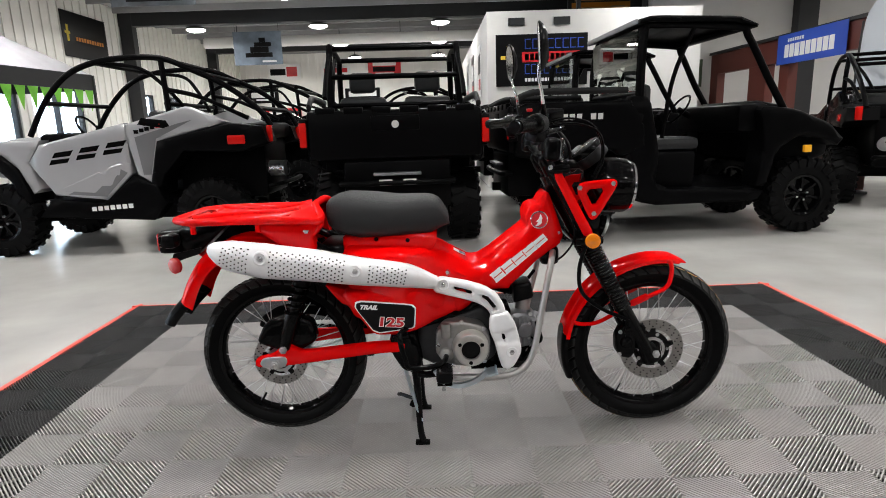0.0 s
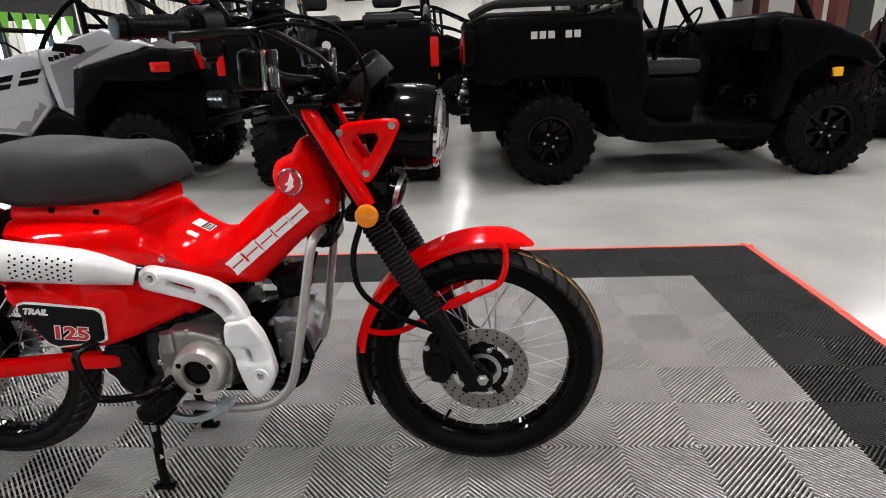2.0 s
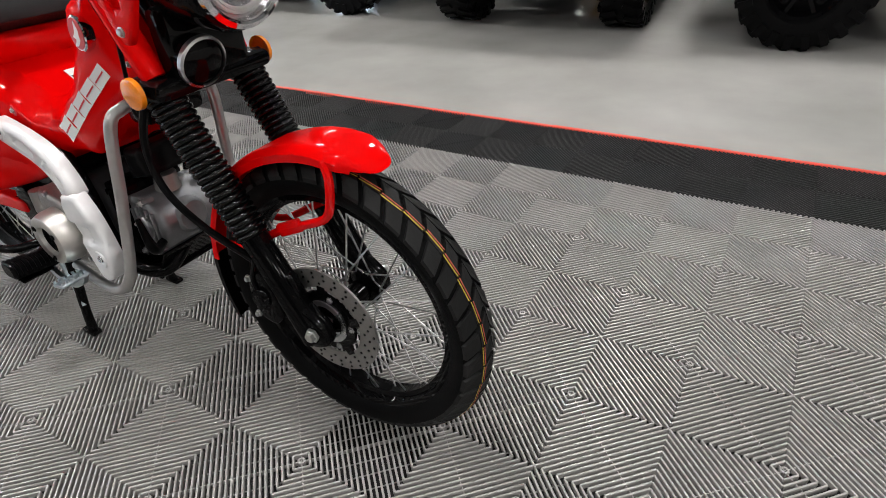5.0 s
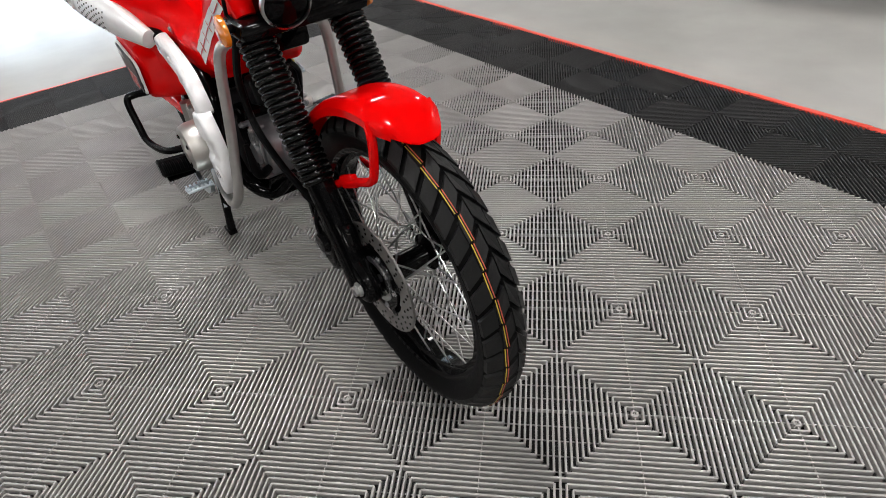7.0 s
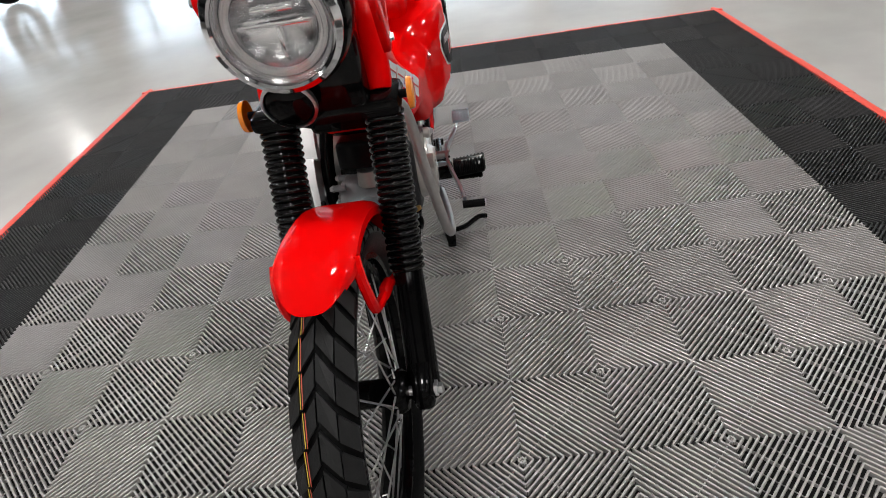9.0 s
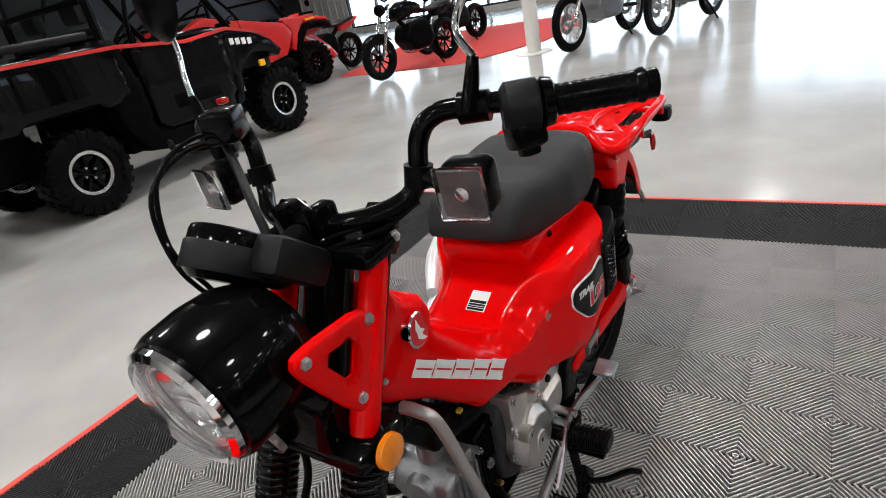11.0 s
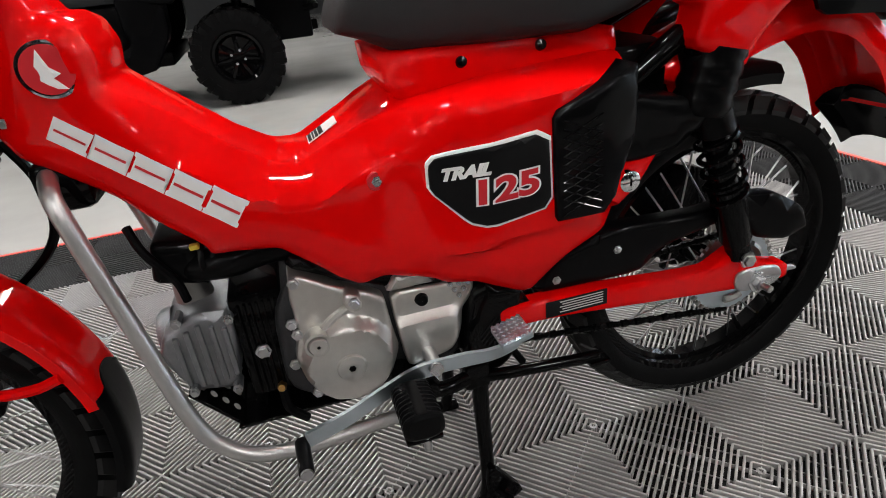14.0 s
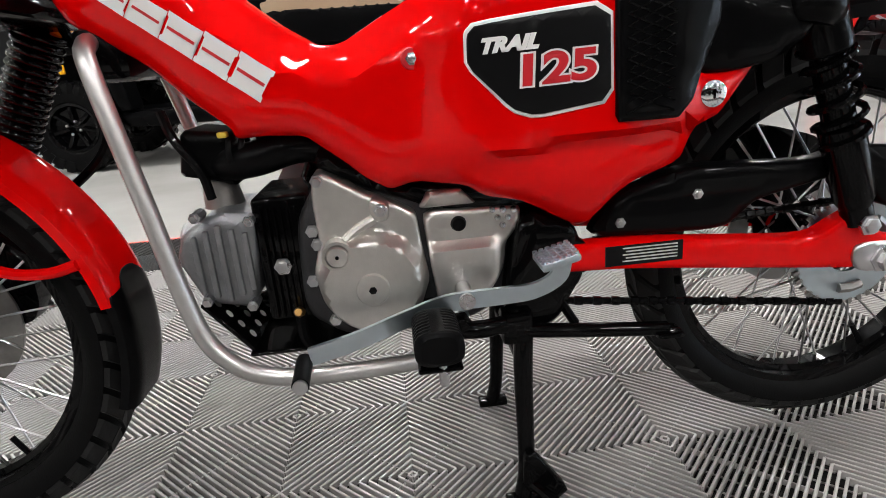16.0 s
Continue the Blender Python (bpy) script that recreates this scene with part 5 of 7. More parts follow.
        part("grip", rings_into(bmesh.new(), rings), BLACK_P, bar, "black ribbed rubber grip", m=M)
        sw = part("switch_box", tube([a - d * 0.052, a - d * 0.046, a - d * 0.012, a - d * 0.010], [0.022, 0.029, 0.029, 0.024], 20, bent=False), MATT, bar, "black switch housing", m=M)
        part("switch_ring", tube([a - d * 0.011, a - d * 0.006, a + d * 0.004, a + d * 0.008], [0.024, 0.028, 0.026, 0.020], 20, bent=False), BLACK, sw, m=M)
        bm = bmesh.new()
        box_into(bm, (-0.020, -0.026, -0.048), (0.018, 0.018, -0.010), 0.008, 2, pose(0.210, s * 0.272, 1.062, 12, 0, s * -35))
        box_into(bm, (-0.012, -0.016, -0.057), (0.010, 0.008, -0.040), 0.005, 2, pose(0.210, s * 0.272, 1.062, 12, 0, s * -35))
        part("switch", bm, BLACK_P, sw, m=M)
        if s < 0:
            part("stop_switch", box((-0.008, -0.008, 0.03), (0.008, 0.008, 0.04), 0.003, 2, pose(0.192, -0.256, 1.066)), REDLENS, sw, "red stop switch", m=M)
        # lever
        lv = [(0.258, s * 0.225, 1.052), (0.285, s * 0.255, 1.050), (0.268, s * 0.315, 1.048), (0.215, s * 0.405, 1.043)]
        if s < 0:
            part("brake_lever", tube(lv, [0.008, 0.007, 0.0065, 0.008], 8, 5, squash=0.7), BLACK, bar, "black brake lever", m=M)
            part("master_cylinder", box((-0.03, -0.025, -0.018), (0.03, 0.025, 0.03), 0.008, 2, pose(0.272, -0.16, 1.075, 0, 0, 30)), BLACK, bar, m=M)
        # mirror on a bright stem that rises from a black sleeve
        if s > 0:
            st = [(0.236, 0.222, 1.066), (0.229, 0.228, 1.096), (0.223, 0.232, 1.123), (0.218, 0.213, 1.152), (0.208, 0.225, 1.185), (0.203, 0.268, 1.228)]
        else:
            st = [(0.238, -0.252, 1.066), (0.230, -0.270, 1.092), (0.225, -0.282, 1.117), (0.220, -0.288, 1.150), (0.212, -0.292, 1.185), (0.212, -0.296, 1.222)]
        mir = part("mirror", tube(st[:3], [0.0100, 0.0090, 0.0068], 12, 6), BLACK, bike, "round black rear-view mirror", m=M)
        part("mirror_stem", tube(st[2:], [0.0050, 0.0046, 0.0044, 0.0044], 10, 8), CHROME, mir, "bright steel mirror stem", m=M)
        part("mirror_clamp", tube([(0.224, st[0][1] - s * 0.018, 1.068), (0.214, st[0][1] + s * 0.016, 1.067)], [0.019, 0.018], 16, bent=False), BLACK_P, mir, m=M)
        head = (0.205, 0.292, 1.276) if s > 0 else (0.214, -0.300, 1.266)
        mm = M @ Matrix.Translation(head) @ Vector((-1, -s * 0.12, -0.05)).to_track_quat("Y", "Z").to_matrix().to_4x4() @ Matrix.Diagonal((0.95, 1, 1.08, 1))
        part("mirror_shell", lathe([(0.0001, -0.022), (0.03, -0.020), (0.052, -0.010), (0.060, 0.0), (0.059, 0.004), (0.0545, 0.003)], 36), BLACK_P, mir, m=mm)
        part("mirror_glass", lathe([(0.0545, 0.003), (0.0001, 0.003)], 36), CHROME, mir, m=mm)
        # square turn signal on an arm clamped to the riser
        arm = part("signal_arm", tube([(0.250, s * 0.146, 0.996), (0.262, s * 0.176, 0.993), (0.268, s * 0.202, 0.990)], [0.011, 0.009, 0.010], 12), BLACK_P, bike, m=M)
        part("signal_clamp", tube([(0.2535, s * 0.1435, 0.984), (0.2500, s * 0.1470, 1.010)], 0.0185, 16, bent=False), BLACK_P, arm, m=M)
        at = pose(0.280, s * 0.225, 0.988, 0, 4, s * 4)
        part("turn_signal", box((-0.040, -0.031, -0.033), (0.004, 0.031, 0.033), 0.013, 3, at), BLACK_P, arm, "black square turn signal", m=M)
        part("signal_glass", box((0.0055, -0.0315, -0.0335), (0.013, 0.0315, 0.0335), 0.004, 3, at), LENS, arm, "clear square signal lens", m=M)
        part("signal_reflector", box((0.0042, -0.0255, -0.0275), (0.0052, 0.0255, 0.0275), 0.0004, 1, at), SIGNAL, arm, "grey ribbed signal reflector", m=M)
        part("signal_bulb", lathe([(0.0001, 0.0125), (0.006, 0.0115), (0.010, 0.008), (0.012, 0.0055)], 20, M @ at @ Matrix.Rotation(radians(-90), 4, "Z") @ Matrix.Scale(0.55, 4, (0, 1, 0))), REFLECT, arm)
        # clamp
        part("bar_clamp", box((0.298, s * 0.03 - 0.014, 0.932), (0.338, s * 0.03 + 0.014, 0.985), 0.008), BLACK, bar, m=M)
    part("key_tag", box((-0.016, -0.0006, -0.022), (0.016, 0.0006, 0.022), 0.0, 1, pose(0.318, 0.020, 0.974, 35, 8, 66)), WHITE, bike, "white paper key tag", m=M)
    part("ignition", lathe([(0.0001, 0.012), (0.014, 0.012), (0.018, 0.006), (0.018, -0.02)], 20, turned((0.36, 0.02, 0.955), (0.3, 0, 1))), BLACK_P, bike, m=M)
    # cables and hoses
    for pts in ([(0.235, -0.21, 1.05), (0.33, -0.19, 1.06), (0.415, -0.16, 1.03), (0.44, -0.125, 0.95), (0.42, -0.10, 0.88)],
                [(0.235, -0.205, 1.06), (0.32, -0.18, 1.075), (0.40, -0.155, 1.05), (0.435, -0.13, 0.97), (0.42, -0.10, 0.90)],
                [(0.262, 0.14, 0.975), (0.30, 0.10, 0.955), (0.335, 0.05, 0.945), (0.345, 0.02, 0.93)],
                [(0.40, -0.105, 0.68), (0.375, -0.118, 0.60), (0.385, -0.118, 0.52), (0.45, -0.112, 0.46), (0.54, -0.102, 0.415), "thick"],
                [(0.545, -0.105, 0.415), (0.53, -0.108, 0.37), (0.545, -0.108, 0.33)],
                [(0.262, 0.145, 0.967), (0.30, 0.11, 0.945), (0.335, 0.06, 0.935), (0.345, 0.02, 0.92)],
                [(0.29, -0.05, 0.60), (0.33, -0.09, 0.64), (0.36, -0.10, 0.70), (0.35, -0.08, 0.80)]):
        part("cable", tube([q for q in pts if q != "thick"], 0.0068 if "thick" in pts else 0.0034, 8, 6), BLACK_P, bike, "black control cable", m=M)
    part("brake_hose", tube([(0.268, -0.185, 1.06), (0.30, -0.13, 1.035), (0.345, -0.06, 0.99), (0.365, -0.02, 0.92)], 0.0062, 10, 6), MATT, bike, "grey brake hose", m=M)
    # front mudguard and stays
    part("front_fender", fender_bm(FW, 67, 172, lerp_of((0, 0.315), (0.04, 0.322), (0.10, 0.327), (0.18, 0.325), (0.33, 0.317), (0.48, 0.311), (0.66, 0.307), (1, 0.306)), 0.053, 0.024, tongue=0.20), RED, bike,
         "red front mudguard", m=M)
    part("front_mudflap", fender_bm(FW, 165, 201, lerp_of((0, 0.308), (1, 0.306)), 0.052, 0.02, 12), BLACK_P, bike, "black rubber mudflap", m=M)
    for s in (-1, 1):
        y = s * 0.056
        st = part("fender_stay", tube([(0.690, s * 0.050, 0.600), (0.700, s * 0.053, 0.578), (0.698, y, 0.54), (0.682, y, 0.505), (0.632, y, 0.480), (0.575, y, 0.456)], 0.0072, 8, 5), RED_B, bike, "red mudguard stay", m=M)
        part("stay_rear", tube([(0.375, s * 0.055, 0.392), (0.41, y, 0.385), (0.46, y, 0.392), (0.53, y, 0.43), (0.575, y, 0.456)], 0.0072, 8, 5), RED_B, st, m=M)
        part("stay_plate", box((-0.030, y - 0.006, -0.012), (0.030, y + 0.006, 0.012), 0.005, 2, pose(0.596, 0, 0.466, 0, -25, 0)), RED_B, st, m=M)
    # caliper, axle
    cal = part("front_caliper", puff(round_poly([(0.506, 0.352), (0.522, 0.388), (0.556, 0.396), (0.574, 0.372), (0.576, 0.300), (0.556, 0.274), (0.522, 0.282), (0.508, 0.306)], 0.16, 2), -0.106, 0.010, 0.012, inner=-0.066),
               BLACK, bike, "black front brake caliper", m=M)
    part("caliper_piston_housing", lathe([(0.0001, 0.010), (0.017, 0.009), (0.020, 0.004), (0.021, -0.01)], 28, turned((0.540, -0.106, 0.336), (0, -1, 0))), BLACK, cal, m=M)
    part("caliper_bracket", puff(round_poly([(0.566, 0.384), (0.606, 0.392), (0.618, 0.340), (0.600, 0.292), (0.566, 0.292)], 0.16, 2), -0.090, 0.006, 0.012, inner=-0.074), BLACK, cal, m=M)
    for x, z in ((0.519, 0.372), (0.519, 0.294), (0.588, 0.376), (0.588, 0.304)):
        part("caliper_bolt", bolt_into(bmesh.new(), (x, -0.107 if x < 0.55 else -0.091, z), (0, -1, 0), 0.006, 0.006), STEEL, cal, m=M)
    bm = tube([(FW.x, -0.105, FW.z - 0.002), (FW.x, 0.105, FW.z - 0.002)], 0.008, 12, bent=False)
    for s in (-1, 1):
        bolt_into(bm, (FW.x, s * 0.104, FW.z - 0.002), (0, s, 0), 0.012, 0.010)
    part("front_axle", bm, STEEL, bike, m=M)


def build_engine():
    eng = part("crankcase", puff(round_poly([(0.105, 0.42), (0.07, 0.475), (0.0, 0.455), (-0.15, 0.43), (-0.165, 0.30), (-0.09, 0.262), (0.06, 0.262), (0.11, 0.30)], 0.15, 2),
                                 0.085, 0.015, 0.02), CASE, bike, "dark cast engine case")
    # left covers
    cl = puff(round_poly([(0.074, 0.480), (0.060, 0.482), (0.020, 0.456), (-0.020, 0.438), (-0.042, 0.424), (-0.046, 0.38), (-0.052, 0.34), (-0.036, 0.298), (0.005, 0.280), (0.050, 0.290),
                          (0.080, 0.322), (0.088, 0.36), (0.076, 0.40), (0.078, 0.45)], 0.12, 2),
              lambda x, z: 0.106 + 0.020 * min(1.0, max(0.0, (0.066 - math.hypot(x - 0.018, z - 0.344)) / 0.010)),
              0.006, 0.006, inner=0.06)
    lc = part("left_cover", cl, COVER, eng, "brushed aluminium clutch cover")
    bm = lathe([(0.0001, 0.003), (0.019, 0.003), (0.0205, 0.001), (0.0205, -0.006)], 32, turned((0.018, 0.1265, 0.342), (0, 1, 0)))
    lathe_into(bm, [(0.0001, 0.003), (0.0115, 0.003), (0.0130, 0.001), (0.0130, -0.02)], 28, turned((0.0545, 0.1265, 0.387), (0, 1, 0)))
    lathe_into(bm, [(0.0145, 0.0012), (0.018, 0.0008), (0.0185, -0.02)], 28, turned((0.0545, 0.125, 0.387), (0, 1, 0)))
    part("cover_plug", bm, COVER, lc)
    part("plug_socket", lathe([(0.0001, 0.0036), (0.005, 0.0036), (0.005, 0.002)], 6, turned((0.018, 0.1265, 0.342), (0, 1, 0))), BLACK, lc)
    part("plug_socket", lathe([(0.0001, 0.0036), (0.0025, 0.0036), (0.0025, 0.002)], 6, turned((0.0545, 0.1265, 0.387), (0, 1, 0))), BLACK, lc)
    part("cover_lobe", puff(round_poly([(0.008, 0.452), (-0.012, 0.442), (-0.010, 0.424), (0.004, 0.420), (0.014, 0.436)], 0.2, 2), 0.124, 0.006, 0.008, inner=0.09), COVER, lc)
    part("cover_rib", tube([(0.005, 0.108, 0.425), (0.03, 0.108, 0.412), (0.05, 0.110, 0.395)], 0.006, 8), COVER, lc)
    for x, y, z in ((0.068, 0.107, 0.474), (-0.001, 0.125, 0.437), (0.082, 0.104, 0.415), (0.078, 0.104, 0.398), (0.090, 0.102, 0.352), (0.07, 0.102, 0.298)):
        part("cover_bolt", bolt_into(bmesh.new(), (x, y, z), (0, 1, 0), 0.007, 0.006), STEEL, lc)
    part("sprocket_cover", puff(round_poly([(-0.049, 0.425), (-0.17, 0.420), (-0.168, 0.395), (-0.150, 0.375), (-0.146, 0.345), (-0.125, 0.316), (-0.06, 0.305), (-0.054, 0.36)], 0.12, 2),
                                lambda x, z: 0.100 + 0.012 * min(1.0, max(0.0, (0.384 - z) / 0.010)) * min(1.0, max(0.0, (x + 0.147) / 0.012)), 0.006, 0.006, inner=0.06), COVER, eng, "grey sprocket cover")
    part("starter_lid", puff(round_poly([(-0.046, 0.428), (-0.057, 0.448), (-0.096, 0.449), (-0.116, 0.428)], 0.08, 1), 0.104, 0.006, 0.014, inner=0.06), COVER, eng)
    bm = lathe([(0.0001, 0.004), (0.008, 0.003), (0.010, -0.004)], 20, turned((-0.092, 0.103, 0.405), (0, 1, 0)))
    part("cover_grommet", bm, BLACK_P, eng)
    bm = bmesh.new()
    for x, z in ((-0.134, 0.418), (-0.147, 0.417), (-0.160, 0.416), (-0.140, 0.408), (-0.153, 0.407), (-0.146, 0.398)):
        lathe_into(bm, [(0.0001, 0.003), (0.0035, 0.0025), (0.0045, -0.002)], 10, turned((x, 0.1005, z), (0, 1, 0)))
    part("cover_stud", bm, STEEL, eng)
    # right cover with the round oil filter cap
    rc = part("right_cover", puff(round_poly([(0.055, 0.425), (-0.005, 0.440), (-0.06, 0.438), (-0.095, 0.40), (-0.098, 0.33), (-0.07, 0.290), (0.04, 0.282), (0.078, 0.31), (0.084, 0.38)], 0.14, 2),
                                  lambda x, z: -0.128 - 0.012 * min(1.0, max(0.0, (x + 0.055) / 0.015)), 0.010, 0.010, inner=-0.07), ALU, eng, "cast right engine cover")
    part("cover_boss", tube([(-0.062, -0.128, 0.432), (-0.062, -0.130, 0.385)], 0.017, 14, bent=False), ALU, rc)
    part("cover_boss", lathe([(0.0001, 0.012), (0.010, 0.012), (0.022, 0.004), (0.026, -0.02)], 24, turned((-0.062, -0.134, 0.325), (0, -1, 0))), ALU, rc)
    part("oil_cap", lathe([(0.030, 0.012), (0.032, 0.020), (0.046, 0.022), (0.053, 0.019), (0.056, 0.010), (0.058, 0.004), (0.060, -0.03)], 44, turned((0.017, -0.160, 0.355), (0, -1, 0))), COVER, rc, "turned alloy filter cap")
    part("oil_cap_well", lathe([(0.0001, 0.006), (0.0312, 0.006), (0.0312, 0.0135)], 32, turned((0.017, -0.160, 0.355), (0, -1, 0))), BLACK, rc)
    for k in range(3):
        a = k * 2.094 + 0.5
        part("cap_bolt", bolt_into(bmesh.new(), (0.017 + 0.041 * math.cos(a), -0.181, 0.355 + 0.041 * math.sin(a)), (0, -1, 0), 0.006, 0.003), BLACK, rc)
    for x, z in ((0.06, 0.412), (-0.01, 0.436), (-0.088, 0.36), (0.062, 0.30), (-0.04, 0.29)):
        part("right_bolt", bolt_into(bmesh.new(), (x, -0.134, z), (0, -1, 0), 0.007, 0.006), STEEL, rc)
    # lying cylinder, fins and head
    cyl = part("cylinder", box((0.088, -0.066, 0.290), (0.158, 0.066, 0.452), 0.006), BLACK, eng, "black finned cylinder")
    for k in range(7):
        x = 0.096 + k * 0.0082
        part("fin", box((x, -0.071, 0.295), (x + 0.003, 0.071, 0.440), 0.001), BLACK, cyl)
    hd = part("cylinder_head", puff(round_poly([(0.150, 0.434), (0.205, 0.440), (0.248, 0.414), (0.260, 0.384), (0.235, 0.322), (0.170, 0.308)], 0.14, 2), 0.066, 0.012, 0.018), ALU_D, eng, "grey ribbed cylinder head")
    bm = bmesh.new()
    for k in range(5):
        x = 0.166 + k * 0.0155
        for s in (-1, 1):
            box_into(bm, (x, s * 0.068 - 0.004, 0.325 + 0.006 * abs(k - 2)), (x + 0.007, s * 0.068 + 0.004, 0.425 - 0.006 * abs(k - 2)), 0.002)
    lathe_into(bm, [(0.0001, 0.012), (0.030, 0.011), (0.036, 0.004), (0.038, -0.01)], 28, turned((0.252, 0.0, 0.385), (1, 0, 0)))
    for s in (-1, 1):
        for x, z in ((0.160, 0.428), (0.222, 0.438), (0.174, 0.318), (0.228, 0.330)):
            tube_into(bm, [(x, s * 0.05, z), (x, s * 0.076, z)], 0.007, 8, bent=False)
    part("head_rib", bm, ALU_D, hd)
    for s in (-1, 1):
        for x, z in ((0.160, 0.428), (0.222, 0.438), (0.174, 0.318), (0.228, 0.330)):
            part("head_bolt", bolt_into(bmesh.new(), (x, s * 0.076, z), (0, s, 0), 0.0062, 0.006), STEEL, hd)
    part("head_cap", lathe([(0.0001, 0.010), (0.022, 0.009), (0.027, 0.004), (0.028, -0.01)], 32, turned((0.204, -0.070, 0.378), (0, -1, 0))), ALU_D, hd, "round cast head cap")
    for k in range(3):
        a = k * 2.094 + 1.0
        part("cap_screw", bolt_into(bmesh.new(), (0.204 + 0.030 * math.cos(a), -0.072, 0.378 + 0.030 * math.sin(a)), (0, -1, 0), 0.0045, 0.005), STEEL, hd)
    part("spark_plug_cap", tube([(0.232, -0.060, 0.352), (0.246, -0.088, 0.348), (0.250, -0.100, 0.366), (0.238, -0.100, 0.42)], [0.008, 0.011, 0.010, 0.005], 12), BLACK_P, hd, "black spark plug cap and lead")
    part("intake_flange", tube([(0.205, 0.0, 0.436), (0.207, 0.0, 0.470)], [0.026, 0.022], 18, bent=False), ALU, hd, "cast intake flange")
    bm = bmesh.new()
    bolt_into(bm, (0.129, 0.072, 0.365), (0, 1, 0), 0.010, 0.006)
    part("cylinder_bolt", bm, STEEL, cyl)
    # intake
    part("throttle_body", puff(round_poly([(0.170, 0.532), (0.229, 0.540), (0.240, 0.484), (0.198, 0.474), (0.172, 0.466)], 0.1, 2), 0.050, 0.012, 0.015), BLACK_P, eng, "black throttle body")
    part("intake_pipe", tube([(0.19, 0.03, 0.492), (0.14, 0.055, 0.500), (0.08, 0.062, 0.512), (0.0, 0.05, 0.490)], 0.022, 14), BLACK_P, eng, "black intake hose")
    bm = bmesh.new()
    for x in (0.165, 0.15):
        lathe_into(bm, [(0.030, 0.004), (0.031, 0.002), (0.031, -0.002), (0.030, -0.004)], 20, turned((x, 0.036, 0.506), (-1, 0.2, 0)))
    part("hose_clip", bm, BLACK_P, eng)
    part("hose", tube([(0.205, 0.05, 0.455), (0.21, 0.055, 0.49), (0.235, 0.05, 0.53), (0.25, 0.03, 0.56)], 0.006, 8), BLACK_P, eng)
    part("hose", tube([(0.118, 0.07, 0.295), (0.115, 0.078, 0.265), (0.095, 0.072, 0.235)], 0.007, 8), BLACK_P, eng)
    part("brass_plug", lathe([(0.0001, 0.01), (0.005, 0.01), (0.007, 0.004), (0.007, -0.006)], 8, turned((0.118, 0.074, 0.302), (0, 1, 0.4))),
         material("brass", (0.6, 0.35, 0.12), 0.35, metal=1.0), eng)
    part("wire_cap", box((0.168, 0.058, 0.528), (0.180, 0.068, 0.535), 0.002), STRIPE_Y, eng)
    part("black_bridge", puff(round_poly([(0.06, 0.512), (-0.02, 0.458), (-0.16, 0.455), (-0.19, 0.43), (-0.17, 0.40), (-0.06, 0.425), (0.02, 0.462), (0.075, 0.49)], 0.15, 1), 0.095, 0.01, 0.02), BLACK, eng)
    part("pivot_plate", puff(round_poly([(-0.165, 0.415), (-0.235, 0.395), (-0.25, 0.33), (-0.21, 0.262), (-0.16, 0.25), (-0.14, 0.30)], 0.16, 2), 0.112, 0.012, 0.02), BLACK, eng, "black pivot plate")
    # skid plate with round holes
    sk = part("skid_plate", box((0.02, -0.075, 0.246), (0.19, 0.075, 0.252), 0.002, 1, None), BLACK, bike, "black perforated skid plate")
    part("skid_front", box((-0.045, -0.075, -0.003), (0.045, 0.075, 0.003), 0.002, 1, pose(0.21, 0, 0.29, 0, -52, 0)), BLACK, sk)
    for k in range(4):
        for j in range(4):
            part("skid_hole", lathe([(0.0001, 0.0006), (0.006, 0.0006)], 12, pose(0.21, 0, 0.29, 0, -52, 0) @ pose(-0.03 + 0.02 * k, -0.05 + 0.033 * j, 0.0034, 90, 0, 0)), DECAL_G, sk)


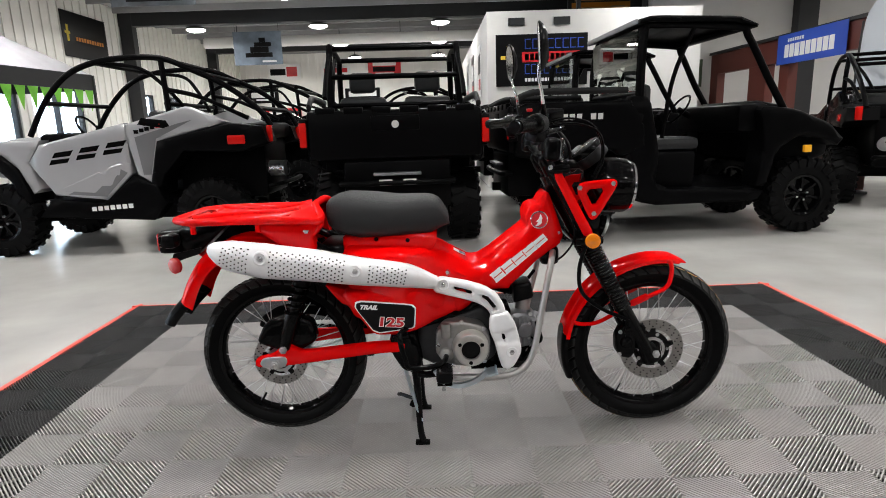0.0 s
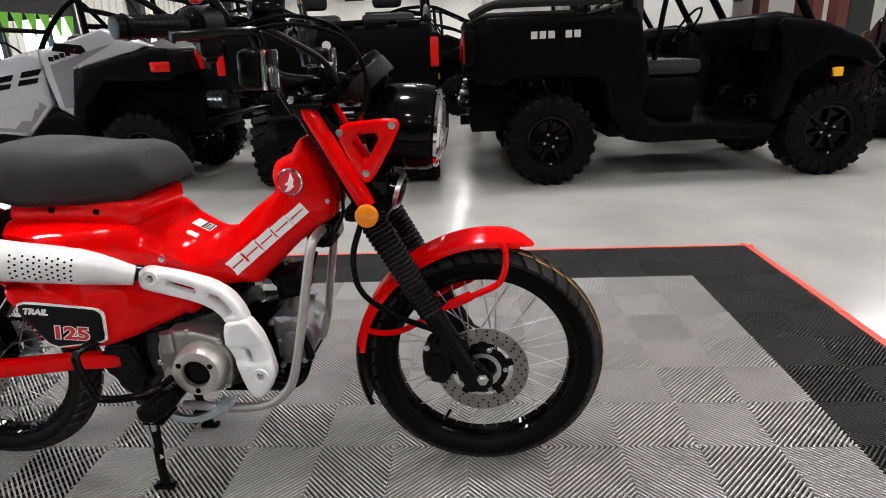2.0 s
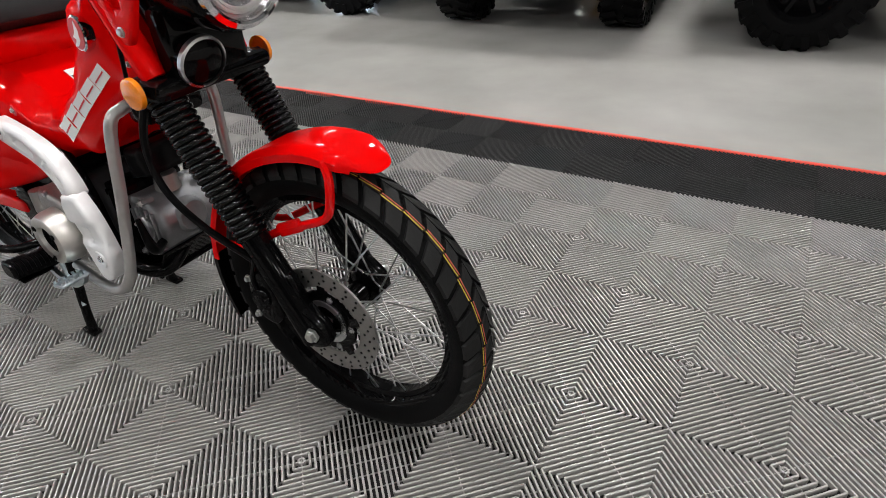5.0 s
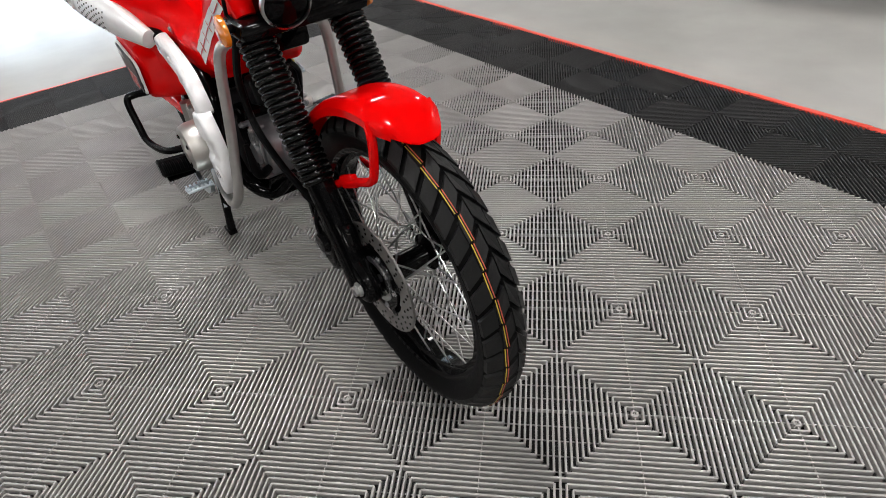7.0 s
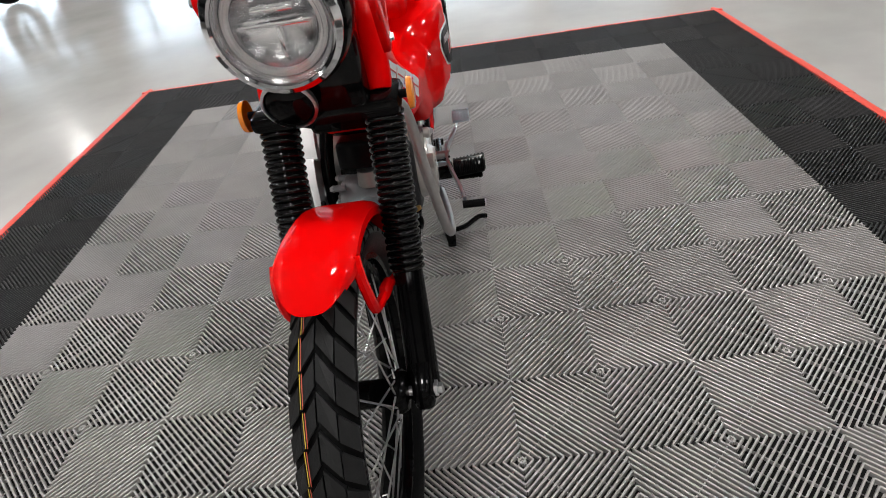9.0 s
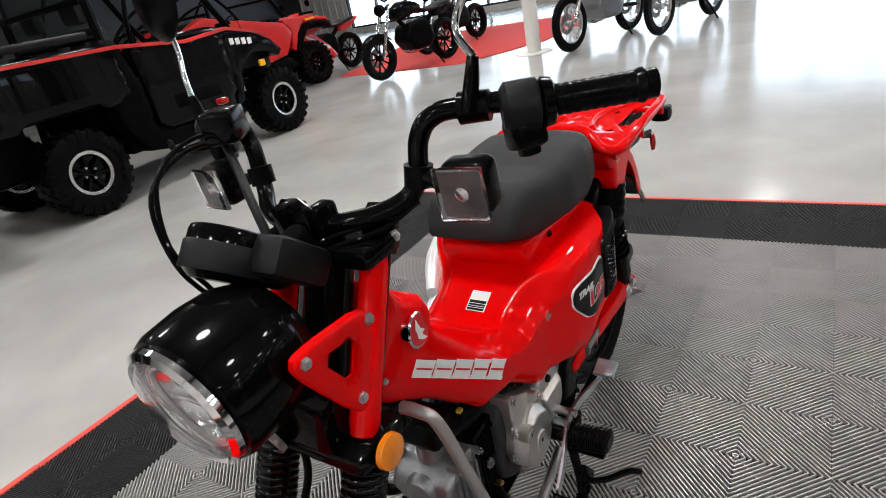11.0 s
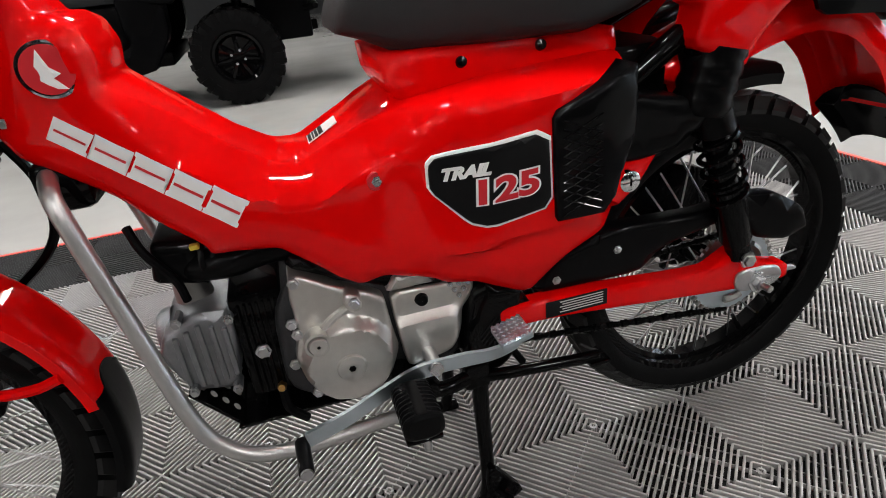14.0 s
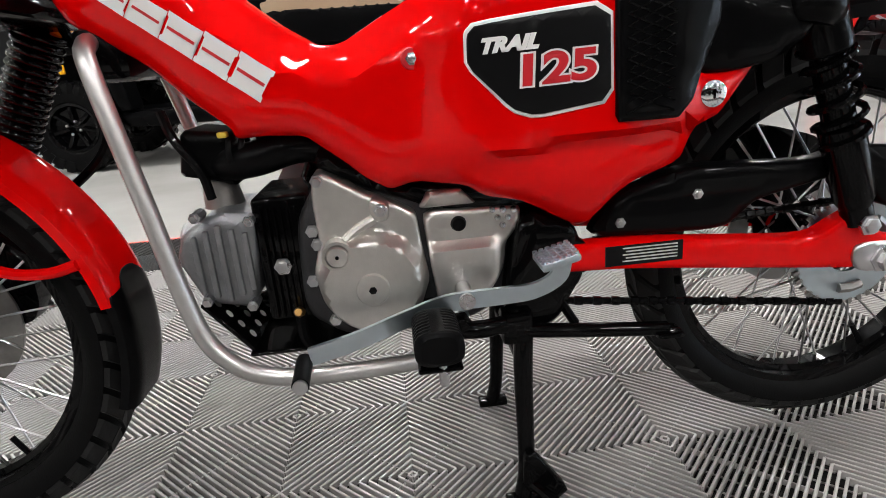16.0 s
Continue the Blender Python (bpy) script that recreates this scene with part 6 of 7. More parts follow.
def build_guards():
    for s in (-1, 1):
        y = s * 0.132
        pts = [(0.302, s * 0.045, 0.645), (0.293, s * 0.082, 0.638), (0.283, s * 0.107, 0.611), (0.255, s * 0.122, 0.475), (0.223, s * 0.140, 0.330), (0.192, s * 0.147, 0.280), (0.15, s * 0.148, 0.256), (0.08, s * 0.143, 0.246), (0.0, s * 0.132, 0.242), (-0.058, s * 0.123, 0.240)]
        part("engine_guard", tube(pts, 0.0106, 14, 6), TUBE, bike, "brushed steel engine guard tube")
    part("guard_mount", box((0.26, -0.06, 0.60), (0.32, 0.06, 0.66), 0.012), BLACK, bike)
    # foot pegs
    for s, x, z in ((1, -0.049, 0.306), (-1, -0.070, 0.285)):
        rings = []
        # a squarish rubber block, grooved across its tread, with a rounded end
        for k in range(36):
            t = k / 35
            groove = 0.0032 if k % 4 in (2, 3) and 2 < k < 33 else 0.0
            end = 1 - 0.28 * max(0, (t - 0.93) / 0.07) ** 2
            c = Vector((x, s * (0.165 + 0.080 * t), z + 0.008 * t))
            ring = []
            for i in range(24):
                w = 2 * math.pi * i / 24
                cs, sn = math.cos(w), math.sin(w)
                q = (abs(cs) ** 3.2 + abs(sn) ** 3.2) ** (-1 / 3.2)
                cut = groove if sn > -0.3 and abs(cs) > 0.28 else 0.0
                ring.append(c + Vector(((0.0265 - cut) * q * cs * end, 0, (0.0205 - cut) * q * sn * end)))
            rings.append(ring)
        peg = part("foot_peg", rings_into(bmesh.new(), rings), BLACK_P, bike, "black ribbed rubber foot peg", angle=20)
        bm = tube([(x, s * 0.09, z - 0.012), (x, s * 0.16, z - 0.006)], 0.015, 10, bent=False)
        bolt_into(bm, (x - 0.03, s * 0.15, z - 0.01), (0, s, 0), 0.014, 0.01)
        tube_into(bm, [(x + 0.004, s * 0.150, z - 0.012), (x - 0.050, s * 0.150, z - 0.020), (x - 0.085, s * 0.140, z - 0.022)], 0.011, 10)
        part("peg_mount", bm, BLACK, peg)
        part("peg_plate", box((x - 0.024, min(s * 0.170, s * 0.236), z - 0.0235), (x + 0.024, max(s * 0.170, s * 0.236), z - 0.018), 0.003), BLACK, peg)
        part("peg_feeler", tube([(x - 0.003, s * 0.230, z - 0.006), (x - 0.003, s * 0.2302, z - 0.040)], 0.0055, 12, bent=False), STEEL, peg, "bright steel bank feeler")
        part("peg_spring", lathe([(0.014, -0.02), (0.015, 0.0), (0.014, 0.02)], 16, Matrix.Translation((x - 0.03, s * 0.13, z - 0.01))), ZINC, peg)
    part("step_bar", tube([(-0.062, -0.2, 0.272), (-0.062, 0.2, 0.285)], 0.012, 10, bent=False), BLACK, bike)
    # rocking gear pedal: flat bright strip
    def strip(pts, w, th, y, bow=()):
        bm = bmesh.new()
        path = smooth_path([(x, bow[i] if bow else y, z) for i, (x, z) in enumerate(pts)], 6)
        rings = []
        for i, q in enumerate(path):
            d = (path[min(i + 1, len(path) - 1)] - path[max(i - 1, 0)]).normalized()
            n = Vector((-d.z, 0, d.x))
            rings.append([q + n * a + Vector((0, b, 0)) for a, b in ((-w, -th), (w, -th), (w, th), (-w, th))])
        return rings_into(bm, rings)
    gp = part("gear_pedal", strip([(0.092, 0.294), (0.038, 0.303), (-0.019, 0.315), (-0.067, 0.324), (-0.128, 0.327), (-0.165, 0.334), (-0.190, 0.354), (-0.195, 0.378)], 0.0105, 0.003, 0.185, (0.186, 0.176, 0.160, 0.150, 0.152, 0.164, 0.180, 0.186)), ZINC, bike,
              "zinc plated rocking gear pedal")
    part("pedal_toe", tube([(0.100, 0.180, 0.287), (0.098, 0.232, 0.285)], 0.0095, 14, bent=False), BLACK_P, gp)
    part("pedal_cap", tube([(0.098, 0.2322, 0.285), (0.098, 0.236, 0.285)], 0.008, 14, bent=False), STEEL, gp)
    part("pedal_shaft", tube([(-0.09, 0.10, 0.325), (-0.09, 0.158, 0.326)], 0.010, 12, bent=False), STEEL, gp)
    part("pedal_heel", box((-0.022, -0.012, -0.005), (0.022, 0.034, 0.005), 0.004, 2, pose(-0.185, 0.185, 0.384, 0, 14, 0)), ZINC, gp, "knurled heel pad")
    bm = bmesh.new()
    for i in range(6):
        for j in range(6):
            box_into(bm, (-0.002, -0.002, 0.004), (0.002, 0.002, 0.0068), m=pose(-0.185, 0.185, 0.384, 0, 14, 0) @ pose(-0.018 + 0.0072 * i, -0.008 + 0.0076 * j, 0, 0, 0, 45))
    part("heel_knurl", bm, ZINC, gp, smooth=False)
    # brake pedal and kick lever on the right
    bp = part("brake_pedal", strip([(0.072, 0.283), (0.050, 0.258), (0.010, 0.236), (-0.035, 0.230), (-0.075, 0.246), (-0.10, 0.285)], 0.008, 0.005, -0.165), ZINC, bike, "zinc plated brake pedal")
    bm = box((-0.020, -0.052, -0.004), (0.020, 0.008, 0.004), 0.003, 2, pose(0.080, -0.172, 0.288, 0, -12, 0))
    for k in range(6):
        for e in (-0.017, 0.017):
            box_into(bm, (e - 0.003, -0.049 + 0.0095 * k, 0.003), (e + 0.003, -0.0445 + 0.0095 * k, 0.009), m=pose(0.080, -0.172, 0.288, 0, -12, 0))
    part("brake_pad", bm, ZINC, bp, "toothed steel brake pad")
    part("kick_lever", tube([(-0.062, -0.13, 0.325), (-0.070, -0.185, 0.325), (-0.10, -0.215, 0.322), (-0.175, -0.232, 0.326), (-0.192, -0.235, 0.36), (-0.205, -0.235, 0.425), (-0.200, -0.215, 0.437), (-0.185, -0.185, 0.440)], 0.0088, 10, 6), BLACK, bike, "black folding kick lever")
    # exhaust
    path = [(-0.762, -0.238, 0.728), (-0.745, -0.238, 0.722), (-0.70, -0.238, 0.706), (-0.60, -0.232, 0.684), (-0.45, -0.222, 0.662), (-0.32, -0.212, 0.638), (-0.18, -0.184, 0.612), (-0.092, -0.150, 0.578)]
    shield = tube(path, [0.012, 0.027, 0.046, 0.054, 0.050, 0.044, 0.039, 0.022], 28, 8, squash=0.78)
    ex = part("silencer_shield", shield, SILVER, bike, "perforated silver silencer shield")
    curve = smooth_path(path, 60)
    radii = [float(q) for q in np.interp(np.linspace(0, 7, len(curve)), range(8), [0.012, 0.027, 0.046, 0.054, 0.050, 0.044, 0.039, 0.022])]
    total = 0.0
    spots = []
    for i in range(1, len(curve)):
        total += (curve[i] - curve[i - 1]).length
        spots.append((total, i))
    for k in range(56):
        s0 = 0.05 + 0.0108 * k
        if s0 > 0.60 or 0.130 < s0 < 0.190 or 0.415 < s0 < 0.475:
            continue
        i = min(spots, key=lambda q: abs(q[0] - s0))[1]
        d = (curve[min(i + 1, len(curve) - 1)] - curve[i - 1]).normalized()
        side = d.cross(Vector((0, 0, 1))).normalized()
        up = side.cross(d).normalized()
        if side.y > 0:
            side = -side
        for j in range(-3, 4):
            a = 0.30 * j + (0.15 if k % 2 else 0)
            if abs(a) > 0.33 + 0.5 * radii[i] / 0.054:
                continue
            n = (side * math.cos(a) + up * math.sin(a)).normalized()
            c = curve[i] + side * (radii[i] * 0.78 * math.cos(a)) + up * (radii[i] * math.sin(a))
            part("shield_hole", lathe([(0.0001, 0.0007), (0.0024, 0.0006), (0.0027, -0.001)], 8, turned(c, n)), BLACK, ex, smooth=False)
    for x, y, z in ((-0.598, -0.276, 0.700), (-0.328, -0.246, 0.646)):
        part("bolt_seat", lathe([(0.0001, -0.001), (0.013, -0.001), (0.017, 0.003), (0.021, 0.001), (0.024, -0.008)], 28, turned((x, y, z), (0, -1, 0.15))), SILVER, ex)
        part("shield_bolt", bolt_into(bmesh.new(), (x, y - 0.001, z), (0, -1, 0.15), 0.008, 0.005), STEEL, ex)
    part("silencer", tube([(-0.74, -0.20, 0.715), (-0.60, -0.19, 0.668), (-0.32, -0.168, 0.62), (-0.088, -0.120, 0.572)], [0.02, 0.05, 0.038, 0.018], 18), BLACK, bike, "black silencer body")
    part("exhaust_pipe", tube([(-0.12, -0.108, 0.572), (-0.02, -0.094, 0.548), (0.06, -0.098, 0.508), (0.105, -0.106, 0.44), (0.125, -0.108, 0.35), (0.15, -0.095, 0.285), (0.20, -0.06, 0.27), (0.215, 0.0, 0.32)], 0.0155, 12, 6), BLACK, bike, "dark steel exhaust pipe")
    # pipe guard: a pressed bend with two long slots, and a flat lower plate with a step
    bend = [(-0.100, 0.566), (-0.096, 0.583), (-0.072, 0.590), (-0.03, 0.582), (0.012, 0.573), (0.066, 0.556), (0.106, 0.529), (0.128, 0.492), (0.136, 0.462),
            (0.088, 0.450), (0.077, 0.474), (0.060, 0.490), (0.037, 0.502), (0.007, 0.511), (-0.06, 0.529), (-0.096, 0.540)]
    slots = [[(-0.030, 0.556), (0.024, 0.541), (0.028, 0.532), (0.022, 0.527), (-0.026, 0.542), (-0.032, 0.548)],
             [(0.060, 0.527), (0.078, 0.520), (0.104, 0.487), (0.103, 0.477), (0.094, 0.476), (0.074, 0.503), (0.056, 0.516)]]
    g = part("pipe_guard", puff(round_poly(bend, 0.18, 1), lambda x, z: -0.141 - 0.010 * max(0.0, x) / 0.13, 0.013, 0.008, inner=-0.116, holes=slots), SILVER, bike, "silver exhaust pipe guard")
    plate = [(0.086, 0.462), (0.138, 0.473), (0.163, 0.432), (0.176, 0.386), (0.184, 0.336), (0.160, 0.287), (0.138, 0.274), (0.119, 0.281), (0.106, 0.322), (0.096, 0.365), (0.080, 0.406), (0.080, 0.440)]
    step = lambda x, z: -0.1545 + 0.007 * min(1.0, max(0.0, (0.408 + 0.35 * max(0.0, x - 0.127) - z) / 0.006)) * min(1.0, max(0.0, (z - 0.362) / 0.008))
    part("guard_plate", puff(round_poly(plate, 0.16, 1), step, 0.008, 0.008, inner=-0.124, holes=[[(0.119, 0.396), (0.128, 0.395), (0.134, 0.374), (0.128, 0.368), (0.122, 0.374)]]), SILVER, g,
         "silver stepped guard plate")
    for x, y, z in ((-0.066, -0.141, 0.567), (0.151, -0.1545, 0.335)):
        part("screw_seat", lathe([(0.008, 0.0002), (0.0135, 0.0002), (0.0165, 0.0022), (0.019, 0.0002), (0.020, -0.004)], 28, turned((x, y, z), (0, -1, 0))), SILVER, g)
        part("guard_screw", bolt_into(bmesh.new(), (x, y, z), (0, -1, 0), 0.008, 0.004), CHROME, g)


def build_stand():
    bm = bmesh.new()
    for s in (-1, 1):
        tube_into(bm, [(-0.172, s * 0.085, 0.262), (-0.165, s * 0.095, 0.20), (-0.160, s * 0.115, 0.06), (-0.152, s * 0.122, 0.010)], [0.013, 0.013, 0.011, 0.012], 10, 4)
        box_into(bm, (-0.178, s * 0.125 - 0.012, 0.0005), (-0.128, s * 0.125 + 0.012, 0.012), 0.003)
    tube_into(bm, [(-0.168, -0.095, 0.20), (-0.168, 0.095, 0.20)], 0.011, 10, bent=False)
    tube_into(bm, [(-0.172, -0.10, 0.262), (-0.172, 0.10, 0.262)], 0.015, 10, bent=False)
    st = part("centre_stand", bm, BLACK, bike, "black centre stand standing on the tiles")
    gus = puff(round_poly([(-0.155, 0.085), (-0.17, 0.085), (-0.215, 0.02), (-0.20, 0.006), (-0.15, 0.03)], 0.15, 1), 0.135, 0.004, 0.015, inner=0.122)
    part("stand_gusset", gus, BLACK, st)
    part("stand_tang", tube([(-0.165, 0.13, 0.035), (-0.20, 0.17, 0.022), (-0.245, 0.21, 0.02), (-0.262, 0.235, 0.010)], 0.0075, 8), BLACK, st)
    part("stand_spring", tube([(-0.205, -0.10, 0.27), (-0.155, -0.115, 0.08)], 0.0065, 8, bent=False), ZINC, st)
    sd = part("side_stand", tube([(-0.155, 0.115, 0.262), (-0.20, 0.12, 0.258), (-0.30, 0.118, 0.246), (-0.352, 0.116, 0.240)], 0.0095, 10), BLACK, bike, "black folded side stand")
    part("side_stand_foot", box((-0.37, 0.10, 0.232), (-0.335, 0.132, 0.240), 0.003), BLACK, sd)
    part("side_stand_pivot", box((-0.175, 0.095, 0.245), (-0.135, 0.125, 0.29), 0.006), BLACK, sd)
    part("splash_prong", tube([(-0.215, 0.10, 0.29), (-0.235, 0.102, 0.255)], 0.006, 8, bent=False), BLACK_P, sd)
    # under-seat frame and battery side
    part("sub_frame", tube([(-0.25, -0.10, 0.60), (-0.36, -0.10, 0.63), (-0.47, -0.105, 0.70), (-0.60, -0.105, 0.755)], 0.016, 10), BLACK, bike)
    part("sub_frame_left", tube([(-0.25, 0.10, 0.60), (-0.36, 0.10, 0.63), (-0.47, 0.105, 0.70), (-0.60, 0.105, 0.755)], 0.016, 10), BLACK, bike)
    part("tool_case", box((-0.47, -0.09, 0.58), (-0.30, 0.09, 0.70), 0.02), BLACK_P, bike)


build_front()
build_engine()
build_guards()
build_stand()

# ---- parked vehicles ----
UBLACK = material("utv_black_plastic", (0.0020, 0.0020, 0.0023), 0.36, vary=0.3, scale=12, bump=0.1, bump_scale=300, spec=0.035)
UGLOSS = material("utv_gloss_black", (0.0016, 0.0016, 0.0019), 0.25, vary=0.2, scale=6, coat=0.26, spec=0.02)
UWHITE = material("utv_pale_grey_plastic", (0.31, 0.31, 0.32), 0.32, vary=0.05, scale=5, coat=0.4)
UTAN = material("utv_tan_plastic", (0.40, 0.27, 0.17), 0.4, vary=0.06, scale=5, coat=0.3)
UGREY = material("utv_mid_grey_plastic", (0.13, 0.13, 0.135), 0.35, vary=0.06, scale=5, coat=0.3)
URED = material("utv_red_plastic", (0.62, 0.012, 0.010), 0.3, vary=0.06, scale=5, coat=0.5)
TAIL = material("tail_lamp_red", (0.50, 0.006, 0.004), 0.25, vary=0.1, coat=0.25, spec=0.1)
RIM_S = material("machined_rim", (0.60, 0.60, 0.60), 0.25, metal=0.9, vary=0.1)
SMOKE = material("smoked_screen", (0.05, 0.055, 0.05), 0.08, vary=0.1, spec=0.6)
TINT = glass("tinted_window", (0.72, 0.80, 0.76))
MARKER = material("amber_marker", (0.90, 0.42, 0.01), 0.25, vary=0.1)


def utv_wheel(parent, at, r, w, rim_mat, bright=False):
    m = Matrix.Translation(at)
    rr = r * 0.52
    wh = part("wheel", lathe([(rr * 0.2, -w * 0.20), (rr * 0.80, -w * 0.24), (rr * 0.92, -w * 0.42), (rr * 1.03, -w * 0.44), (rr * 1.03, w * 0.44), (rr * 0.92, w * 0.42),
                              (rr * 0.80, w * 0.24), (rr * 0.2, w * 0.20)], 24, caps=True), UGLOSS, parent, "black alloy wheel", m=m)
    part("tyre", lathe([(rr, -w * 0.40), (rr * 1.10, -w * 0.48), (r * 0.86, -w * 0.52), (r * 0.95, -w * 0.45), (r * 0.965, -w * 0.2), (r * 0.965, w * 0.2), (r * 0.95, w * 0.45), (r * 0.86, w * 0.52),
                        (rr * 1.10, w * 0.48), (rr, w * 0.40)], 40), RUBBER, wh, "chunky black off-road tyre", m=m)
    bm = bmesh.new()
    n = 22
    for k in range(n):
        a = 2 * math.pi * k / n
        for s in (-1, 1):
            box_into(bm, (-0.020, s * w * 0.28 - w * 0.19, r * 0.90), (0.020, s * w * 0.28 + w * 0.19, r), m=m @ Matrix.Rotation(a + s * 0.07, 4, "Y") @ Matrix.Rotation(s * 0.35, 4, "Z"))
            box_into(bm, (-0.030, s * w * 0.5 - 0.014, r * 0.74), (0.010, s * w * 0.5 + 0.010, r * 0.96), m=m @ Matrix.Rotation(a + 0.1, 4, "Y"))
    part("tread", bm, RUBBER, wh, smooth=False)
    for s in (-1, 1):
        bm = bmesh.new()
        for k in range(7):
            a = 2 * math.pi * k / 7
            box_into(bm, (-0.014, s * w * 0.33 - 0.012, rr * 0.22), (0.014, s * w * 0.33 + 0.012, rr * 0.90), 0.004, 1, m=m @ Matrix.Rotation(a, 4, "Y"))
        if bright:
            part("rim_ring", lathe([(rr * 0.84, s * w * 0.44), (rr * 0.98, s * w * 0.46), (rr * 1.0, s * w * 0.42), (rr * 0.84, s * w * 0.40)], 28, m, closed=True), RIM_S, wh, "bright machined rim ring")
        part("rim_spoke", bm, rim_mat, wh)
    nut = mesh_of(lathe([(0.0001, -0.012), (0.010, -0.012), (0.010, 0.012), (0.0001, 0.012)], 8), "wheel_nut", STEEL)
    for s in (-1, 1):
        for k in range(4):
            a = 2 * math.pi * k / 4 + 0.4
            o = new("wheel_nut", nut)
            o.parent = wh
            o.matrix_basis = m @ Matrix.Translation((0.05 * math.cos(a), s * w * 0.36, 0.05 * math.sin(a)))


def side_pair(name, outline, y0, y1, mat, parent, r=0.02, label="", holes=(), step=0.08):
    for s in (-1, 1):
        part(name, puff(outline, s * y1, r, step, inner=s * y0, holes=holes), mat, parent, label)


def utv_work(name, label, at, bed_mat, wb=2.09, roof=True, stripe=None, bright=False, screen=True, flares=UBLACK, badge=True):
    """A two-seat work side-by-side: cargo bed, cab cage, hood. x forward, rear axle at the origin."""
    u = thing(name, label, "utility vehicle", "parked side-by-sides", at=at)
    R, W = 0.345, 0.26
    for x in (0, wb):
        for s in (-1, 1):
            utv_wheel(u, (x, s * 0.60, R), R, W, UGLOSS, bright)
    # bed
    side_pair("bed_side", round_poly([(-0.58, 1.24), (0.56, 1.24), (0.60, 0.80), (0.36, 0.76), (0.28, 0.82), (-0.28, 0.82), (-0.38, 0.76), (-0.58, 0.78)], 0.1, 1), 0.66, 0.74, bed_mat, u, 0.03, "moulded cargo bed side")
    if bed_mat is UTAN:
        side_pair("bed_lower", round_poly([(-0.56, 0.98), (-0.50, 1.06), (0.58, 1.06), (0.602, 0.79), (0.36, 0.75), (0.28, 0.81), (-0.28, 0.81), (-0.38, 0.75), (-0.585, 0.77)], 0.1, 1), 0.70, 0.752, UBLACK, u, 0.02, "black lower bed side")
        for k in range(3):
            for s in (-1, 1):
                part("rail_block", puff([(-0.42 + 0.36 * k, 1.235), (-0.38 + 0.36 * k, 1.30), (-0.20 + 0.36 * k, 1.30), (-0.16 + 0.36 * k, 1.235)], s * 0.74, 0.015, 0.05, inner=s * 0.66), UTAN, u)
    part("bed_floor", box((-0.55, -0.66, 0.80), (0.56, 0.66, 0.86)), UBLACK, u)
    tg = part("tailgate", box((-0.635, -0.72, 0.82), (-0.57, 0.72, 1.22), 0.025), bed_mat, u, "moulded tailgate")
    part("tailgate_handle", box((-0.642, -0.20, 1.05), (-0.63, 0.20, 1.17), 0.012), UBLACK, tg)
    if badge:
        part("maker_badge", lathe([(0.0001, 0.004), (0.030, 0.004), (0.032, -0.004)], 20, turned((-0.644, 0, 1.10), (-1, 0, 0))), DECAL_G, tg, "round silver badge")
    for k in range(6):
        part("tailgate_rib", box((-0.64, -0.66 + 0.23 * k, 1.19), (-0.60, -0.50 + 0.23 * k, 1.245), 0.01), UBLACK, tg)
    for s in (-1, 1):
        tl = part("tail_light", box((-0.645, s * 0.755 - 0.032, 0.92), (-0.56, s * 0.755 + 0.032, 1.16), 0.012), UBLACK, u)
        part("tail_lens", box((-0.652, s * 0.755 - 0.026, 0.93), (-0.60, s * 0.755 + 0.034, 1.13), 0.01), TAIL, tl, "red tail light lens")
        part("bed_rail", tube([(-0.60, s * 0.70, 1.25), (-0.46, s * 0.70, 1.315), (-0.30, s * 0.70, 1.33), (0.42, s * 0.70, 1.325)], 0.030, 10, squash=0.7), MATT, u)
    # rear frame, hitch and bumper
    part("rear_bumper", tube([(-0.55, -0.45, 0.62), (-0.66, -0.40, 0.62), (-0.66, 0.40, 0.62), (-0.55, 0.45, 0.62)], 0.025, 8), UBLACK, u)
    part("rear_frame", box((-0.60, -0.45, 0.40), (-0.2, 0.45, 0.80), 0.02), UBLACK, u)
    part("hitch", box((-0.68, -0.05, 0.42), (-0.5, 0.05, 0.50), 0.006), UBLACK, u)
    part("hitch_plate", box((-0.672, -0.20, 0.68), (-0.60, 0.20, 0.705), 0.006), ALU_D, u)
    for s in (-1, 1):
        part("axle_shaft", tube([(0, s * 0.25, 0.45), (0, s * 0.55, R)], 0.035, 8, bent=False), UBLACK, u)
        part("axle_shaft", tube([(wb, s * 0.25, 0.45), (wb, s * 0.55, R)], 0.035, 8, bent=False), UBLACK, u)
        part("shock", tube([(-0.08, s * 0.35, 0.40), (-0.05, s * 0.42, 0.85)], 0.03, 8, bent=False), UBLACK, u)
    for y in (-0.10, 0.10):
        part("reflector", box((-0.69, y - 0.055, 0.60), (-0.68, y + 0.055, 0.65), 0.004), DECAL_G, u)
    # tub, sill and seats
    part("tub", box((0.45, -0.62, 0.34), (wb - 0.15, 0.62, 0.44), 0.02), UBLACK, u)
    side_pair("sill", round_poly([(0.40, 0.86), (0.62, 0.84), (0.72, 0.46), (1.62, 0.42), (1.72, 0.40), (1.66, 0.31), (0.60, 0.30), (0.42, 0.56)], 0.12, 1), 0.55, 0.73, UBLACK, u, 0.03)
    side_pair("rear_pillar_panel", round_poly([(0.44, 1.28), (0.62, 1.26), (0.72, 0.80), (0.70, 0.50), (0.52, 0.56), (0.42, 0.80)], 0.12, 1), 0.58, 0.735, UBLACK, u, 0.03)
    part("seat_base", box((0.60, -0.60, 0.44), (1.12, 0.60, 0.78), 0.04), UBLACK, u)
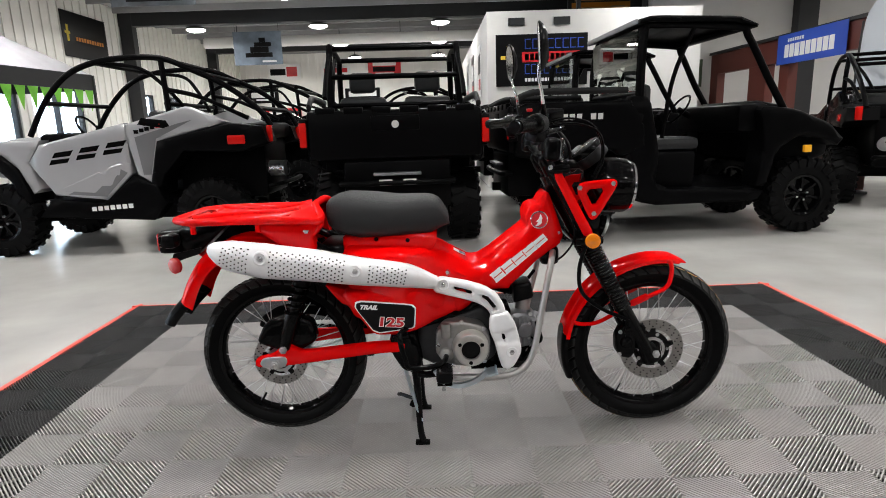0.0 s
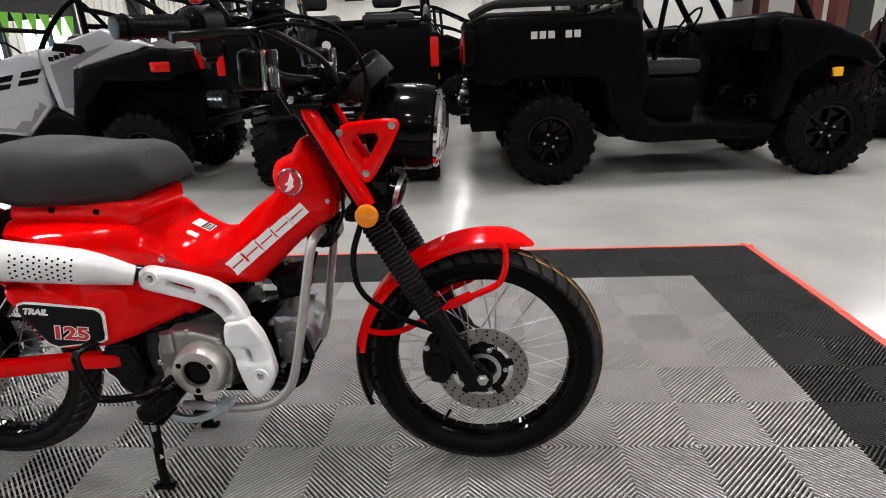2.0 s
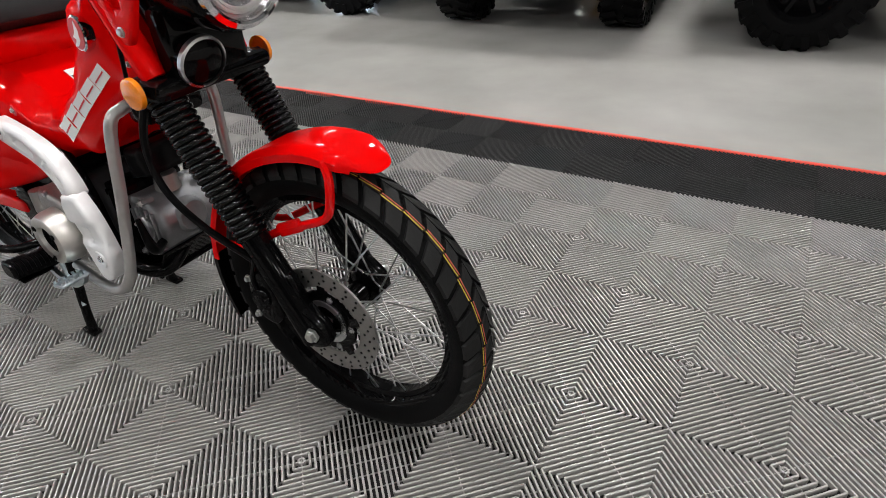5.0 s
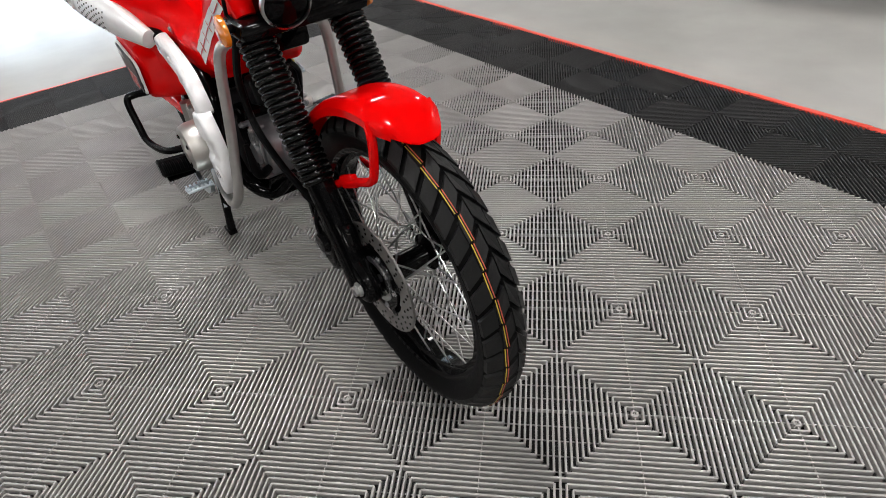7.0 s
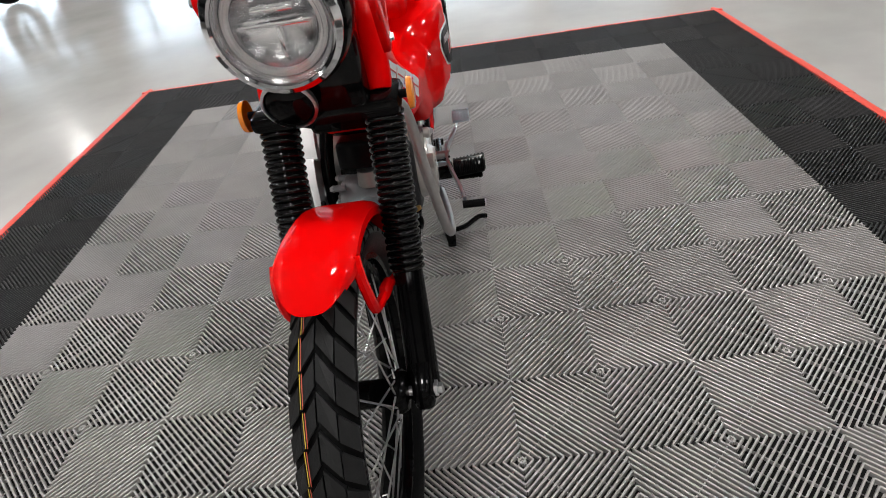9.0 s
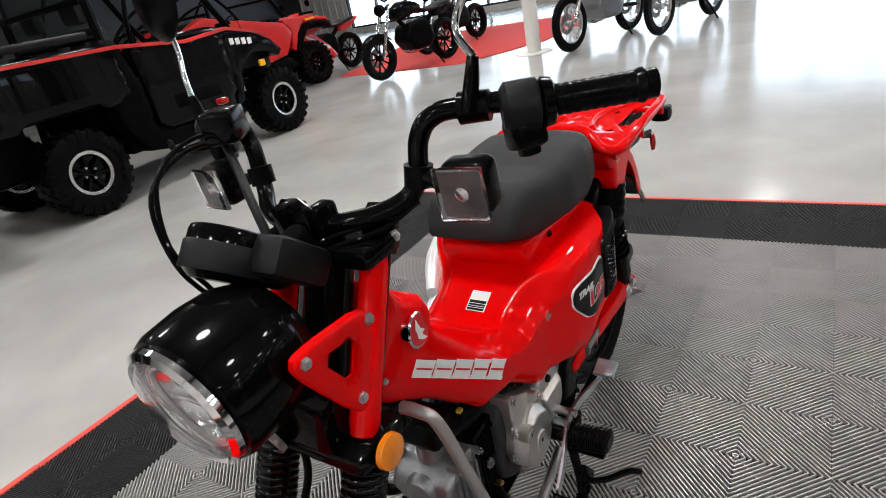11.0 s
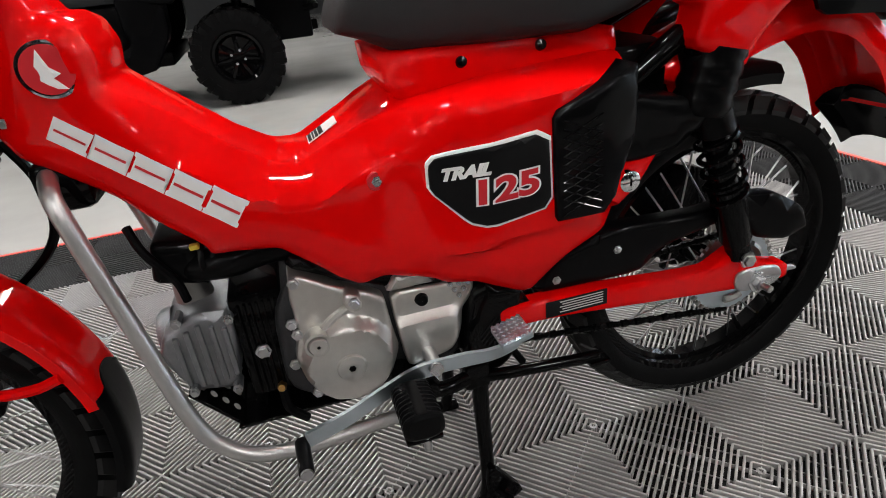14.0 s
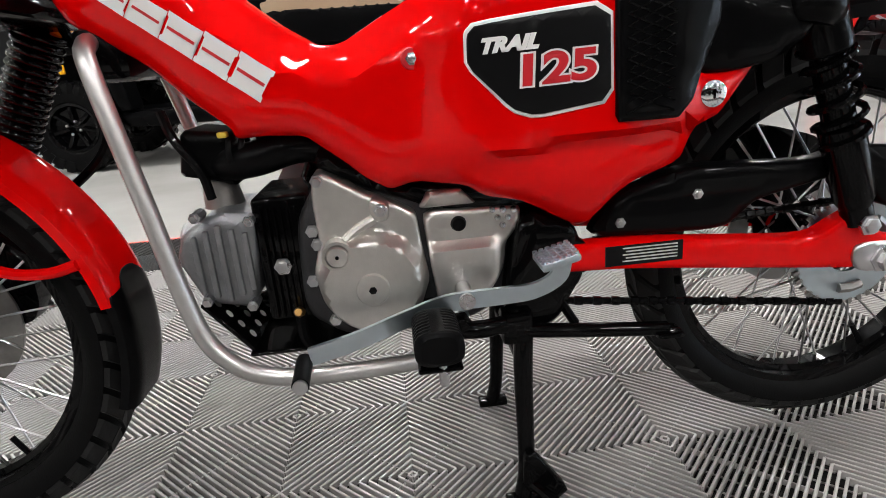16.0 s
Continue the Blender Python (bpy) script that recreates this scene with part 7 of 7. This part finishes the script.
    for s in (-0.33, 0.33):
        st = part("seat", box((0.66, s - 0.25, 0.78), (1.16, s + 0.25, 0.90), 0.05), VINYL, u, "black moulded seat")
        part("seat_back", box((0.58, s - 0.24, 0.86), (0.70, s + 0.24, 1.38), 0.05), VINYL, st)
        part("head_rest", box((0.56, s - 0.13, 1.42), (0.66, s + 0.13, 1.62), 0.04), VINYL, st)
    # dash, wheel, hood
    part("dashboard", box((1.48, -0.62, 0.92), (1.78, 0.62, 1.18), 0.05), UBLACK, u)
    sw = part("steering_wheel", lathe([(0.165, -0.012), (0.180, 0.0), (0.165, 0.012), (0.152, 0.0)], 28, turned((1.36, 0.33, 1.16), (-0.8, 0, 0.55)), closed=True), UBLACK, u)
    part("steering_hub", tube([(1.36, 0.33, 1.16), (1.55, 0.33, 1.05)], 0.03, 8, bent=False), UBLACK, sw)
    part("hood", puff(round_poly([(1.66, 1.22), (1.98, 1.16), (2.36, 0.98), (2.44, 0.86), (2.42, 0.66), (1.70, 0.62)], 0.12, 2), 0.52, 0.05, 0.08), flares, u, "sloping hood")
    side_pair("front_fender", round_poly([(1.62, 1.16), (1.95, 1.12), (2.28, 0.98), (2.42, 0.84), (2.36, 0.78), (2.22, 0.86), (1.98, 0.88), (1.80, 0.76), (1.72, 0.44), (1.62, 0.44), (1.68, 0.80)], 0.12, 1), 0.48, 0.74, flares, u, 0.03, "black front fender")
    for s in (-1, 1):
        part("marker_lamp", box((2.03, s * 0.74 - 0.02, 0.735), (2.10, s * 0.74 + 0.012, 0.80), 0.006), MARKER, u, "amber side marker")
        part("headlight", box((2.36, s * 0.42 - 0.10, 0.84), (2.42, s * 0.42 + 0.10, 0.92), 0.02), SMOKE, u)
    bm = tube([(2.40, -0.45, 0.50), (2.52, -0.38, 0.55), (2.52, 0.38, 0.55), (2.40, 0.45, 0.50)], 0.028, 8)
    tube_into(bm, [(2.42, -0.3, 0.75), (2.53, -0.26, 0.72), (2.53, 0.26, 0.72), (2.42, 0.3, 0.75)], 0.022, 8)
    part("front_bumper", bm, UBLACK, u)
    # cage
    for s in (-1, 1):
        y = s * 0.66
        part("cage_tube", tube([(1.93, y, 1.02), (1.82, y, 1.20), (1.68, y, 1.43), (1.50, y * 0.97, 1.76), (1.41, y * 0.96, 1.83), (0.68, y * 0.96, 1.865), (0.58, y * 0.97, 1.81), (0.55, y, 1.25)], 0.032, 10, 4), UBLACK, u, "black roll cage tube")
        if roof:
            part("window_post", tube([(0.57, y * 0.98, 1.83), (0.54, y, 1.56), (0.54, y, 1.26)], 0.034, 8, 3), UBLACK, u)
        else:
            part("cage_brace", tube([(0.57, y * 0.97, 1.80), (0.36, y, 1.56), (0.14, y, 1.36)], 0.024, 8), UBLACK, u)
        part("cage_post", tube([(1.02, y * 0.96, 1.84), (0.84, y, 1.42), (0.76, y, 0.9)], 0.020, 8), UBLACK, u)
    for x, z in ((1.44, 1.83), (0.62, 1.86), (0.55, 1.30), (0.56, 1.58), (1.88, 1.10)):
        part("cage_cross", tube([(x, -0.64, z), (x, 0.64, z)], 0.026, 8, bent=False), UBLACK, u)
    if roof:
        ro = puff(round_poly([(0.49, 1.86), (0.50, 1.905), (0.62, 1.935), (1.38, 1.915), (1.56, 1.845), (1.55, 1.815), (1.38, 1.865), (0.60, 1.885)], 0.1, 1), 0.71, 0.02, 0.08)
        rf = part("roof", ro, UBLACK, u, "black moulded roof panel")
        part("roof_edge", box((0.478, -0.69, 1.868), (0.500, 0.69, 1.912), 0.008), ALU_D, rf, "pale grey rear roof edge")
    if screen:
        part("rear_window", box((-0.003, -0.62, -0.27), (0.003, 0.62, 0.27), 0, 1, pose(0.53, 0, 1.57, 0, -1, 0)), TINT, u, "smoked plastic rear window", smooth=False)
    if stripe:
        side_pair("side_stripe", [(-0.50, 1.235), (0.60, 1.215), (1.25, 1.14), (1.75, 1.17), (2.2, 1.05), (2.2, 1.03), (1.75, 1.14), (1.25, 1.11), (0.60, 1.185), (-0.5, 1.21)], 0.70, 0.752, stripe, u, 0.004, "red side stripe", step=0.2)
        side_pair("door", round_poly([(0.70, 1.20), (1.24, 1.13), (1.68, 1.15), (1.66, 0.46), (0.74, 0.46)], 0.1, 1), 0.70, 0.742, UGLOSS, u, 0.02, "gloss black door")
        for s in (-1, 1):
            part("door_bar", box((0.95, s * 0.744, 0.60), (1.45, s * 0.750, 0.72), 0.004), UBLACK, u)
            for k in range(4):
                part("decal_bar", box((1.74 + 0.075 * k, s * 0.7445 - 0.003, 1.0 - 0.01 * k), (1.79 + 0.075 * k, s * 0.7445 + 0.003, 1.06 - 0.01 * k)), WHITE, u)
    elif bed_mat is not UTAN:
        for s in (-1, 1):
            for k in range(6):
                if k == 3:
                    continue
                part("decal_bar", box((-0.16 + 0.062 * k, s * 0.741 - 0.003, 1.085), (-0.115 + 0.062 * k, s * 0.741 + 0.003, 1.135)), DECAL_G, u)
    return u


def utv_sport(name, label, at, paint, wb=1.95, bars=True):
    """A low sport side-by-side with a long curved cage. x forward, rear axle at the origin."""
    u = thing(name, label, "utility vehicle", "parked side-by-sides", at=at)
    R, W = 0.335, 0.25
    for x in (0, wb):
        for s in (-1, 1):
            utv_wheel(u, (x, s * 0.62, R), R, W, UGLOSS)
    side_pair("door_panel", [(0.72, 1.19), (1.50, 1.02), (1.62, 0.86), (1.42, 0.56), (0.95, 0.50), (0.70, 0.74)], 0.58, 0.72, paint, u, 0.02, "angular body-colour door")
    side_pair("rear_panel", [(0.74, 1.17), (0.16, 1.32), (-0.20, 1.17), (0.42, 1.02), (0.50, 0.62), (0.66, 0.72)], 0.56, 0.70, paint, u, 0.02, "angular rear body panel")
    side_pair("front_panel", [(1.50, 1.06), (2.05, 1.06), (2.42, 0.96), (2.44, 0.91), (2.10, 0.96), (1.86, 0.94), (1.72, 0.80), (1.63, 0.58), (1.56, 0.62), (1.62, 0.88)], 0.42, 0.71, paint, u, 0.02, "angular front fender")
    side_pair("front_arch", [(1.724, 0.80), (1.862, 0.937), (2.10, 0.957), (2.44, 0.905), (2.46, 0.81), (2.15, 0.86), (1.93, 0.84), (1.80, 0.70), (1.72, 0.48), (1.64, 0.50), (1.636, 0.58)], 0.40, 0.735, UBLACK, u, 0.02, "black front wheel arch")
    side_pair("rocker", [(0.48, 0.62), (0.70, 0.72), (0.98, 0.48), (1.45, 0.53), (1.60, 0.36), (0.55, 0.30), (0.42, 0.45)], 0.54, 0.73, UBLACK, u, 0.02, "black rocker panel")
    side_pair("rear_fender", [(0.44, 1.02), (-0.22, 1.16), (-0.52, 1.12), (-0.56, 0.98), (-0.30, 0.90), (0.20, 0.92), (0.40, 0.72), (0.46, 0.60), (0.54, 0.64)], 0.40, 0.73, UBLACK, u, 0.02)
    part("hood", puff([(1.52, 1.10), (1.95, 1.08), (2.40, 0.94), (2.46, 0.80), (1.60, 0.60)], 0.42, 0.03, 0.08), paint, u, "sloping hood")
    part("floor_pan", box((0.2, -0.55, 0.30), (1.9, 0.55, 0.42)), UBLACK, u)
    part("engine_cover", box((-0.45, -0.42, 0.45), (0.40, 0.42, 1.02), 0.06), UBLACK, u)
    part("cargo_box", box((-0.50, -0.50, 1.0), (0.10, 0.50, 1.16), 0.05), UBLACK, u)
    for s in (-0.30, 0.30):
        st = part("seat", box((0.55, s - 0.23, 0.50), (1.05, s + 0.23, 0.66), 0.05), VINYL, u)
        part("seat_back", box((0.46, s - 0.23, 0.62), (0.60, s + 0.23, 1.30), 0.06), VINYL, st)
    part("dashboard", box((1.38, -0.55, 0.90), (1.60, 0.55, 1.12), 0.05), UBLACK, u)
    part("steering_wheel", lathe([(0.155, -0.012), (0.170, 0.0), (0.155, 0.012), (0.142, 0.0)], 28, turned((1.25, 0.30, 1.14), (-0.8, 0, 0.5)), closed=True), UBLACK, u)
    for s in (-1, 1):
        part("cage_tube", tube([(1.67, s * 0.54, 1.10), (1.48, s * 0.56, 1.39), (1.26, s * 0.57, 1.61), (1.02, s * 0.57, 1.72), (0.73, s * 0.58, 1.76), (0.37, s * 0.58, 1.75), (0.10, s * 0.58, 1.64), (-0.18, s * 0.58, 1.50), (-0.45, s * 0.56, 1.29), (-0.56, s * 0.54, 1.12)], 0.026, 10, 5), UBLACK, u, "black roll cage tube")
        part("cage_post", tube([(0.37, s * 0.58, 1.75), (0.35, s * 0.60, 1.45), (0.34, s * 0.60, 1.10)], 0.026, 8), UBLACK, u)
        part("cage_brace", tube([(0.36, s * 0.60, 1.48), (0.05, s * 0.58, 1.40), (-0.36, s * 0.56, 1.20)], 0.020, 8), UBLACK, u)
        part("cage_brace", tube([(0.95, s * 0.57, 1.73), (0.62, s * 0.5, 1.68), (0.45, s * 0.40, 1.53), (0.30, s * 0.3, 1.30)], 0.018, 8), UBLACK, u)
        part("tail_light", box((-0.36, s * 0.725 - 0.02, 0.97), (-0.20, s * 0.725 + 0.014, 1.05), 0.01), TAIL, u, "red tail light")
        part("tail_light", box((-0.575, s * 0.60 - 0.035, 0.98), (-0.53, s * 0.60 + 0.035, 1.13), 0.01), TAIL, u, "red tail light")
        part("marker_lamp", box((1.92, s * 0.715 - 0.02, 0.98), (2.12, s * 0.715 + 0.01, 1.01), 0.004), MARKER, u, "amber side marker")
        part("panel_slot", puff([(0.34, 1.20), (0.56, 1.23), (0.60, 1.17), (0.30, 1.12)], s * 0.705, 0.004, 0.1, inner=s * 0.69), UBLACK, u)
        part("suspension_spring", tube([(0.05, s * 0.40, 0.45), (0.12, s * 0.36, 0.95)], 0.032, 10, bent=False), UBLACK, u, "coil spring shock")
        part("suspension_spring", tube([(wb - 0.02, s * 0.46, 0.45), (wb - 0.08, s * 0.40, 0.90)], 0.035, 10, bent=False), TAIL if paint is UWHITE else STEEL, u, "coil spring shock")
        part("suspension_arm", tube([(0.4, s * 0.2, 0.38), (0.02, s * 0.58, R)], 0.028, 8, bent=False), UBLACK, u)
        part("suspension_arm", tube([(wb - 0.3, s * 0.2, 0.38), (wb, s * 0.58, R)], 0.028, 8, bent=False), UBLACK, u)
        part("front_lamp", box((2.38, s * 0.36 - 0.10, 0.84), (2.45, s * 0.36 + 0.10, 0.92), 0.02), SMOKE, u)
        if bars:
            for k in range(3):
                x0, z0 = 1.43 - 0.245 * k, 0.835 + 0.037 * k
                for o in ([(0, 0), (-0.17, 0.020), (-0.195, 0.060), (-0.025, 0.046)], [(-0.035, 0.062), (-0.20, 0.080), (-0.235, 0.130), (-0.065, 0.110)]):
                    part("decal_bar", puff([(x0 + x, z0 + z) for x, z in o], s * 0.7235, 0.001, 0.2, inner=s * 0.715), UBLACK, u, smooth=False)
            part("door_facet", slab([(1.30, 0.565), (0.80, 0.785), (0.735, 0.745), (0.955, 0.535)], s * 0.71, s * 0.7232), UGREY, u, "darker grey door facet", smooth=False)
            part("panel_facet", slab([(0.64, 1.06), (0.24, 1.17), (0.10, 1.20), (0.45, 1.04), (0.53, 0.72), (0.60, 0.72)], s * 0.69, s * 0.7032), UGREY, u, "darker grey panel facet", smooth=False)
            part("door_crease", puff([(1.40, 0.60), (0.80, 0.84), (0.74, 0.80), (0.96, 0.56)], s * 0.7245, 0.008, 0.1, inner=s * 0.71), paint, u, smooth=False)
            for k in range(7):
                part("decal_bar", box((1.06 - 0.056 * k, s * 0.7325 - 0.003, 0.405 + 0.003 * k), (1.10 - 0.056 * k, s * 0.7325 + 0.003, 0.445 + 0.003 * k)), WHITE, u)
            for k in range(5):
                part("decal_bar", box((0.60 - 0.05 * k, s * 0.7015 - 0.003, 1.09 + 0.012 * k), (0.64 - 0.05 * k, s * 0.7015 + 0.003, 1.125 + 0.012 * k)), UBLACK if k < 4 else TAIL, u)
    for x, z, w in ((0.98, 1.73, 0.57), (0.40, 1.755, 0.58), (0.36, 1.35, 0.60), (-0.45, 1.29, 0.56), (1.48, 1.39, 0.56), (0.05, 1.615, 0.58)):
        part("cage_cross", tube([(x, -w, z), (x, w, z)], 0.022, 8, bent=False), UBLACK, u)
    part("exhaust_can", tube([(-0.45, 0.30, 0.72), (-0.62, 0.34, 0.72)], 0.075, 16, bent=False), STEEL, u, "steel exhaust can")
    bm = tube([(-0.45, -0.40, 0.55), (-0.60, -0.35, 0.58), (-0.60, 0.35, 0.58), (-0.45, 0.40, 0.55)], 0.022, 8)
    part("rear_bumper", bm, UBLACK, u)
    return u


def road_bike(name, label, at, paint, wb=1.36, fairing=False, dirt=False):
    """A parked road or dirt motorcycle. x forward, rear contact at the origin."""
    b = thing(name, label, "motorcycle", "motorcycles on show", at=at)
    R = 0.31 if not dirt else 0.345
    wide = 0.06 if not dirt else 0.04
    for x, w in ((0, wide * 1.2), (wb, wide)):
        rr = R * 0.70
        m = Matrix.Translation((x, 0, R))
        rim = part("wheel", lathe([(rr - 0.02, -w * 0.5), (rr + 0.005, -w * 0.8), (rr + 0.005, w * 0.8), (rr - 0.02, w * 0.5)], 40, closed=True), STEEL if dirt else UGLOSS, b, m=m)
        part("tyre", lathe([(rr, -w * 0.8), (rr + 0.03, -w), (R - 0.02, -w * 0.85), (R, -w * 0.3), (R, w * 0.3), (R - 0.02, w * 0.85), (rr + 0.03, w), (rr, w * 0.8)], 44), RUBBER, rim, m=m)
        bm = bmesh.new()
        for k in range(28 if dirt else 10):
            a = 2 * math.pi * k / (28 if dirt else 10)
            tube_into(bm, [(0.03 * math.cos(a + 0.5), 0.02 * (-1) ** k, 0.03 * math.sin(a + 0.5)), (rr * math.cos(a), 0, rr * math.sin(a))], 0.002 if dirt else 0.012, 5, bent=False)
        lathe_into(bm, [(0.0001, -0.05), (0.04, -0.05), (0.04, 0.05), (0.0001, 0.05)], 16)
        part("wheel_spoke", bm, STEEL if dirt else UGLOSS, rim, m=m)
        part("brake_disc", lathe([(0.07, -w - 0.01), (0.13, -w - 0.01), (0.13, -w - 0.005), (0.07, -w - 0.005)], 28, closed=True), DISC, rim, m=m)
    fx = lambda z: wb - (z - R) * 0.45
    for s in (-1, 1):
        part("fork", tube([(fx(R), s * 0.09, R), (fx(0.62), s * 0.09, 0.62), (fx(0.98), s * 0.09, 0.98)], [0.030, 0.026, 0.020], 10, bent=False), CHROME if not dirt else STEEL, b)
        part("swing_arm", tube([(0, s * 0.10, R), (0.50, s * 0.10, 0.40)], 0.025, 8, bent=False), UBLACK, b)
        part("handlebar", tube([(fx(1.02), 0, 1.02), (fx(1.02) - 0.02, s * 0.15, 1.08), (fx(1.02) - 0.12, s * 0.36, 1.08)], 0.016, 8), UBLACK, b)
        part("mirror", lathe([(0.0001, -0.02), (0.05, -0.01), (0.055, 0.006), (0.0001, 0.006)], 16, turned((fx(1.02) - 0.05, s * 0.34, 1.22), (-1, 0, 0))), UBLACK, b)
    part("tank", puff(round_poly([(0.95, 0.92), (0.80, 1.0), (0.55, 0.92), (0.45, 0.82), (0.95, 0.72), (1.02, 0.80)], 0.2, 2), 0.14, 0.07, 0.06), paint, b, "painted fuel tank")
    part("seat", puff(round_poly([(0.52, 0.84), (0.30, 0.80), (0.02, 0.86), (-0.18, 0.88), (-0.16, 0.80), (0.45, 0.74)], 0.2, 2), 0.13, 0.04, 0.06), VINYL, b)
    part("tail", puff(round_poly([(0.20, 0.78), (-0.22, 0.86), (-0.34, 0.84), (-0.05, 0.68), (0.22, 0.66)], 0.2, 1), 0.09, 0.03, 0.06), paint, b)
    part("engine", puff(round_poly([(0.40, 0.62), (0.55, 0.70), (0.86, 0.66), (0.95, 0.46), (0.80, 0.28), (0.45, 0.28), (0.36, 0.42)], 0.15, 2), 0.17, 0.04, 0.05), UBLACK if not dirt else ALU_D, b)
    part("exhaust", tube([(0.85, -0.14, 0.45), (0.70, -0.16, 0.26), (0.30, -0.17, 0.28), (-0.05, -0.19, 0.42)], [0.03, 0.03, 0.04, 0.06], 12), STEEL, b)
    part("frame_tube", tube([(fx(0.95) - 0.03, 0, 0.95), (0.80, 0, 0.62), (0.50, 0, 0.36), (0.35, 0, 0.60), (0.10, 0, 0.78)], 0.035, 8), UBLACK, b)
    part("front_fender", fender_bm(Vector((wb, 0, R)), 30 if not dirt else 45, 140, lerp_of((0, R + 0.02 + (0.16 if dirt else 0)), (1, R + 0.02 + (0.10 if dirt else 0))), 0.065, 0.03), paint, b)
    part("headlight", lathe([(0.0001, 0.05), (0.06, 0.04), (0.085, 0.0), (0.07, -0.07), (0.0001, -0.09)], 24, turned((fx(0.90) + 0.10, 0, 0.92), (1, 0, -0.1))), UBLACK, b)
    part("side_stand", tube([(0.45, 0.12, 0.30), (0.40, 0.28, 0.0)], 0.012, 8, bent=False), UBLACK, b)
    if fairing:
        side_pair("fairing", round_poly([(1.22, 1.08), (1.36, 0.92), (1.22, 0.70), (1.02, 0.40), (0.62, 0.26), (0.46, 0.30), (0.62, 0.50), (0.86, 0.70), (0.98, 0.95)], 0.15, 1), 0.14, 0.20, paint, b, 0.03, "red sport fairing")
        part("nose", puff(round_poly([(1.00, 1.12), (1.22, 1.05), (1.40, 0.88), (1.20, 0.72), (1.00, 0.80)], 0.15, 2), 0.14, 0.06, 0.05), paint, b)
        for s in (-1, 1):
            part("fairing_stripe", puff([(0.62, 0.48), (1.10, 0.74), (1.12, 0.71), (0.64, 0.44)], s * 0.204, 0.002, 0.2, inner=s * 0.19), WHITE, b, smooth=False)
    return b


def build_vehicles():
    z = FLOOR_Z
    utv_sport("sport_side_by_side", "pale grey sport side-by-side with black cage parked on concrete", pose(-2.16, 4.12, z, 0, 0, 180.5), UWHITE)
    utv_work("work_side_by_side", "black work side-by-side seen from its tailgate", pose(-0.43, 3.56, z, 0, 0, 93), UBLACK, roof=False, screen=False)
    utv_work("work_side_by_side", "black work side-by-side with hard roof on chunky tyres", pose(1.17, 3.90, z, 0, 0, 2.4), UBLACK)
    utv_sport("sport_side_by_side", "black sport side-by-side with red tail lights", pose(5.38, 4.74, z, 0, 0, 65), UGLOSS, bars=False)
    utv_sport("sport_side_by_side", "dark sport side-by-side in the second row", pose(-1.9, 6.9, z, 0, 0, 176), UGLOSS, bars=False)
    utv_work("work_side_by_side", "dark work side-by-side in the second row", pose(1.15, 6.2, z, 0, 0, 2), UBLACK, badge=False)
    utv_sport("sport_side_by_side", "black sport side-by-side in the third row", pose(0.35, 9.5, z, 0, 0, 178), UGLOSS, bars=False)
    utv_work("work_side_by_side", "black work side-by-side with roof in the third row", pose(1.65, 8.7, z, 0, 0, 2), UBLACK, badge=False)
    utv_work("work_side_by_side", "tan and black work side-by-side beside another", pose(0.23, -4.72, z, 0, 0, 0), UTAN, roof=False, screen=False)
    utv_work("work_side_by_side", "gloss black side-by-side with red stripe and bright rims", pose(-1.40, -5.06, z, 0, 0, 182), UGLOSS, wb=2.25, stripe=URED, bright=True, flares=UGLOSS)
    utv_sport("sport_side_by_side", "red sport side-by-side in the far row", pose(-4.6, -7.4, z, 0, 0, 175), URED, bars=False)
    solo("red_carpet", puff([(-11.2, -7.6), (-6.75, -6.4), (-6.75, -4.0), (-8.0, -3.2), (-11.2, -3.0)], 0.004, 0.003, 0.3), CARPET, "red carpet runner under parked motorcycles", "carpet").matrix_basis = \
        Matrix.Translation((0, 0, z + 0.0045)) @ Matrix(((1, 0, 0, 0), (0, 0, 1, 0), (0, -1, 0, 0), (0, 0, 0, 1)))
    road_bike("road_motorcycle", "black standard motorcycle on its side stand", pose(-7.45, -4.62, z + 0.009, 0, 0, -11), UGLOSS, wb=1.42)
    road_bike("road_motorcycle", "black cruiser motorcycle on the red carpet", pose(-9.6, -5.2, z + 0.009, 0, 0, -8), UGLOSS, wb=1.5)
    road_bike("sport_motorcycle", "red sport motorcycle with white fairing stripes", pose(-7.8, -6.9, z, 0, 0, -6), URED, wb=1.38, fairing=True)
    road_bike("dirt_motorcycle", "red dirt motorcycle with spoked wheels", pose(-8.1, -1.9, z, 0, 0, -17), URED, wb=1.38, dirt=True)
    road_bike("dirt_motorcycle", "red dirt motorcycle with spoked wheels", pose(-8.6, -0.9, z, 0, 0, -17), URED, wb=1.38, dirt=True)
    tb = thing("display_post", "white round-based display post on concrete", "display stand", at=pose(-7.05, -2.95, z))
    part("post_base", lathe([(0.0001, 0.02), (0.25, 0.012), (0.26, 0.0)], 32, Matrix.Rotation(radians(90), 4, "X")), PANEL, tb)
    part("post", lathe([(0.10, 0.01), (0.10, 1.1), (0.0001, 1.1)], 24, Matrix.Rotation(radians(90), 4, "X")), PANEL, tb)


build_vehicles()

floor_mat()
